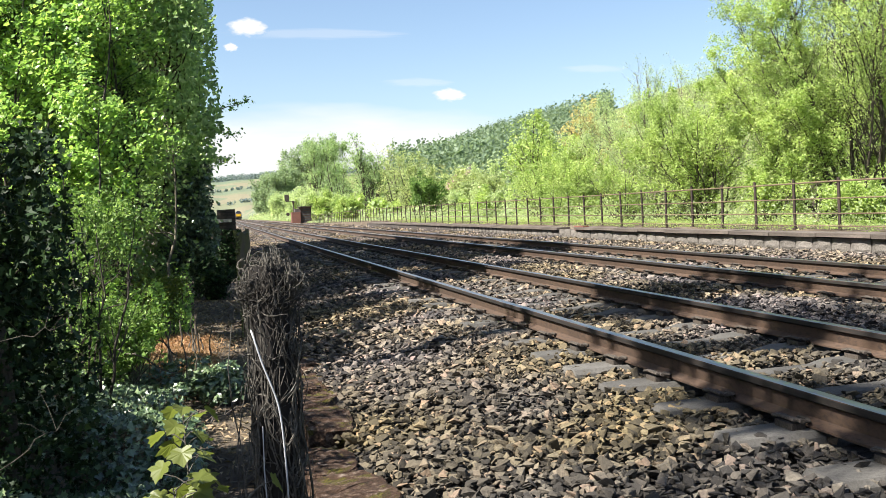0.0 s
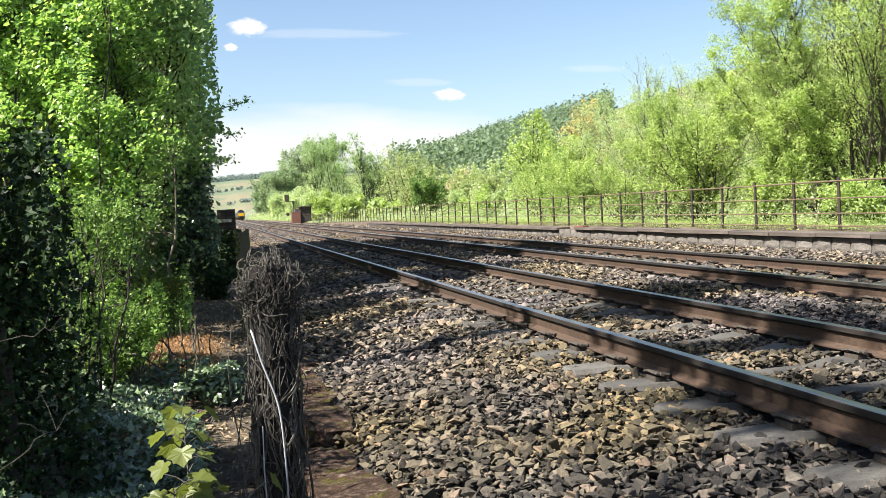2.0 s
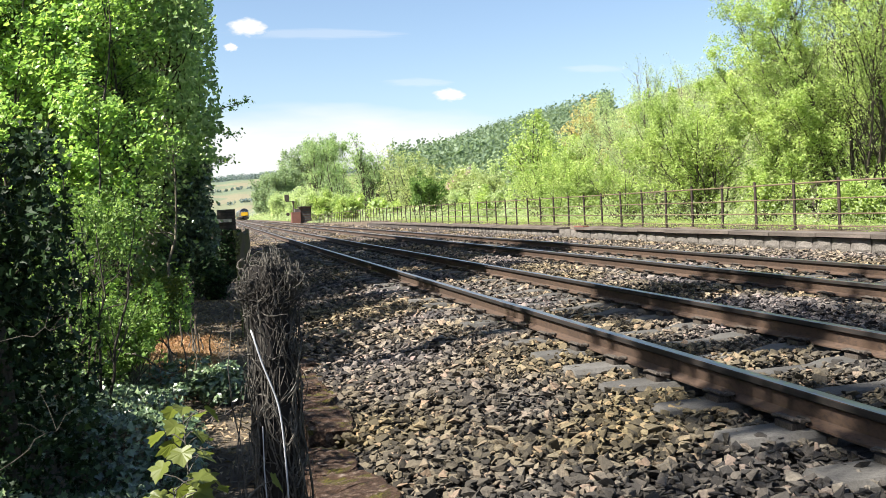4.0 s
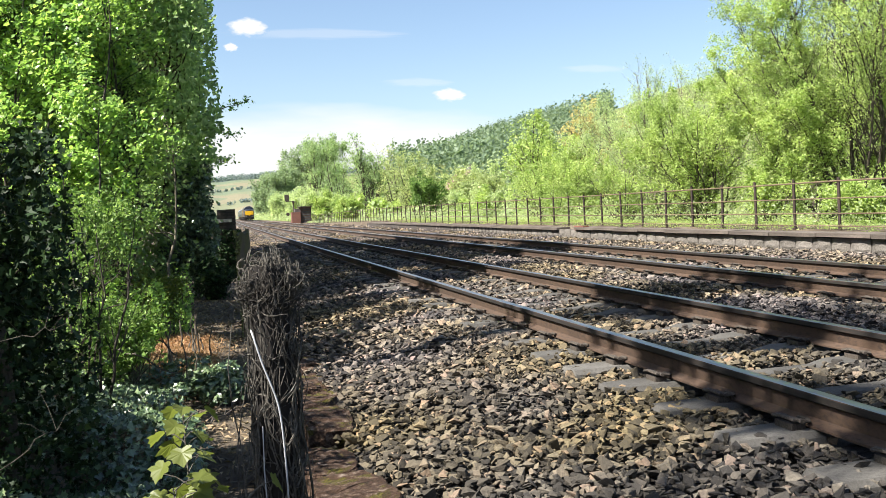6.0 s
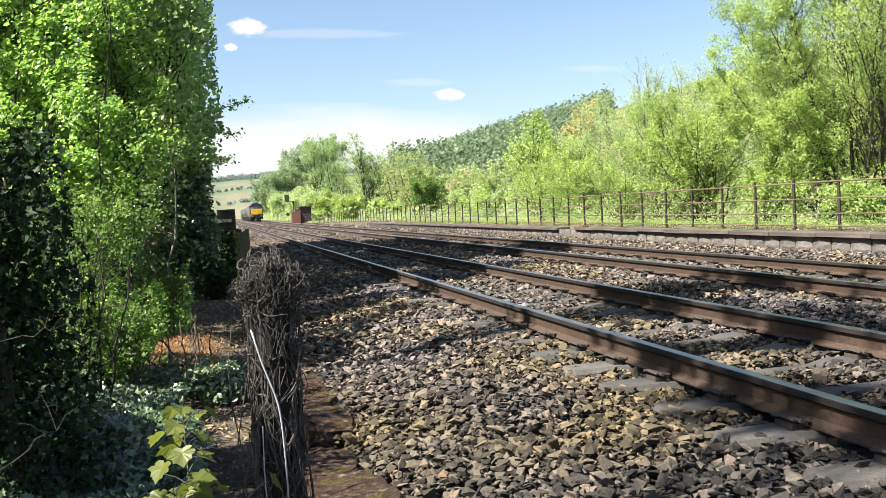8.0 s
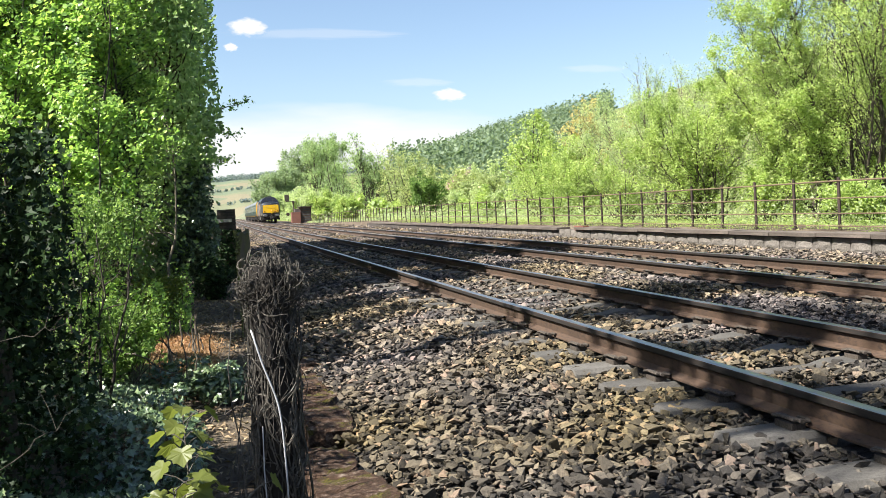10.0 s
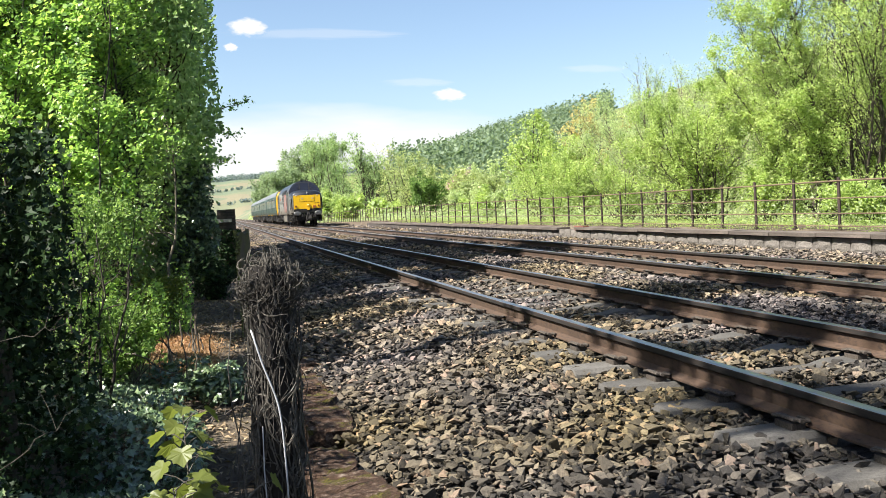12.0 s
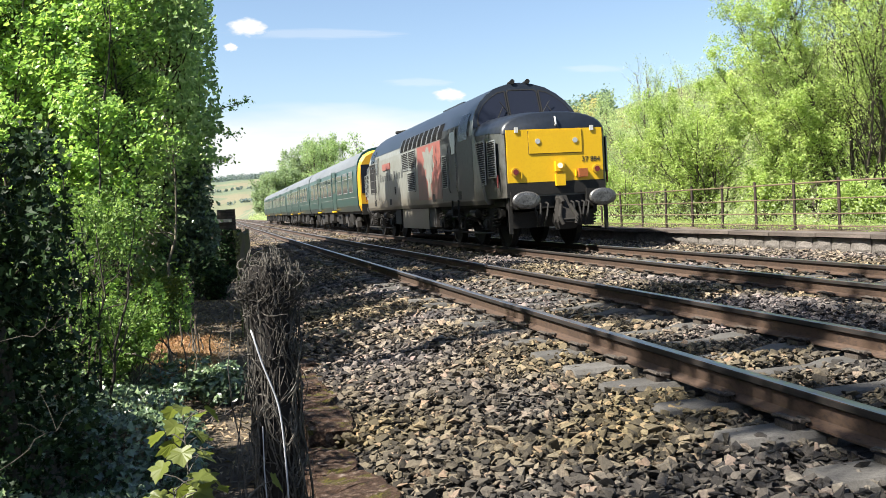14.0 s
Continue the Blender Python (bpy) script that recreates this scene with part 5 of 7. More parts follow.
def grow_tree(name, base, tips, label, mat, leaf, seed, radius=0.08, branches=12, twigs=8, per_twig=6, t0=0.25, ratio=(0.42, 0.4), angle=(45, 45), lift=(0.1, 0.12, 0.1),
              bark=None, width=0.55, droop=0.0, up=0.6, cuts=(), category="tree", loose=0.6, tip_leaves=0.25, sun=0.5, wobble=0.18, foot=0.15, group="", rounded=False):
    """A tree from its stems: each stem bears branches, each branch twigs, and the twigs bear the leaves."""
    gen = np.random.default_rng(seed)
    thing = tagged(tags(new(name), label, category), group=group)
    bz = float(ground_height(*base)) - 0.08
    tips = np.array(tips, float)
    A = np.tile(np.array([base[0], base[1], bz]), (len(tips), 1)) + np.concatenate([gen.normal(0, foot, (len(tips), 2)) * (len(tips) > 1), np.zeros((len(tips), 1))], 1)
    L = np.linalg.norm(tips, axis=1)
    D = unit(tips)
    D[:, 2] -= lift[0] * 0.6
    S = lines(A, D, L, 9, gen, wobble * 0.8, lift[0])
    SR = np.linspace(1, 0.16, 9)[None] * radius * (L / L.max())[:, None] ** 0.7
    for k in range(len(S)):
        tubes("trunk", S[k:k + 1], SR[k:k + 1], bark or BARK, thing, 7)
    A1, D1, L1, R1 = side_shoots(S, SR, branches, t0, angle[0], ratio[0], gen, 0.2)
    B = lines(A1, D1, L1, 6, gen, wobble, lift[1])
    keep = np.ones(len(B), bool)
    for f in cuts:
        keep &= ~f(B[:, -1, 0], B[:, -1, 1], B[:, -1, 2])
    B, R1 = B[keep], R1[keep]
    BR = R1[:, None] * np.linspace(1, 0.25, 6)[None]
    A2, D2, L2, R2 = side_shoots(B, BR, twigs, 0.2, angle[1], ratio[1], gen, 0.12)
    W = lines(A2, D2, L2, 4, gen, wobble, lift[2])
    keep = W[:, -1, 2] > ground_height(W[:, -1, 0], W[:, -1, 1]) + 0.05
    for f in cuts:
        keep &= ~f(W[:, -1, 0], W[:, -1, 1], W[:, -1, 2])
    W, R2 = W[keep], R2[keep]
    if base[1] < 30:
        tubes("branchwork", B, BR, bark or BARK, thing, 4, "stuff")
    else:
        tubes("branchwork", B[:, [0, 2, 5]], BR[:, [0, 2, 5]], bark or BARK, thing, 3, "stuff")
    some = slice(None, None, 1 if base[1] < 30 else 3)
    tubes("twigwork", W[some, ::3] if base[1] > 30 else W[some][:, [0, 2, 3]], np.maximum(R2, leaf * 0.02)[some, None] * (np.array([[0.9, 0.3]]) if base[1] > 30 else np.array([[0.9, 0.5, 0.3]])), bark or BARK, thing, 3, "stuff")
    row = np.repeat(np.arange(len(W)), per_twig)
    if not len(row):
        return thing
    t = tip_leaves + (1 - tip_leaves) * gen.random(len(row))
    i = np.minimum((t * 3).astype(int), 2)
    f = (t * 3 - i)[:, None]
    P = W[row, i] * (1 - f) + W[row, i + 1] * f + gen.normal(size=(len(row), 3)) * leaf * loose
    ok = P[:, 2] > ground_height(P[:, 0], P[:, 1]) + 0.02
    for f in cuts:
        ok &= ~f(P[:, 0], P[:, 1], P[:, 2])
    P = P[ok]
    out = np.tile(np.array([-0.6, -0.3, 0.5]) * sun, (len(P), 1))
    leaves("crown", P, leaf, mat, thing, out, width=width, droop=droop, up=up, rounded=rounded)
    return thing


def fan(count, reach, height, seed, bias=(0, 0), spread=1.0):
    """Tips of stems that fan out from one stool."""
    rnd = random.Random(seed)
    out = []
    for k in range(count):
        a = 2 * math.pi * (k + rnd.uniform(-0.3, 0.3)) / count
        r = reach * rnd.uniform(0.35, 1.0) * spread
        out.append((math.cos(a) * r + bias[0], math.sin(a) * r + bias[1], height * rnd.uniform(0.72, 1.0) * (1 - 0.25 * r / max(reach, 0.01))))
    return out


def beyond(limit, rough=1.0):
    """True past a sideways limit, set to fit the crowns' outline in the view."""
    return lambda x, y, z: x > limit + rough * (0.13 * np.sin(3.1 * z + 1.7 * y) + 0.09 * np.sin(8.3 * z - 2.3 * y) - 0.1 - 0.16 * (np.asarray(z) < 0.25))


PALEBARK = mottled("pale_bark", (0.11, 0.095, 0.07), (0.17, 0.15, 0.11), (0.07, 0.06, 0.045), 4, 30, 0.95, relief=0.9, depth=0.02, stretch=(1, 1, 0.3))
DARKBARK = mottled("dark_bark", (0.03, 0.025, 0.02), (0.065, 0.055, 0.042), (0.02, 0.017, 0.014), 4, 30, 0.95, relief=0.9, depth=0.02, stretch=(1, 1, 0.3))
LEAF_GROUND_IVY = leaf_material("leaf_ground_ivy", [(0, (0.025, 0.05, 0.026)), (0.6, (0.085, 0.13, 0.066)), (1, (0.19, 0.25, 0.14))], 0.12, 0.3, 0.7)
# left of the path: tall ivy-clad tree and the bright shrubs before it
off_path = beyond(-0.35)


def sun_gap(x, y, z):
    """A gap in the leaves that lets the sun reach the dry grass on the path."""
    h = -0.35 + (-0.45 - x) * 1.19
    return (np.abs(y - 10.0) < 0.8) & (np.abs(z - h) < 0.6)


def seedling_gap(x, y, z):
    """A gap in the bush that lets the sun reach the seedlings."""
    return (np.abs(y - (3.7 + 0.305 * (x + 0.19))) < 0.32) & (np.abs(z + 0.05 + (x + 0.19) * 1.245) < 0.45)


def clearing(x, y, z):
    """Openings in the crown through which the sun reaches the ballast."""
    p, q = x + 0.803 * z + 0.12 * np.sin(5 * y + 3 * z), y + 0.245 * z + 0.12 * np.sin(6 * x + 4 * z)
    gap = (p > 0.1) & (p < 1.6) & (q > 3.2) & (q < 4.7)
    gap |= (p > 3.2) & (p < 4.4) & (q > 4.5) & (q < 5.7)
    gap |= (p > 0.1) & (p < 2.7) & (q > 6.5) & (q < 8.0)
    gap |= (p > 4.9) & (p < 7.2) & (q > 6.9) & (q < 8.8) & (np.sin(6 * p) + np.sin(7 * q + 2 * p) > -0.4)
    return gap | ((p > 2.0) & (p < 2.6) & (q > 2.7) & (q < 3.2))


def post_gap(x, y, z):
    """A gap in the bush through which the sun strikes the ivy-bound post."""
    p, q = x + 0.803 * z + 0.1 * np.sin(9 * y + 5 * z), y + 0.245 * z
    return (p > 0.25) & (p < 0.95) & (np.abs(q - 3.1) < 0.45)


def loose_crown(x, y, z):
    """Open places between the boughs."""
    return np.sin(4.1 * x + 2.3 * z) + np.sin(3.7 * y - 2.9 * z) + np.sin(3.3 * z + 1.9 * x + 1) > 1.25


def path_gap(x, y, z):
    """Openings in the bushes that let dappled sun on to the earth path."""
    p, q = x + 0.803 * z + 0.1 * np.sin(7 * y + 4 * z), y + 0.245 * z + 0.15 * np.sin(5 * x + 3 * z)
    gap = (p > -0.8) & (p < -0.15) & (q > 4.5) & (q < 8.3) & (np.sin(4.3 * q) > -0.55)
    return gap | ((p > -1.55) & (p < -0.85) & (q > 7.0) & (q < 8.1))


tree("ivy_tree", (-1.15, 18.7), 13.5, 1.35, LEAF_CLIMB, "tall tree trunk thickly clad in green ivy", 56000, 0.12, 21, 0.16, 0.0, 2.9, 320, 0.4, shell=0.7, limb_share=0.25, twigs=False, cuts=(beyond(0.2, 0.3), sun_gap))
tree("ivy_tree", (-3.8, 23), 14.5, 1.9, LEAF_CLIMB, "ivy-covered tree beside the path", 12000, 0.3, 25, 0.3, 0.0, 1.6, 130, 0.42, shell=0.6)
tree("ivy_tree", (-2.2, 33), 9.5, 1.5, LEAF_CLIMB, "ivy-covered tree farther along the path", 9000, 0.34, 17, 0.3, 0.0, 2.0, 120, 0.45, shell=0.6)
tree("ivy_tree", (-2.6, 27.5), 12.4, 1.7, LEAF_CLIMB, "ivy-covered tree farther along the path", 11000, 0.34, 20, 0.3, 0.0, 2.0, 120, 0.45, shell=0.6)
tree("sycamore", (-3.6, 17.2), 4.2, 1.3, LEAF_MID, "low sycamore bush on the bank", 6000, 0.15, 19, 0.12, 0.1, 1.0, 80, 0.36, stems=1, shell=0.3)
BANKSIDE = dict(bark=DARKBARK, width=0.84, sun=1.3, up=0.9, rounded=True)
grow_tree("sycamore", (-3.5, 13.8), fan(8, 1.6, 9.0, 1), "tall sycamore with green leaves on the bank", LEAF_BRIGHT, 0.13, 29, 0.12, 22, 10, 12, 0.1, (0.3, 0.4), cuts=(off_path,), tip_leaves=0.2, **BANKSIDE)
grow_tree("hazel", (-1.75, 8.9), fan(8, 0.75, 4.6, 2, (0.15, 0)), "tall hazel in bright new leaf beside the path", LEAF_BRIGHT, 0.05, 26, 0.024, 26, 8, 10, 0.15, (0.22, 0.42), (60, 50), cuts=(off_path, sun_gap, path_gap, loose_crown), tip_leaves=0.15, loose=0.8, **BANKSIDE)
grow_tree("hazel", (-1.0, 8.1), fan(5, 0.42, 3.1, 17, (0.05, 0)), "young hazel in bright new leaf beside the path", LEAF_BRIGHT, 0.046, 47, 0.018, 22, 8, 9, 0.3, (0.24, 0.42), (60, 50), cuts=(off_path, sun_gap, path_gap, loose_crown), tip_leaves=0.15, loose=0.8, **BANKSIDE)
grow_tree("hazel", (-2.4, 10.6), fan(8, 0.8, 5.4, 7, (0.1, 0)), "leafy hazel in bright new leaf on the bank", LEAF_BRIGHT, 0.056, 46, 0.028, 26, 8, 10, 0.15, (0.22, 0.42), (60, 50), cuts=(off_path, sun_gap, loose_crown), tip_leaves=0.15, loose=0.8, **BANKSIDE)
grow_tree("hawthorn", (-1.3, 11.6), fan(6, 0.6, 5.8, 3), "hawthorn with fresh green leaves beside the path", LEAF_BRIGHT, 0.054, 23, 0.028, 28, 9, 9, 0.15, (0.2, 0.42), (60, 50), cuts=(off_path, sun_gap), tip_leaves=0.1, loose=0.8, **BANKSIDE)
grow_tree("elder", (-0.78, 12.4), [(0.06, 0.2, 2.9)], "slim elder with a pale stem beside the path", LEAF_BRIGHT, 0.05, 28, 0.03, 40, 8, 9, 0.4, (0.24, 0.42), (62, 50), cuts=(off_path, sun_gap), bark=PALEBARK, loose=0.8, wobble=0.25, foot=0.03)
grow_tree("hawthorn", (-1.0, 6.9), fan(9, 0.55, 1.9, 4), "fine-leaved hawthorn bush in green leaf beside the path", LEAF_MID, 0.034, 41, 0.014, 14, 9, 10, 0.06, (0.36, 0.42), (55, 50), bark=DARKBARK, loose=1.0, sun=1.1, category="bush", cuts=(beyond(-0.42), path_gap))
grow_tree("bramble", (-0.95, 8.3), fan(8, 0.5, 0.95, 5), "low bramble in green leaf beside the path", LEAF_BRIGHT, 0.05, 42, 0.01, 10, 6, 6, 0.1, (0.45, 0.45), bark=TWIG, loose=0.8, category="bush", cuts=(beyond(-0.42),))
grow_tree("bramble", (-0.86, 7.75), fan(10, 0.42, 0.85, 25), "low bramble in green leaf over the ivy", LEAF_MID, 0.042, 48, 0.008, 10, 7, 8, 0.05, (0.45, 0.45), bark=TWIG, loose=0.8, category="bush", cuts=(beyond(-0.45),))
grow_tree("bramble", (-0.75, 11.4), fan(8, 0.34, 1.0, 6), "low bush with green and coppery leaves beside the path", LEAF_SEEDLING, 0.06, 44, 0.01, 10, 6, 6, 0.1, (0.4, 0.45), bark=TWIG, loose=0.8, category="bush", cuts=(beyond(-0.3),))
# near-black leaf mass, added so that gaps between the trees read as shade
tree("ivy_shrub", (-2.1, 14.0), 5.4, 1.3, LEAF_IVY_SHADED, "near-black leaf mass added as shade behind the trees", 15000, 0.11, 37, 0.06, 0.0, 1.2, 70, 0.3, cuts=(beyond(-0.6),))
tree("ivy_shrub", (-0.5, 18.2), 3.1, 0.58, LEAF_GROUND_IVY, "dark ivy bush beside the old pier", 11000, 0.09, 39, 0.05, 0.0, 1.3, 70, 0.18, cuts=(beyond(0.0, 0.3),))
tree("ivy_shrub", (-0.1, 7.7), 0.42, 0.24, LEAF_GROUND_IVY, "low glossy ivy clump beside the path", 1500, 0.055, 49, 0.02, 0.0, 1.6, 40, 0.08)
tree("ivy_shrub", (-0.13, 17.2), 1.0, 0.3, LEAF_IVY_SHADED, "dark ivy bush in the shade of the trees", 2600, 0.08, 40, 0.03, 0.0, 1.6, 50, 0.12)
# second dark mass standing in for shade, farther left
tree("ivy_shrub", (-4.2, 18.0), 3.6, 1.8, LEAF_IVY_SHADED, "near-black leaf mass added as shade behind the trees", 10000, 0.13, 38, 0.06, 0.0, 1.2, 70, 0.35)
tree("ivy_shrub", (-1.45, 5.6), 1.9, 0.7, LEAF_IVY_SHADED, "dark ivy smothering a shrub beside the path", 12000, 0.05, 24, 0.05, 0.0, 1.0, 60, 0.14, cuts=(path_gap,))
# unseen growth off to the side, placed to throw the dappled shade on the line
tree("ash_tree", (-4.9, 1.0), 15, 2.3, LEAF_MID, "leafy ash tree on the bank", 22000, 0.2, 28, 0.09, 0.5, 1.8, 90, 0.4, stems=1, shell=0.2, limb_share=0.12, twigs=False, cuts=(clearing, post_gap))
tree("ash_tree", (-4.6, 5.8), 13.3, 1.5, LEAF_MID, "slim ash tree on the bank", 2600, 0.2, 15, 0.13, 0.66, 1.2, 60, 0.33, stems=1, shell=0.2, limb_share=0.2, cuts=(clearing,))
# two unseen bushes added to keep sun off the near ivy and post
tree("shade_bush", (-3.2, 4.9), 3.6, 0.9, LEAF_MID, "unseen leafy bush shading the near ivy", 6500, 0.1, 14, 0.05, 0.1, 1.1, 60, 0.25, stems=2, cuts=(path_gap,))
tree("shade_bush", (-2.1, 2.5), 3.9, 0.8, LEAF_MID, "unseen leafy bush shading the old post", 13000, 0.1, 36, 0.06, 0.2, 1.0, 60, 0.22, stems=2, cuts=(beyond(-1.0), seedling_gap, post_gap, clearing, path_gap))


def build_spray():
    """A leafy branch that reaches out over the path from the ivy-clad tree."""
    branch = tags(new("leafy_branch"), "thin leafy branch reaching out beside the ivy-clad tree", "branch")
    rnd = random.Random(77)
    for a, b in (((-0.6, 19.2, 3.1), (0.72, 19.0, 3.42)), ((-0.6, 19.2, 3.0), (0.45, 19.0, 2.75)), ((-0.6, 19.2, 2.2), (0.3, 18.9, 2.2))):
        bm = bmesh.new()
        pts = limb_path(a, b, rnd, 0.04, 8)
        tube(bm, pts, [0.02 - 0.0022 * i for i in range(8)], 5)
        part("limb", bm, BARK, branch)
        P = np.array([np.array(pts[rnd.randrange(3, 8)]) + np.array([rnd.gauss(0, 0.09), rnd.gauss(0, 0.09), rnd.gauss(0.02, 0.05)]) for _ in range(170)])
        leaves("foliage", P, 0.075, LEAF_BRIGHT, branch)


build_spray()

# beyond the platform fence
TALL = dict(bark=BARK, lift=(0.16, 0.12, 0.1), width=0.5)
grow_tree("sallow", (17.6, 21.2), [(-3.9, 0.4, 4.6), (-3.5, -0.8, 5.6), (-3.0, 0.8, 6.8), (-2.3, -0.5, 7.9), (-1.5, 1.2, 9.0), (-0.7, -0.9, 9.4), (0.4, 0.6, 9.6), (1.4, -0.8, 9.0), (2.6, 0.9, 8.2), (3.4, -0.6, 6.6), (-3.9, -0.5, 3.0), (-3.0, -1.5, 4.0), (-1.2, -2.0, 6.2), (1.6, -1.9, 5.6), (-2.2, 1.6, 6.0)],
          "many-stemmed sallow in fresh lime-green leaf behind the fence", LEAF_LIME, 0.068, 31, 0.07, 26, 12, 26, 0.26, (0.34, 0.42), (42, 48), up=0.7, sun=0.9, tip_leaves=0.3, loose=0.9, **TALL)
grow_tree("sallow", (22.0, 25.0), fan(8, 4.0, 10.5, 5), "tall sallow in pale spring leaf", LEAF_LIME, 0.11, 35, 0.1, 22, 10, 18, 0.12, (0.36, 0.42), tip_leaves=0.2, loose=0.75, **TALL)
grow_tree("sallow", (15.6, 26.0), fan(11, 2.4, 5.2, 6, (-0.6, 0)), "bushy young sallow in lime-green leaf behind the fence", LEAF_LIME, 0.085, 27, 0.045, 15, 9, 20, 0.05, (0.4, 0.45), tip_leaves=0.15, loose=0.75, bark=BARK, width=0.5)
grow_tree("willow", (21.4, 38.5), fan(12, 4.2, 7.8, 8), "broad willow in soft grey-green spring leaf", LEAF_WILLOW, 0.098, 32, 0.14, 18, 11, 20, 0.12, (0.36, 0.4), (38, 40), (0.2, 0.18, 0.1), bark=PALEBARK, width=0.32, tip_leaves=0.0, loose=1.1)
grow_tree("willow", (18.9, 35.5), fan(12, 3.4, 6.4, 9), "rounded willow in soft grey-green spring leaf", LEAF_WILLOW, 0.1, 36, 0.1, 16, 10, 17, 0.06, (0.38, 0.42), (40, 40), (0.2, 0.15, 0.1), bark=PALEBARK, width=0.32, tip_leaves=0.0, loose=1.1)
grow_tree("willow", (26.0, 33.5), fan(8, 3.4, 9.6, 10), "tall willow in pale spring leaf", LEAF_WILLOW, 0.1, 37, 0.14, 18, 10, 20, 0.2, (0.34, 0.4), (38, 40), (0.2, 0.15, 0.1), bark=PALEBARK, width=0.35, tip_leaves=0.0, loose=1.0)
grow_tree("bare_tree", (25.0, 46.0), fan(5, 1.9, 11.4, 11), "thin twiggy tree with few new leaves", LEAF_WILLOW, 0.07, 30, 0.09, 18, 10, 2, 0.35, (0.3, 0.4), (38, 40), bark=PALEBARK, tip_leaves=0.3)
for k, (x, y, h, r, label) in enumerate(((14.3, 17.0, 1.3, 1.1, "low green shrub behind the fence"), (14.6, 21.0, 2.3, 1.2, "low green shrub behind the fence"), (19.8, 21.6, 3.6, 1.6, "green shrub beside the sallow"), (15.2, 31.0, 3.4, 1.8, "pale green shrub behind the fence"), (16.4, 41.5, 3.8, 2.1, "green shrub behind the fence"))):
    grow_tree("shrub", (x, y), fan(9, r, h, 20 + k), label, LEAF_LIME, 0.055 + 0.0009 * y, 140 + k, 0.025, 11, 7, 13, 0.05, (0.42, 0.45), tip_leaves=0.1, loose=0.8, bark=BARK, category="bush")
grow_tree("sycamore", (20.3, 52.5), fan(9, 3.0, 7.6, 12), "rounded sycamore in bright new leaf behind the fence", LEAF_LIME, 0.2, 33, 0.12, 16, 9, 9, 0.1, (0.4, 0.42), tip_leaves=0.1, loose=0.8)
grow_tree("sycamore", (19.6, 46.5), fan(8, 2.0, 4.6, 13), "bright green sycamore bush behind the fence", LEAF_LIME, 0.16, 43, 0.06, 14, 8, 10, 0.06, (0.42, 0.42), tip_leaves=0.1, loose=0.8)
grow_tree("copper_tree", (25.0, 56.5), fan(7, 2.2, 9.2, 14), "tree in coppery new leaf", LEAF_RUST, 0.19, 34, 0.12, 14, 8, 8, 0.25, (0.36, 0.4), tip_leaves=0.2, loose=0.7)
# the taller trees farther along: place, height, reach, stems, leaves to a twig, leaf, leaf colour
for k, (x, y, h, r, n, per, lf, mt, label) in enumerate((
        (16.6, 152, 16.0, 1.7, 4, 7, 0.3, LEAF_FARGREEN_HAZE, "slim tall green tree"), (20.1, 151, 15.0, 2.3, 4, 5, 0.28, LEAF_FARGREEN_HAZE, "slim tree in thin new leaf"),
        (17.4, 168, 18.0, 2.0, 4, 1, 0.2, LEAF_OLIVE, "tall tree with bare upper twigs"), (17.6, 106, 12.2, 2.5, 6, 6, 0.27, LEAF_FARGREEN_HAZE, "tall tree in new leaf"),
        (19.6, 112, 12.6, 2.4, 5, 2, 0.22, LEAF_OLIVE, "tall twiggy tree with few olive leaves"), (20.0, 97, 10.4, 2.3, 6, 5, 0.25, LEAF_OLIVE, "tree with thin olive crown"),
        (20.3, 90, 9.6, 2.0, 6, 6, 0.24, LEAF_OLIVE, "tree with olive-green crown"), (19.6, 83, 6.6, 1.7, 7, 10, 0.22, LEAF_MID, "dark ivy-grown tree behind the fence"),
        (14.8, 101, 4.2, 2.2, 9, 9, 0.24, LEAF_LIME, "pale green rounded bush"), (17.0, 92, 3.6, 1.8, 8, 9, 0.22, LEAF_LIME, "bright green bush behind the fence"),
        (22.5, 74, 6.6, 2.6, 7, 7, 0.22, LEAF_OLIVE, "yellowish tree in young leaf"), (24.5, 66, 7.0, 2.8, 7, 7, 0.21, LEAF_WILLOW, "pale spring tree in the valley"), (17.2, 58, 3.2, 2.0, 7, 9, 0.16, LEAF_LIME, "bright green bush behind the fence"),
        (20.0, 66, 4.2, 2.2, 7, 8, 0.18, LEAF_WILLOW, "pale green tree behind the fence"), (25.2, 92, 7.4, 2.6, 7, 8, 0.24, LEAF_OLIVE, "yellowish tree in young leaf"), (29.5, 96, 8.6, 3.0, 7, 8, 0.24, LEAF_WILLOW, "pale spring tree in the valley"), (16.0, 150, 7.5, 2.8, 7, 8, 0.34, LEAF_WILLOW, "pale green rounded tree"), (15.4, 131, 5.4, 2.2, 9, 9, 0.28, LEAF_LIME, "pale green rounded bush"), (17.2, 136, 6.0, 2.6, 9, 9, 0.28, LEAF_WILLOW, "pale green rounded tree"),
        (30.0, 62, 8.6, 3.2, 8, 8, 0.22, LEAF_WILLOW, "pale spring tree in the valley"), (23.5, 135, 12.5, 3.0, 6, 6, 0.32, LEAF_FARGREEN_HAZE, "tall tree in new leaf"))):
    grow_tree("tree", (x, y), fan(n, r, h * 0.87, 50 + k), label, mt, lf, 60 + k, 0.012 * h, 13, 7, per, 0.08 if per > 7 else 0.2, (0.34, 0.42), tip_leaves=0.1, loose=0.8, bark=BARK, category="tree")
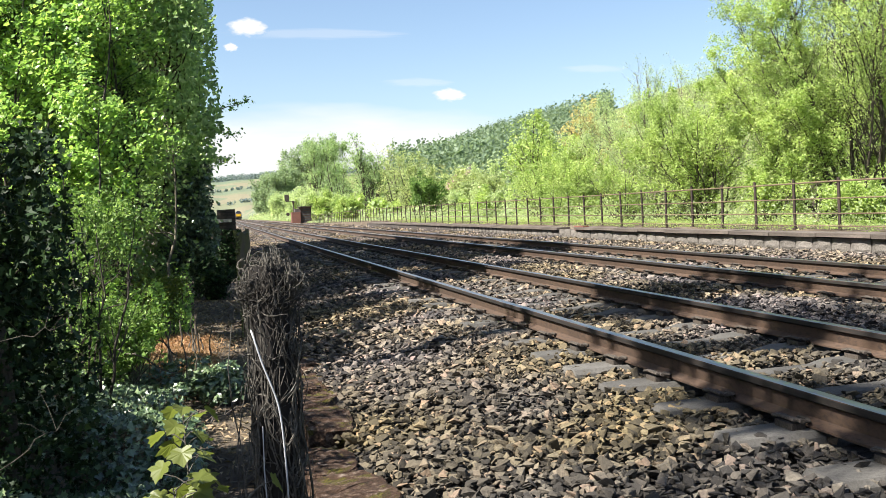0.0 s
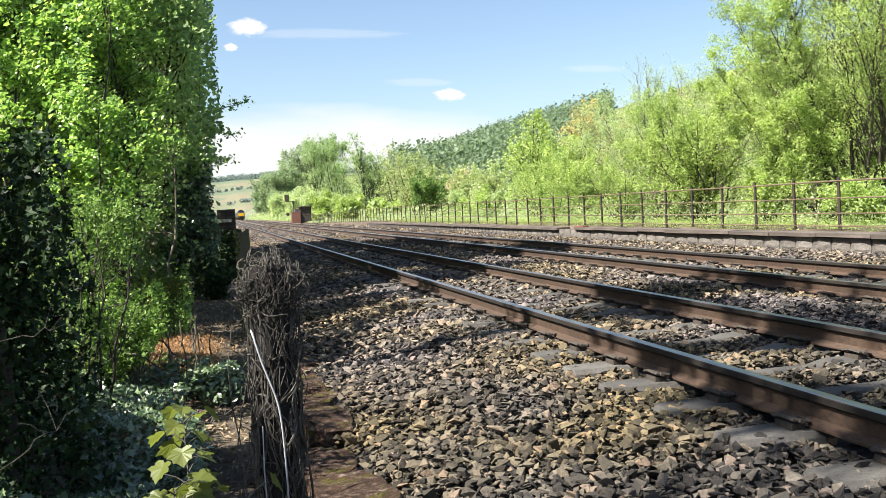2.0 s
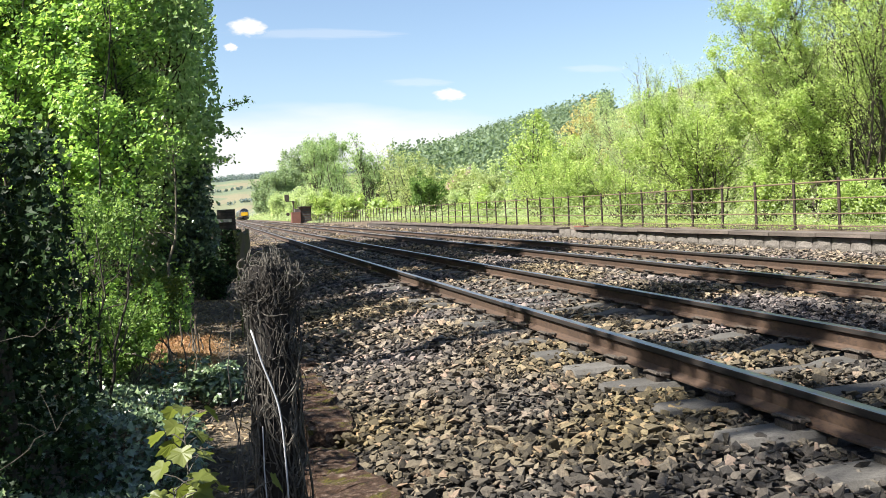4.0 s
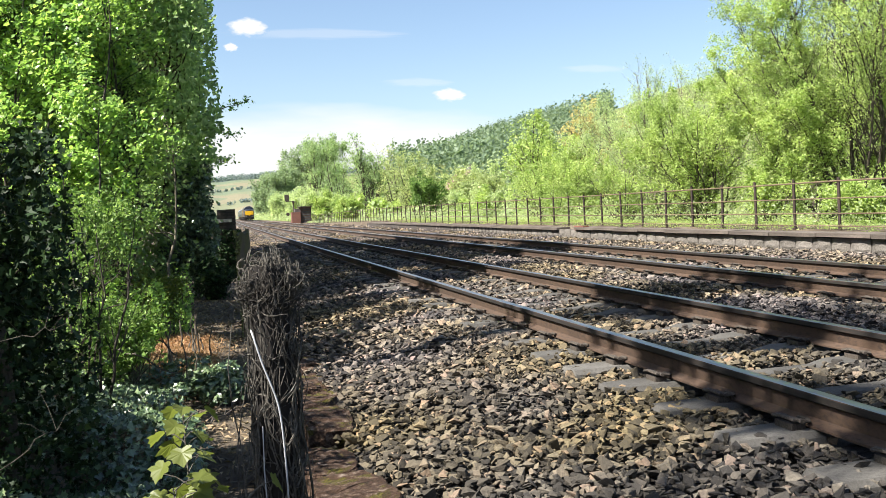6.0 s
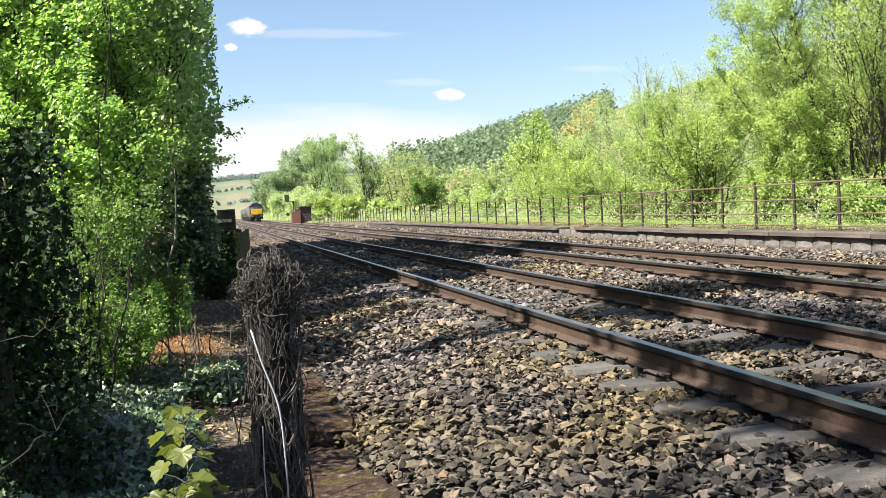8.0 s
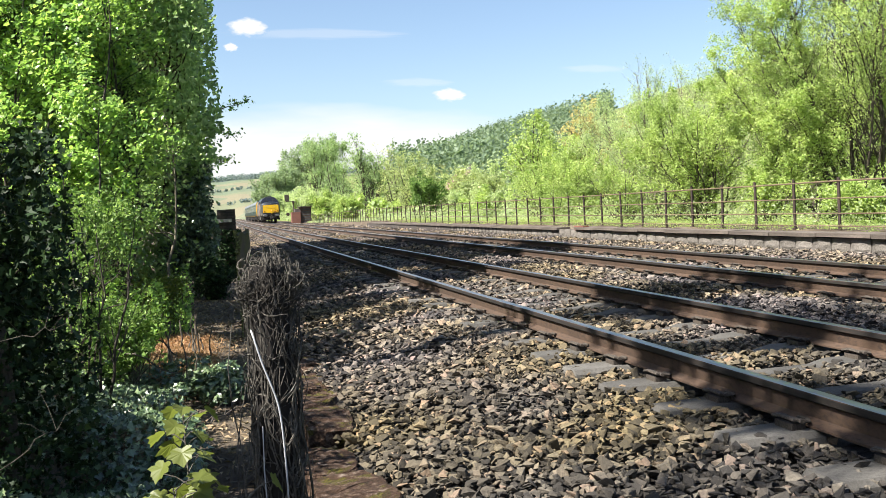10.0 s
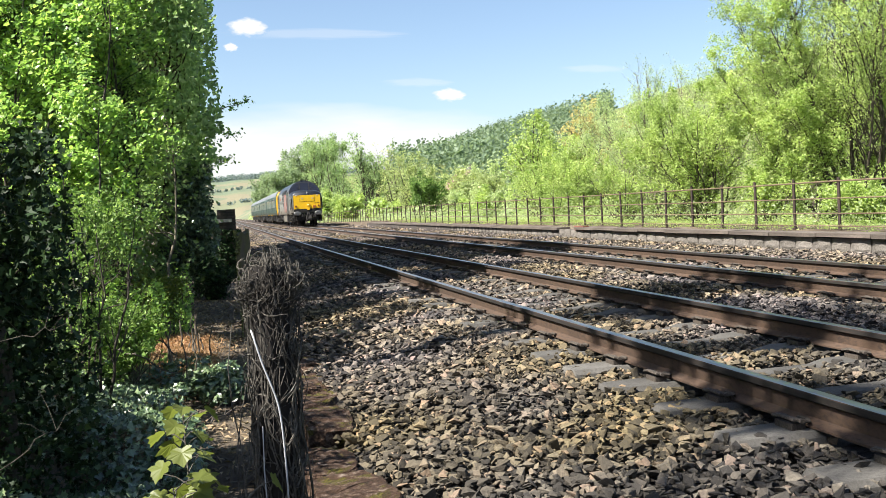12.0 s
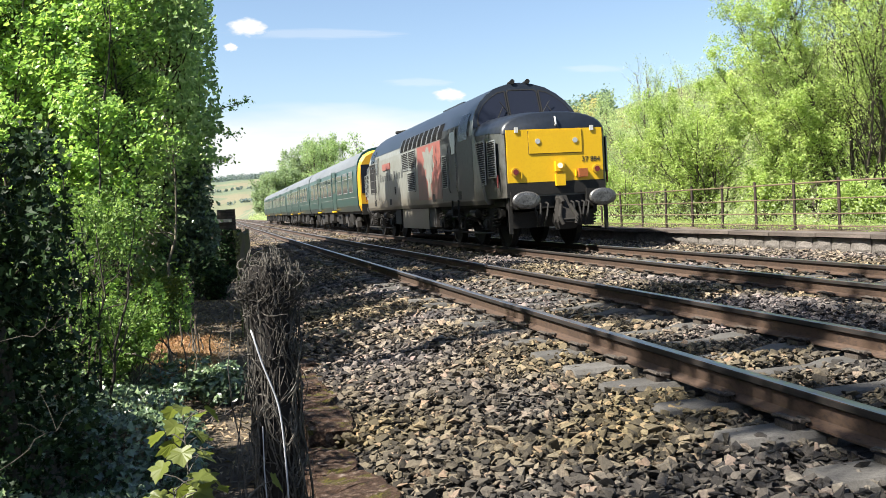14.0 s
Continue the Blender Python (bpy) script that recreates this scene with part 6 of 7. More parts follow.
for k, (x, y, h, r, mt, label) in enumerate((
        (17.0, 176, 6.5, 3.2, LEAF_WILLOW, "pale scrub on the bank"), (19.5, 205, 8.0, 4.0, LEAF_WILLOW, "pale scrub on the bank"), (17.5, 240, 7.5, 4.0, LEAF_WILLOW, "pale scrub on the bank"), (20.5, 285, 8.5, 5.0, LEAF_FAR_HAZE, "pale scrub on the bank"), (21.5, 292, 18.5, 7.0, LEAF_FAR_HAZE, "broad green tree on the bank"),
        (29, 310, 20, 8.0, LEAF_FAR_HAZE, "broad green tree on the bank"), (38, 325, 20, 8.5, LEAF_FARGREEN_HAZE, "broad green tree on the bank"), (21.5, 350, 16, 6.5, LEAF_FAR_HAZE, "pale tree on the bank"), (21, 420, 12, 6.5, LEAF_FAR_HAZE, "pale tree on the bank"), (27, 210, 9.5, 4.5, LEAF_FAR_HAZE, "green tree on the bank"), (31, 250, 12, 5.0, LEAF_FARGREEN_HAZE, "green tree on the bank"))):
    grow_tree("bank_tree", (x, y), fan(9, r, h, 90 + k), label, mt, 0.2 + 0.0013 * y, 100 + k, 0.012 * h, 15, 8, 14, 0.06, (0.4, 0.42), tip_leaves=0.0, loose=0.9, bark=BARK)


def build_wood():
    """The wooded ridge across the valley."""
    gen = np.random.default_rng(90)
    y = gen.uniform(150, 900, 16000)
    x = gen.uniform(60, 330, 16000)
    seen = (x > 0.2 * y) & (x < 0.475 * y)
    x, y = x[seen][:4600], y[seen][:4600]
    n = len(x)
    z = ground_height(x, y)
    h = gen.uniform(7, 13, n) * (0.6 + 0.4 * smooth(150, 450, y))
    k = 21
    P, out = [], []
    d = unit(gen.normal(size=(n, k, 3)))
    r = gen.uniform(0.6, 1.05, (n, k, 1))
    c = np.stack([x, y, z + h * 0.55], -1)
    taper = np.where(gen.random(n) < 0.55, 0.9, 0.0)[:, None, None]
    P = c[:, None] + d * r * np.stack([h * 0.36, h * 0.36, h * 0.5], -1)[:, None] * np.concatenate([np.repeat(1 - taper * np.clip(d[:, :, 2:] * 0.5 + 0.4, 0, 1), 2, 2), np.ones((n, k, 1)) * (1 + 0.25 * taper)], 2)
    V, F = leaf_arrays(P.reshape(-1, 3), 1.3, d.reshape(-1, 3), 0.8)
    ob = raw_mesh("wood", V, F, LEAF_WOOD_HAZE)
    tags(ob, "dense mixed woodland covering the far ridge", "woodland", "stuff")


# haze over the ridge is tinted into this bluish green
LEAF_WOOD_HAZE = leaf_material("leaf_wood_haze", [(0, (0.13, 0.185, 0.135)), (0.6, (0.16, 0.22, 0.15)), (1, (0.2, 0.26, 0.17))], 0.45)
build_wood()


def scatter(name, label, category, n, xr, yr, size, mat, seed, hmax=0.15, up=1.2, keep=None, width=0.62, lift=0.0):
    """Low leafy cover on the ground, as one mesh."""
    gen = np.random.default_rng(seed)
    x, y = gen.uniform(*xr, n), gen.uniform(*yr, n)
    patch = np.array([noise.noise(Vector((a * 1.3, b * 0.9, seed))) for a, b in zip(x, y)])
    ok = patch > -0.25
    if keep is not None:
        ok &= keep(x, y)
    x, y, patch = x[ok], y[ok], patch[ok]
    z = ground_height(x, y) + lift + gen.random(len(x)) ** 1.5 * hmax * (0.6 + patch)
    V, F = leaf_arrays(np.stack([x, y, z], -1), size, None, width, 0.0, up)
    return tags(raw_mesh(name, V, F, mat), label, category, "stuff")


def lobed_arrays(P, size, up):
    """Five-pointed ivy leaves at the points P, turned by chance and mostly to the sky."""
    n = len(P)
    nrm = RNG.normal(size=(n, 3)) * 0.7
    nrm[:, 2] += up
    nrm[:, 1] -= 0.35
    nrm = unit(nrm)
    d = unit(np.cross(nrm, RNG.normal(size=(n, 3))))
    side = np.cross(d, nrm)
    s = (size * RNG.uniform(0.55, 1.3, n))[:, None, None]
    shape = np.array([(0, 0.05), (0.24, -0.16), (0.3, 0.08), (0.62, 0.2), (0.3, 0.36), (0.22, 0.5), (0, 1.0), (-0.22, 0.5), (-0.3, 0.36), (-0.62, 0.2), (-0.3, 0.08), (-0.24, -0.16)])
    fold = 0.16 * np.abs(shape[:, 0])
    V = P[:, None] + (side[:, None] * shape[None, :, :1] + d[:, None] * (shape[None, :, 1:] - 0.35) + nrm[:, None] * fold[None, :, None]) * s
    m = np.concatenate([P[:, None] + d[:, None] * (0.22 - 0.35) * s, V], 1)
    k = np.arange(12)
    F = np.stack([np.zeros(12, int), k + 1, (k + 1) % 12 + 1], -1)
    return m.reshape(-1, 3), (F[None] + (np.arange(n) * 13)[:, None, None]).reshape(-1, 3)


def build_ground_ivy():
    gen = np.random.default_rng(61)
    n = 11000
    x, y = gen.uniform(-1.5, -0.12, n), 3.0 + 5.5 * gen.random(n) ** 1.15
    mound = np.array([noise.noise(Vector((a * 1.6, b * 1.1, 4.2))) for a, b in zip(x, y)])
    ok = (x < -0.25 - 0.12 * np.sin(y * 2)) & (mound > -0.35)
    x, y, mound = x[ok], y[ok], mound[ok]
    z = ground_height(x, y) + 0.05 + 0.16 * np.clip(mound + 0.35, 0, 1) + gen.random(len(x)) * 0.05
    V, F = lobed_arrays(np.stack([x, y, z], -1), 0.045, 0.9)
    tags(raw_mesh("ground_ivy", V, F, LEAF_GROUND_IVY), "glossy dark ivy carpeting the ground beside the path", "ivy", "stuff")
    # the ivy that hides the near stump
    n = 9500
    a, h = gen.uniform(0, 2 * np.pi, n), gen.random(n) * 1.95
    r = 0.34 + 0.1 * np.sin(3 * a + 2 * h) + 0.2 * gen.random(n) ** 2
    P = np.stack([-1.22 + r * np.cos(a), 4.75 + r * np.sin(a), -0.45 + h], -1)
    V, F = lobed_arrays(P, 0.04, 0.3)
    stump = tags(new("ivy_stump"), "dead trunk smothered in dark ivy beside the path", "tree stump")
    raw_mesh("ivy", V, F, LEAF_IVY_SHADED).parent = stump
    bm = bmesh.new()
    tube(bm, [(-1.28, 4.75, -0.6), (-1.26, 4.75, 0.4), (-1.31, 4.8, 1.2)], [0.26, 0.22, 0.16], 12)
    part("trunk", bm, DARKBARK, stump)


build_ground_ivy()
scatter("undergrowth", "bright green weeds and seedlings at the bank foot", "weeds", 9000, (-2.6, -0.5), (8.6, 15), 0.055, LEAF_MID, 62, 0.35, 0.8, lambda x, y: (np.abs(y - 10.2) > 1.3) | (x < -0.95))
scatter("undergrowth", "tall green weeds and brambles beside the path", "weeds", 3800, (-1.7, -0.42), (10.9, 13.6), 0.06, LEAF_BRIGHT, 67, 0.9, 0.6)
scatter("platform_weeds", "low bright green weeds on the old platform", "weeds", 34000, (11.2, 14.2), (9, 60), 0.055, LEAF_LIME, 63, 0.2, 0.4, width=0.3)
scatter("platform_weeds", "low green weeds on the far end of the platform", "weeds", 8000, (12.0, 14.6), (60, 150), 0.16, LEAF_WILLOW, 68, 0.3, 0.6)
scatter("brambles", "green brambles and nettles behind the fence", "weeds", 16000, (12.4, 19), (10, 36), 0.07, LEAF_WILLOW, 64, 1.1, 0.5)
scatter("brambles", "green brambles and nettles behind the fence", "weeds", 11000, (12.4, 19), (36, 75), 0.12, LEAF_WILLOW, 66, 1.3, 0.5)
scatter("bank_scrub", "pale green scrub on the cutting side", "scrub", 24000, (13.5, 40), (75, 420), 0.5, LEAF_WILLOW, 65, 2.6, 0.5)


def build_far_wood():
    """Blue-green trees on the skyline and along the hedges of the far fields."""
    gen = np.random.default_rng(93)
    x = np.concatenate([gen.uniform(-300, 500, 1500), gen.uniform(-300, 500, 120), gen.uniform(-300, 500, 80)])
    y = np.concatenate([gen.uniform(2650, 2900, 1500), 2050 + 40 * np.sin(x[1500:1620] / 60) + gen.normal(0, 8, 120), 1650 + x[1620:] * 0.2 + gen.normal(0, 8, 80)])
    z = ground_height(x, y)
    d = unit(gen.normal(size=(len(x), 14, 3)))
    h = np.where(np.arange(len(x)) < 1500, gen.uniform(12, 20, len(x)), gen.uniform(4, 8, len(x)))
    P = np.stack([x, y, z + h * 0.5], -1)[:, None] + d * (h * 0.5)[:, None, None]
    V, F = leaf_arrays(P.reshape(-1, 3), 5.0, d.reshape(-1, 3), 0.8)
    tags(raw_mesh("far_wood", V, F, LEAF_SKYLINE_HAZE), "far skyline trees with haze painted into their blue-green leaves", "woodland", "stuff")


# blue-grey leaf colour that carries the distance haze
LEAF_SKYLINE_HAZE = leaf_material("leaf_skyline_haze", [(0, (0.13, 0.17, 0.19)), (1, (0.17, 0.215, 0.225))], 0.4)
build_far_wood()


def build_house():
    """A stone house among the trees across the valley, mostly hidden."""
    x, y = 41.3, 140.0
    z0 = float(ground_height(x, y)) - 0.3
    house = tags(new("house"), "stone house with a brown tiled roof among the trees", "house")
    bm = bmesh.new()
    half = [(-3.6, 0), (3.6, 0), (3.6, 4.9), (0, 8.0), (-3.6, 4.9)]
    loft(bm, [[(x + a, y + d, z0 + b) for a, b in half] for d in (0, 9.0)])
    part("wall", bm, GRIT, house, "sandstone wall with a gable")
    for s in (-1, 1):
        bm = bmesh.new()
        loft(bm, [[(x + s * a, y + d, z0 + b) for a, b in ((0, 8.06), (4.0, 4.62), (4.0, 4.82), (0, 8.26))] for d in (-0.3, 9.3)])
        bmesh.ops.recalc_face_normals(bm, faces=bm.faces)
        part("roof", bm, ROOFTILE, house, "brown tiled roof slope")
    part("chimney", boxed(x - 0.45, x + 0.45, y + 0.6, y + 1.5, z0 + 7.2, z0 + 8.9, 0.04), GRIT, house)
    for wx, wz in ((-1.6, 2.9), (1.6, 2.9), (0, 5.6)):
        win = part("window", boxed(x + wx - 0.5, x + wx + 0.5, y - 0.04, y - 0.004, z0 + wz - 0.7, z0 + wz + 0.7, 0.01), HOUSEGLASS, house)
        part("sill", boxed(x + wx - 0.6, x + wx + 0.6, y - 0.12, y - 0.004, z0 + wz - 0.85, z0 + wz - 0.72, 0.01), GRIT, win)


ROOFTILE = mottled("brown_roof_tile", (0.12, 0.075, 0.055), (0.19, 0.12, 0.09), (0.09, 0.06, 0.045), 1.5, 12, 0.9)
HOUSEGLASS, _n, _l, _b = material("house_glass", 0.06, 0, 0.6)
_b.inputs["Base Color"].default_value = (0.02, 0.022, 0.026, 1)
build_house()
# ---- old fence posts, slabs and plants beside the path ----
def build_ivy_post():
    rnd = random.Random(12)
    x, y, z0, z1 = 0.15, 3.0, -0.56, 0.83
    thing = tags(new("ivy_post"), "old timber fence post wrapped in dead woody ivy stems", "fence post")
    bm = bmesh.new()
    rings = []
    for k in range(13):
        z = z0 + (z1 - z0) * k / 12
        w = 0.07 - 0.006 * k / 12
        rings.append([(x + math.cos(a) * w * (1.12 if i % 2 else 0.95) + rnd.uniform(-0.006, 0.006), y + math.sin(a) * w * (1.1 if i % 2 else 0.95) + rnd.uniform(-0.006, 0.006), z + (rnd.uniform(-0.03, 0.03) if k == 12 else 0))
                      for i, a in enumerate([2 * math.pi * j / 12 for j in range(12)])])
    loft(bm, rings)
    part("timber_post", bm, WOOD, thing, "dark weathered timber post")
    # stems climbing and winding round the post
    for k in range(120):
        bm = bmesh.new()
        a = rnd.uniform(0, 2 * math.pi)
        turn, f1, f2, p1, p2 = rnd.uniform(-2.8, 2.8), rnd.uniform(2, 5), rnd.uniform(5, 9), rnd.uniform(0, 6), rnd.uniform(0, 6)
        s0 = rnd.uniform(z0, z1 - 0.3) if k > 22 else z0
        s1 = min(z1 + 0.0, s0 + rnd.uniform(0.25, 1.3))
        r = rnd.choice((0.0012, 0.0016, 0.002, 0.0026, 0.0034, 0.0042)) if k > 12 else rnd.uniform(0.0045, 0.0065)
        lift = 0.025 if k % 7 == 0 else 0.0
        n = 26
        pts = []
        for i in range(n):
            f = i / (n - 1)
            rad = 0.076 + 0.012 * (k % 5) / 4 + 0.006 * math.sin(f * f2 * 2 + p1) + lift * math.sin(math.pi * f)
            b = a + turn * f + 0.5 * math.sin(f * f1 * 2 + p1) + 0.13 * math.sin(f * f2 * 3 + p2)
            pts.append((x + rad * math.cos(b), y + rad * math.sin(b), s0 + (s1 - s0) * f + 0.02 * math.sin(f * f1 * 4 + p2)))
        tube(bm, pts, [r * (1 - 0.5 * i / (n - 1)) for i in range(n)], 5)
        part("ivy_stem", bm, TWIG, thing)
    # the tangle on top
    for k in range(230):
        bm = bmesh.new()
        el, az = rnd.uniform(-0.5, 1.3), rnd.uniform(0, 2 * math.pi)
        rad = rnd.uniform(0.07, 0.1) if k % 4 else rnd.uniform(0.09, 0.125)
        turn, climb, wob = rnd.uniform(-1.1, 1.1), rnd.uniform(-0.9, 0.9), rnd.uniform(0, 6)
        pts = []
        for i in range(11):
            f = i / 10
            b, e = az + turn * f + 0.2 * math.sin(5 * f + wob), max(-0.9, min(1.45, el + climb * f + 0.22 * math.sin(7 * f + wob)))
            q = rad + 0.016 * math.sin(9 * f + wob)
            pts.append((x + q * math.cos(b) * math.cos(e), y + q * math.sin(b) * math.cos(e), z1 - 0.06 + q * 1.15 * math.sin(e)))
        tube(bm, pts, rnd.choice((0.0011, 0.0014, 0.0019, 0.0026)), 4)
        part("ivy_stem", bm, TWIG, thing)
    # loose stems on the path side
    for k in range(9):
        bm = bmesh.new()
        px, py = x - rnd.uniform(0.1, 0.17), y + rnd.uniform(-0.12, 0.12)
        h = rnd.uniform(0.4, 1.25)
        w = rnd.uniform(0, 6)
        pts = [(px + 0.025 * math.sin(i * 1.1 + w) + 0.05 * (i / 9), py + 0.025 * math.cos(i * 0.9 + w), z0 + h * i / 9) for i in range(10)]
        tube(bm, pts, [0.004 * (1 - 0.6 * i / 9) for i in range(10)], 5)
        part("ivy_stem", bm, TWIG, thing)
    for k in range(60):
        bm = bmesh.new()
        a = rnd.uniform(0, 2 * math.pi)
        s = rnd.uniform(z0 + 0.3, z1)
        p0 = Vector((x + 0.08 * math.cos(a), y + 0.08 * math.sin(a), s))
        d = Vector((math.cos(a + rnd.uniform(-0.7, 0.7)), math.sin(a + rnd.uniform(-0.7, 0.7)), rnd.uniform(-0.4, 0.9)))
        pts = [p0 + d * 0.013 * i + Vector((rnd.uniform(-1, 1), rnd.uniform(-1, 1), rnd.uniform(-1, 1))) * 0.004 for i in range(4)]
        tube(bm, pts, [0.0028, 0.0024, 0.0018, 0.001], 4)
        part("twig", bm, TWIG, thing)
    # cable
    bm = bmesh.new()
    pts = [(0.08, 2.905, 0.655), (0.086, 2.88, 0.635), (0.108, 2.87, 0.55), (0.146, 2.865, 0.43), (0.158, 2.865, 0.34), (0.163, 2.865, 0.2), (0.164, 2.868, 0.06), (0.165, 2.872, -0.02), (0.165, 2.9, -0.4)]
    fine = []
    for k in range(len(pts) - 1):
        a, b, c, d = (Vector(pts[min(max(k + o, 0), len(pts) - 1)]) for o in (-1, 0, 1, 2))
        for q in range(6):
            t = q / 6
            fine.append(0.5 * ((2 * b) + (c - a) * t + (2 * a - 5 * b + 4 * c - d) * t * t + (3 * b - a - 3 * c + d) * t ** 3))
    tube(bm, fine, 0.0031, 8)
    part("cable", bm, CABLE, thing, "pale grey plastic cable", True)
    bm = bmesh.new()
    tube(bm, [(0.098, 2.9, 0.34), (0.094, 2.885, 0.2), (0.097, 2.88, 0.02), (0.092, 2.885, -0.2), (0.094, 2.9, -0.5)], 0.0022, 6)
    part("wire", bm, CABLE, thing, "thin pale wire")


CABLE = mottled("cable_grey", (0.319, 0.327, 0.342), (0.395, 0.403, 0.418), (0.251, 0.251, 0.258), 8, 60, 0.5, 0, 0.03, 0.001)


def old_post(x, y, w, z1, label, seed, tilt=3.0, moss=0):
    rnd = random.Random(seed)
    z0 = float(ground_height(x, y)) - 0.05
    bm = bmesh.new()
    rings = []
    for k in range(17):
        z = (z1 - z0) * k / 16
        ring_pts = []
        for i in range(14):
            a = 2 * math.pi * i / 14
            square = 1 / max(abs(math.cos(a)), abs(math.sin(a))) ** 0.7
            dent = 1 + 0.16 * noise.noise(Vector((math.cos(a) * 1.5, math.sin(a) * 1.5, z * 2.2 + seed))) + 0.1 * noise.noise(Vector((math.cos(a) * 5, math.sin(a) * 5, z * 1.1 + seed)))
            ring_pts.append((math.cos(a) * w * 0.5 * square * dent * (1 - 0.1 * k / 16), math.sin(a) * w * 0.5 * square * dent * (1 - 0.1 * k / 16),
                             z + (0.09 * noise.noise(Vector((math.cos(a) * 2, math.sin(a) * 2, seed))) - 0.03 if k == 16 else 0)))
        rings.append(ring_pts)
    loft(bm, rings)
    ob = mesh_object("fence_post", bm, WOODGREY)
    ob.matrix_basis = pose(x, y, z0, tilt * rnd.uniform(-1, 1), tilt * rnd.uniform(-1, 1), rnd.uniform(0, 12))
    if moss:
        gen = np.random.default_rng(seed)
        h = gen.random(moss) * (z1 - z0)
        # moss on the sunward edge, paled to carry the sunlight there
        a = np.pi + gen.normal(0.35, 0.3, moss)
        P = np.stack([np.cos(a) * w * 0.54, np.sin(a) * w * 0.54, h], -1)
        keep = np.sin(h * 9 + a * 2) + np.sin(h * 23) * 0.6 > -0.5
        tuft = leaves("moss", P[keep], 0.028, LEAF_MOSS, ob, np.stack([np.cos(a), np.sin(a), 0 * a], -1)[keep], "pale green moss, standing also for the sunlit edge", width=0.9)
        tagged(tuft, kind="stuff")
    return tags(ob, label, "fence post")


def build_pier():
    x, y = 0.2, 22.0
    pier = tags(new("brick_pier"), "ruined brick gate pier half covered in ivy", "brick pier")
    z0 = float(ground_height(x, y)) - 0.1
    rnd = random.Random(3)
    for k in range(24):
        for j in range(2):
            for i in range(2):
                if k > 22 and i == 0 and j == 0:
                    continue
                bm = boxed(-0.105, 0.105, -0.105, 0.105, 0, 0.066, 0.006)
                ob = part("brick", bm, PIER, pier)
                ob.matrix_basis = pose(x - 0.11 + 0.22 * i + rnd.uniform(-0.006, 0.006), y - 0.11 + 0.22 * j, z0 + 0.077 * k, 0, 0, rnd.uniform(-2, 2))
    part("mortar_core", boxed(x - 0.2, x + 0.2, y - 0.2, y + 0.2, z0, z0 + 0.077 * 23.5), BACKING, pier)
    part("cap_stone", boxed(x - 0.25, x + 0.12, y - 0.3, y - 0.225, z0 + 1.53, z0 + 1.61, 0.012), PALESTONE, pier, "pale stone band")
    gen = np.random.default_rng(5)
    n = 3200
    a, h = gen.uniform(0, 2 * np.pi, n), gen.random(n) ** 1.6 * 1.35
    rad = 0.26 + gen.random(n) * 0.08
    P = np.stack([x + rad * np.cos(a), y + rad * np.sin(a), z0 + h], -1)
    leaves("ivy", P, 0.09, LEAF_IVY_SHADED, pier, np.stack([np.cos(a), np.sin(a), 0 * a], -1))


def build_slab(x, y, z, w, l, h, seed, rot):
    rnd = random.Random(seed)
    bm = bmesh.new()
    n = 9
    out = [(math.cos(2 * math.pi * k / n + 0.3) , math.sin(2 * math.pi * k / n + 0.3)) for k in range(n)]
    sh = [(max(-0.5, min(0.5, c * 0.68)) * w * rnd.uniform(0.88, 1.05), max(-0.5, min(0.5, s * 0.68)) * l * rnd.uniform(0.88, 1.05)) for c, s in out]
    loft(bm, [[(a * 0.97, b * 0.97, 0) for a, b in sh], [(a * 1.01, b * 1.01, h * 0.3) for a, b in sh], [(a, b, h * 0.75 + rnd.uniform(-0.01, 0.01)) for a, b in sh], [(a * 0.92, b * 0.92, h + rnd.uniform(-0.012, 0.008)) for a, b in sh]])
    bmesh.ops.triangulate(bm, faces=[f for f in bm.faces if len(f.verts) > 4])
    bmesh.ops.subdivide_edges(bm, edges=bm.edges, cuts=3)
    for v in bm.verts:
        n3 = noise.noise_vector(v.co * 9 + Vector((seed, 0, 0)))
        v.co += n3 * 0.026 + noise.noise_vector(v.co * 30) * 0.011
    ob = mesh_object("stone_slab", bm, MOSS)
    ob.matrix_basis = pose(x, y, z, rnd.uniform(-5, 5), rnd.uniform(-5, 5), rot)
    return tags(ob, "broken mossy brown stone slab at the ballast edge", "stone slab", group="slabs along the ballast edge")


def palmate(size, rnd):
    """A five-lobed leaf with a folded blade."""
    bm = bmesh.new()
    outline = [(0, 0.0), (0.2, -0.12), (0.46, -0.06), (0.6, 0.08), (0.5, 0.2), (0.68, 0.28), (0.82, 0.46), (0.66, 0.5), (0.52, 0.56), (0.46, 0.78), (0.32, 0.76), (0.2, 0.86), (0, 1.05)]
    pts = outline + [(-a, b) for a, b in reversed(outline[1:-1])]
    c = bm.verts.new((0, 0.25 * size, -0.03 * size))
    vs = [bm.verts.new((a * size * rnd.uniform(0.92, 1.08), b * size, (0.16 * abs(a) - 0.18 * b * b + rnd.uniform(-0.03, 0.03)) * size)) for a, b in pts]
    for k in range(len(vs)):
        bm.faces.new((c, vs[k], vs[(k + 1) % len(vs)]))
    return bm


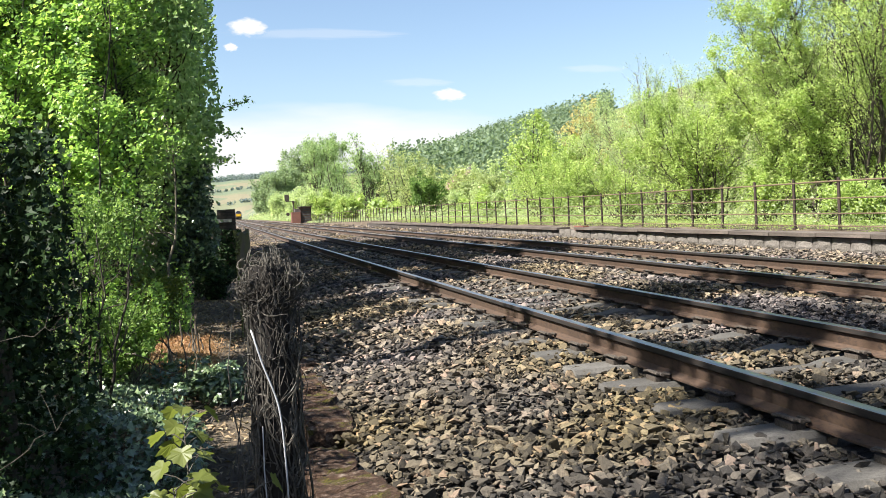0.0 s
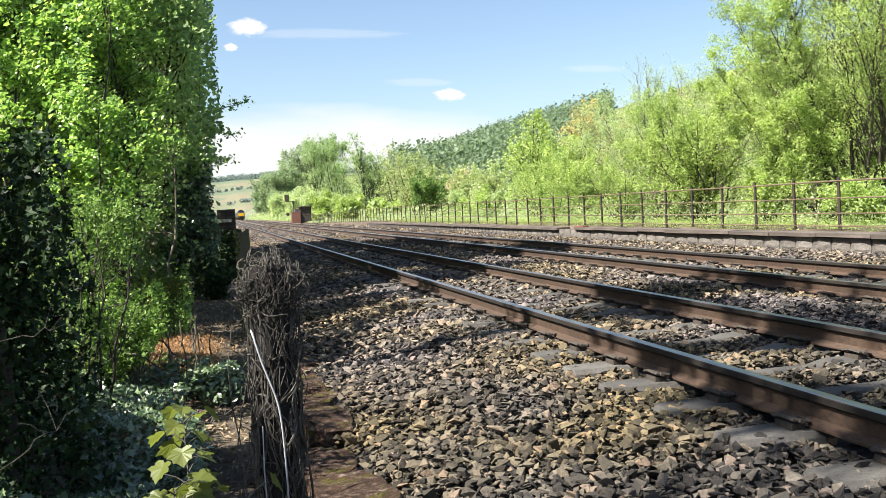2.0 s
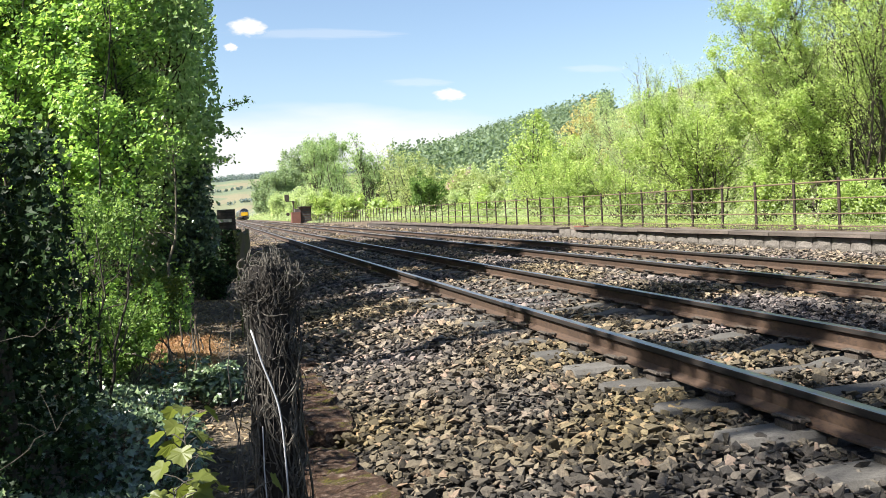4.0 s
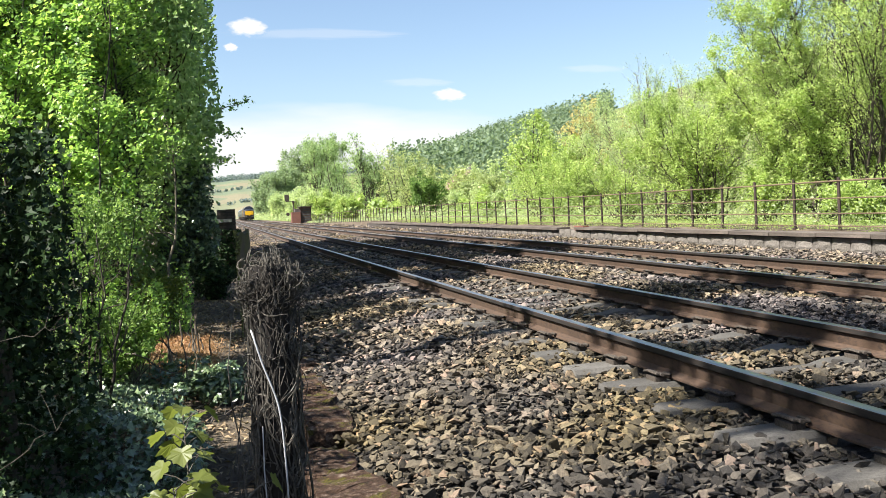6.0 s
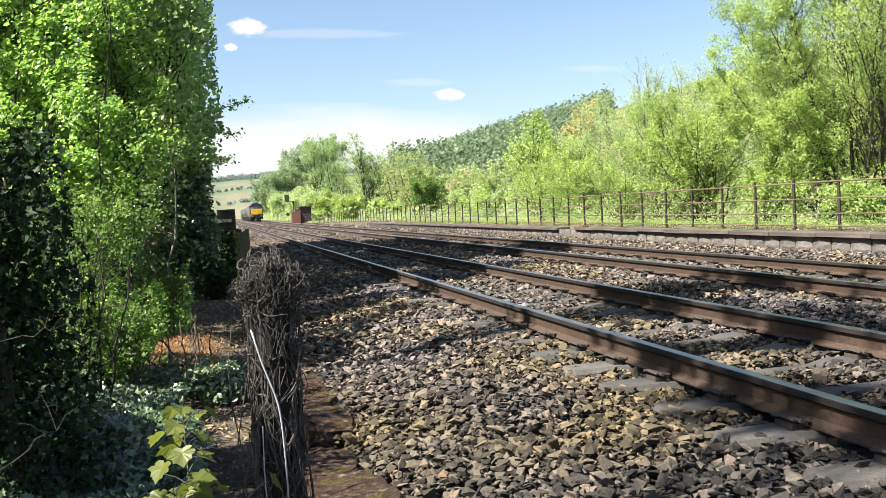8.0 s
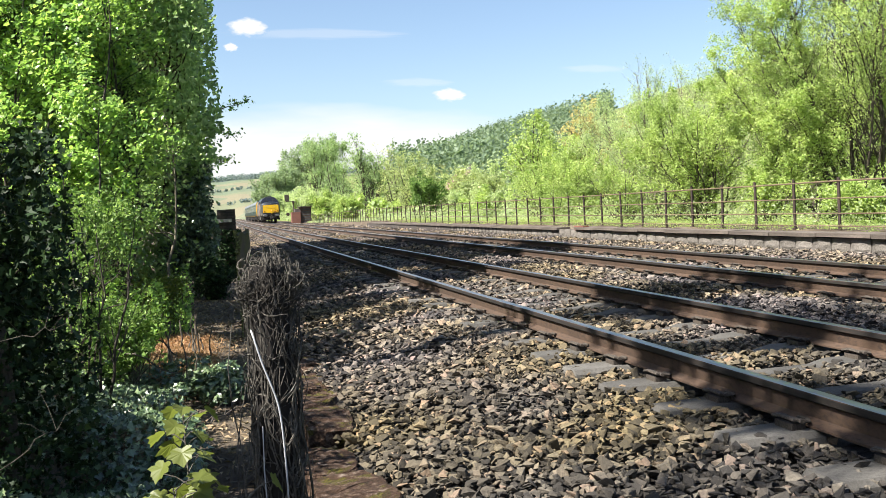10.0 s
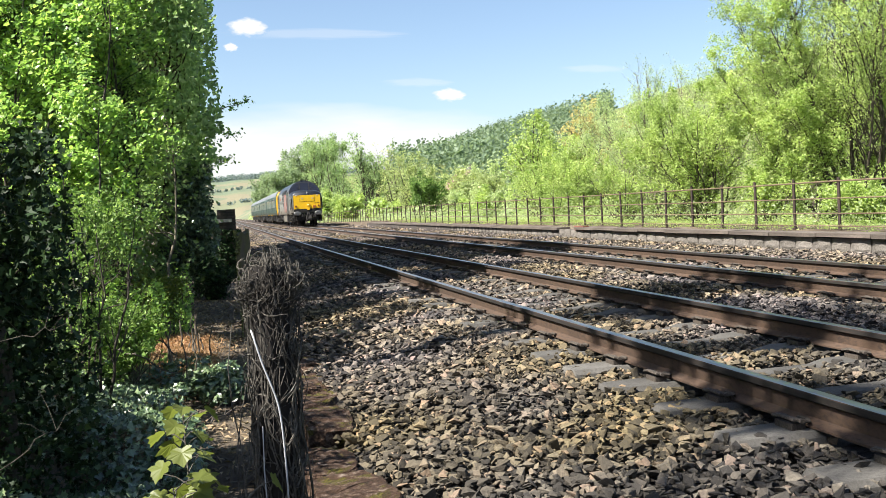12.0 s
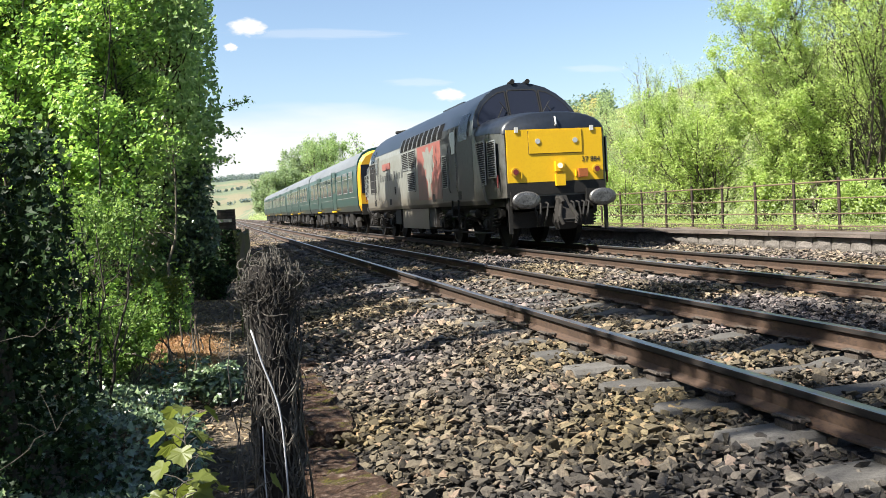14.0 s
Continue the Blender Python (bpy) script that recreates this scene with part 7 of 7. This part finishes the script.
def build_seedling(x, y, h, n, size, seed, label):
    rnd = random.Random(seed)
    z0 = float(ground_height(x, y)) - 0.03
    thing = tags(new("sycamore_seedling"), label, "seedling")
    bm = bmesh.new()
    tube(bm, [(x, y, z0), (x + 0.02, y, z0 + h * 0.5), (x + 0.01, y + 0.02, z0 + h)], [0.007, 0.005, 0.003], 6)
    part("stem", bm, TWIG, thing)
    for k in range(n):
        f = 0.3 + 0.7 * (k + 0.5) / n
        a = k * 2.4 + rnd.uniform(-0.4, 0.4)
        ln = rnd.uniform(0.05, 0.14) * (1.3 - f * 0.6)
        p0 = Vector((x + 0.015, y + 0.01, z0 + h * f))
        p1 = p0 + Vector((math.cos(a) * ln, math.sin(a) * ln, ln * 0.5))
        bm = bmesh.new()
        tube(bm, [p0, p0.lerp(p1, 0.5) + Vector((0, 0, 0.01)), p1], [0.003, 0.0025, 0.002], 5)
        part("leaf_stalk", bm, TWIG, thing)
        lf = part("leaf", palmate(size * rnd.uniform(0.65, 1.15), rnd), LEAF_SEEDLING, thing)
        lf.matrix_basis = Matrix.Translation(p1) @ pose(0, 0, 0, rnd.uniform(-65, 0), rnd.uniform(-30, 30), math.degrees(a) - 90)


STRAW = leaf_material("dry_straw", [(0, (0.3, 0.165, 0.09)), (0.5, (0.4, 0.24, 0.14)), (1, (0.5, 0.34, 0.22))], 0.3, 0.8, 0.1)
LITTER = leaf_material("leaf_litter", [(0, (0.08, 0.058, 0.04)), (0.5, (0.17, 0.128, 0.088)), (1, (0.32, 0.25, 0.18))], 0.1, 0.8, 0.1)

build_ivy_post()
old_post(0.32, 11.4, 0.19, 0.86, "broken mossy timber fence post", 31, 1.5, 900)
old_post(0.515, 15.5, 0.075, 0.82, "thin grey timber stake", 32)
build_pier()
for k, (x, y, z, w, l, h, r) in enumerate(((0.56, 4.15, -0.44, 0.38, 0.75, 0.13, 8), (0.5, 4.85, -0.47, 0.34, 0.5, 0.12, -12), (0.6, 5.75, -0.46, 0.36, 0.6, 0.15, 5), (0.62, 6.5, -0.47, 0.33, 0.55, 0.13, -8),
                                           (0.66, 7.3, -0.48, 0.34, 0.7, 0.12, 10), (0.46, 3.45, -0.46, 0.36, 0.6, 0.13, -4), (0.7, 8.3, -0.48, 0.3, 0.6, 0.12, 3), (0.38, 5.4, -0.58, 0.3, 0.5, 0.12, 30))):
    build_slab(x, y, z, w, l, h, 50 + k, r)
build_seedling(-0.2, 3.7, 0.74, 24, 0.08, 71, "sycamore seedling with large pale green leaves")
build_seedling(-0.24, 3.45, 0.5, 22, 0.082, 72, "low sycamore seedling with pale leaves")
build_seedling(-0.13, 3.4, 0.42, 18, 0.078, 75, "slim sycamore seedling with pale leaves")
build_seedling(-0.33, 3.35, 0.36, 12, 0.09, 76, "low sycamore seedling among the ivy")
build_seedling(0.02, 2.8, 0.74, 9, 0.05, 73, "small sycamore seedling at the foot of the post")


def build_dry_grass():
    gen = np.random.default_rng(14)
    n = 15000
    x, y = gen.normal(-0.5, 0.17, n), gen.normal(9.9, 0.75, n)
    z = ground_height(x, y)
    V, F = leaf_arrays(np.stack([x, y, z + 0.015 + 0.06 * gen.random(n) ** 1.5], -1), 0.062, None, 0.04, -0.15, 0.2)
    tags(raw_mesh("dry_grass", V, F, STRAW), "patch of dry orange-brown grass on the path", "grass", "stuff")
    n = 9000
    y = gen.uniform(2.5, 20, n)
    x = gen.uniform(-1.2, 0.75, n)
    z = ground_height(x, y) + gen.random(n) * 0.02 + 0.005
    V, F = leaf_arrays(np.stack([x, y, z], -1), 0.055, None, 0.45, 0.0, 3.0)
    tags(raw_mesh("leaf_litter", V, F, LITTER), "dry brown leaves and twigs littering the earth path", "leaf litter", "stuff")


build_dry_grass()


DRYWEED = mottled("dry_weed", (0.07, 0.058, 0.044), (0.15, 0.125, 0.095), (0.04, 0.033, 0.025), 14, 90, 0.9)


def build_dry_weed(x, y, h, seed):
    rnd = random.Random(seed)
    z0 = float(ground_height(x, y)) - 0.02
    bm = bmesh.new()
    pts = [(x + rnd.uniform(-0.03, 0.03) * i / 4, y + rnd.uniform(-0.03, 0.03) * i / 4, z0 + h * i / 5) for i in range(6)]
    tube(bm, pts, [0.012 * (1 - 0.6 * i / 5) for i in range(6)], 5)
    tags(mesh_object("dry_weed", bm, DRYWEED), "dry bare weed stalk standing beside the path", "weed", group="dry weeds beside the path")


for k in range(14):
    rr = random.Random(200 + k)
    build_dry_weed(-0.25 + rr.uniform(-0.28, 0.2), 9.2 + rr.uniform(-1.4, 1.6), rr.uniform(0.25, 0.6), 300 + k)


def build_dead_branch(a, b, r, seed):
    rnd = random.Random(seed)
    bm = bmesh.new()
    pts = limb_path(a, b, rnd, 0.12, 8)
    tube(bm, pts, [r * (1 - 0.07 * i) for i in range(8)], 5)
    for k in (2, 4, 5):
        e = pts[k] + Vector((rnd.uniform(-1, 1), rnd.uniform(-1, 1), rnd.uniform(0, 1))) * 0.16
        tube(bm, [pts[k], pts[k].lerp(e, 0.5) + Vector((0, 0, 0.015)), e], [r * 0.5, r * 0.4, r * 0.2], 4)
    tags(mesh_object("dead_branch", bm, DRYWOOD), "thin dry fallen branch caught in the undergrowth", "branch", group="dry branches in the undergrowth")


DRYWOOD = mottled("dry_wood", (0.05, 0.043, 0.034), (0.1, 0.087, 0.07), (0.03, 0.025, 0.02), 8, 60, 0.9)
for k, (a, b, r) in enumerate((((-1.0, 4.3, 0.52), (-0.7, 4.35, 0.58), 0.002), ((-0.95, 4.0, 0.02), (-0.68, 4.2, 0.2), 0.002), ((-0.9, 8.2, 0.2), (-0.45, 8.6, -0.25), 0.012), ((-1.1, 8.8, 0.3), (-0.6, 9.2, -0.1), 0.012),
                               ((-0.85, 7.6, 0.0), (-0.4, 7.9, -0.3), 0.01), ((-0.3, 6.2, -0.4), (0.05, 6.6, -0.36), 0.008), ((-0.2, 4.6, -0.44), (0.12, 5.0, -0.4), 0.008), ((-0.12, 5.6, -0.46), (0.2, 5.3, -0.42), 0.007))):
    build_dead_branch(a, b, r, 400 + k)


# ---- small clouds, very far off ----
def cloud_material(name, low, high, most):
    m = bpy.data.materials.new(name)
    m.use_nodes = True
    n, l = m.node_tree.nodes, m.node_tree.links
    co = n.new("ShaderNodeTexCoord")
    grad = n.new("ShaderNodeTexGradient")
    grad.gradient_type = "SPHERICAL"
    nz = n.new("ShaderNodeTexNoise")
    nz.inputs["Scale"].default_value, nz.inputs["Detail"].default_value = 2.2, 5
    l.new(co.outputs["Object"], nz.inputs["Vector"])
    l.new(co.outputs["Object"], grad.inputs["Vector"])
    mul = n.new("ShaderNodeMath")
    mul.operation = "MULTIPLY_ADD"
    l.new(nz.outputs[0], mul.inputs[0])
    mul.inputs[1].default_value = 0.9
    l.new(grad.outputs[0], mul.inputs[2])
    r = ramp(n, l, mul.outputs[0], [(low, (0, 0, 0)), (high, (most, most, most))])
    em = n.new("ShaderNodeEmission")
    em.inputs[0].default_value, em.inputs[1].default_value = (1, 1, 1, 1), 0.3
    tr = n.new("ShaderNodeBsdfTransparent")
    ms = n.new("ShaderNodeMixShader")
    l.new(r.outputs[0], ms.inputs[0])
    l.new(tr.outputs[0], ms.inputs[1])
    l.new(em.outputs[0], ms.inputs[2])
    l.new(ms.outputs[0], n["Material Output"].inputs[0])
    return m


CLOUD = cloud_material("cloud_white", 0.6, 0.95, 0.95)
HAZE = cloud_material("cloud_streak", 0.55, 1.1, 0.22)


def build_cloud(right, up, w, h, label, mat):
    """right and up: tangents from the line of sight."""
    D = 3900
    bm = bmesh.new()
    vs = [bm.verts.new((math.cos(2 * math.pi * k / 32), math.sin(2 * math.pi * k / 32), 0)) for k in range(32)]
    bm.faces.new(vs)
    ob = mesh_object("backdrop_cloud", bm, mat)
    ob.matrix_world = EYE @ Matrix.Translation((right * D, up * D, -D)) @ Matrix.Diagonal((w * D, h * D, 1, 1))
    ob.visible_shadow = False
    tags(ob, label, "cloud", "structure")


for cx, cy, w, h in ((437, 48, 44, 21), (795, 168, 36, 15), (408, 84, 16, 10)):
    build_cloud((cx - 784) / 1560, (441 - cy) / 1560, w / 1560, h / 1560, "small white fair-weather cloud", CLOUD)
for cx, cy, w, h in ((740, 146, 75, 10), (1050, 122, 70, 9), (560, 60, 190, 12)):
    build_cloud((cx - 784) / 1560, (441 - cy) / 1560, w / 1560, h / 1560, "thin white streak of high cloud", HAZE)

# one glowing sheet for low cloud and the white haze at the horizon
HORIZON_HAZE = cloud_material("horizon_haze", 0.5, 1.15, 0.95)
for cx, cy, w, h in ((600, 305, 700, 135),):
    build_cloud((cx - 784) / 1560, (441 - cy) / 1560, w / 1560, h / 1560, "glowing white sheet for cloud and haze along the horizon", HORIZON_HAZE)


def motions():
    """The train runs along the far track at a steady pace."""
    times = [0.5 * k for k in range(29)]
    things = [(LOCO, 9.375)] + [(c, 18.75 + 11.0 + 20.7 * k) for k, c in enumerate(COACHES)]
    for thing, behind in things:
        walk(thing, [(t, along(NOSE + SPEED * (14 - t) + behind)) for t in times])


motions()
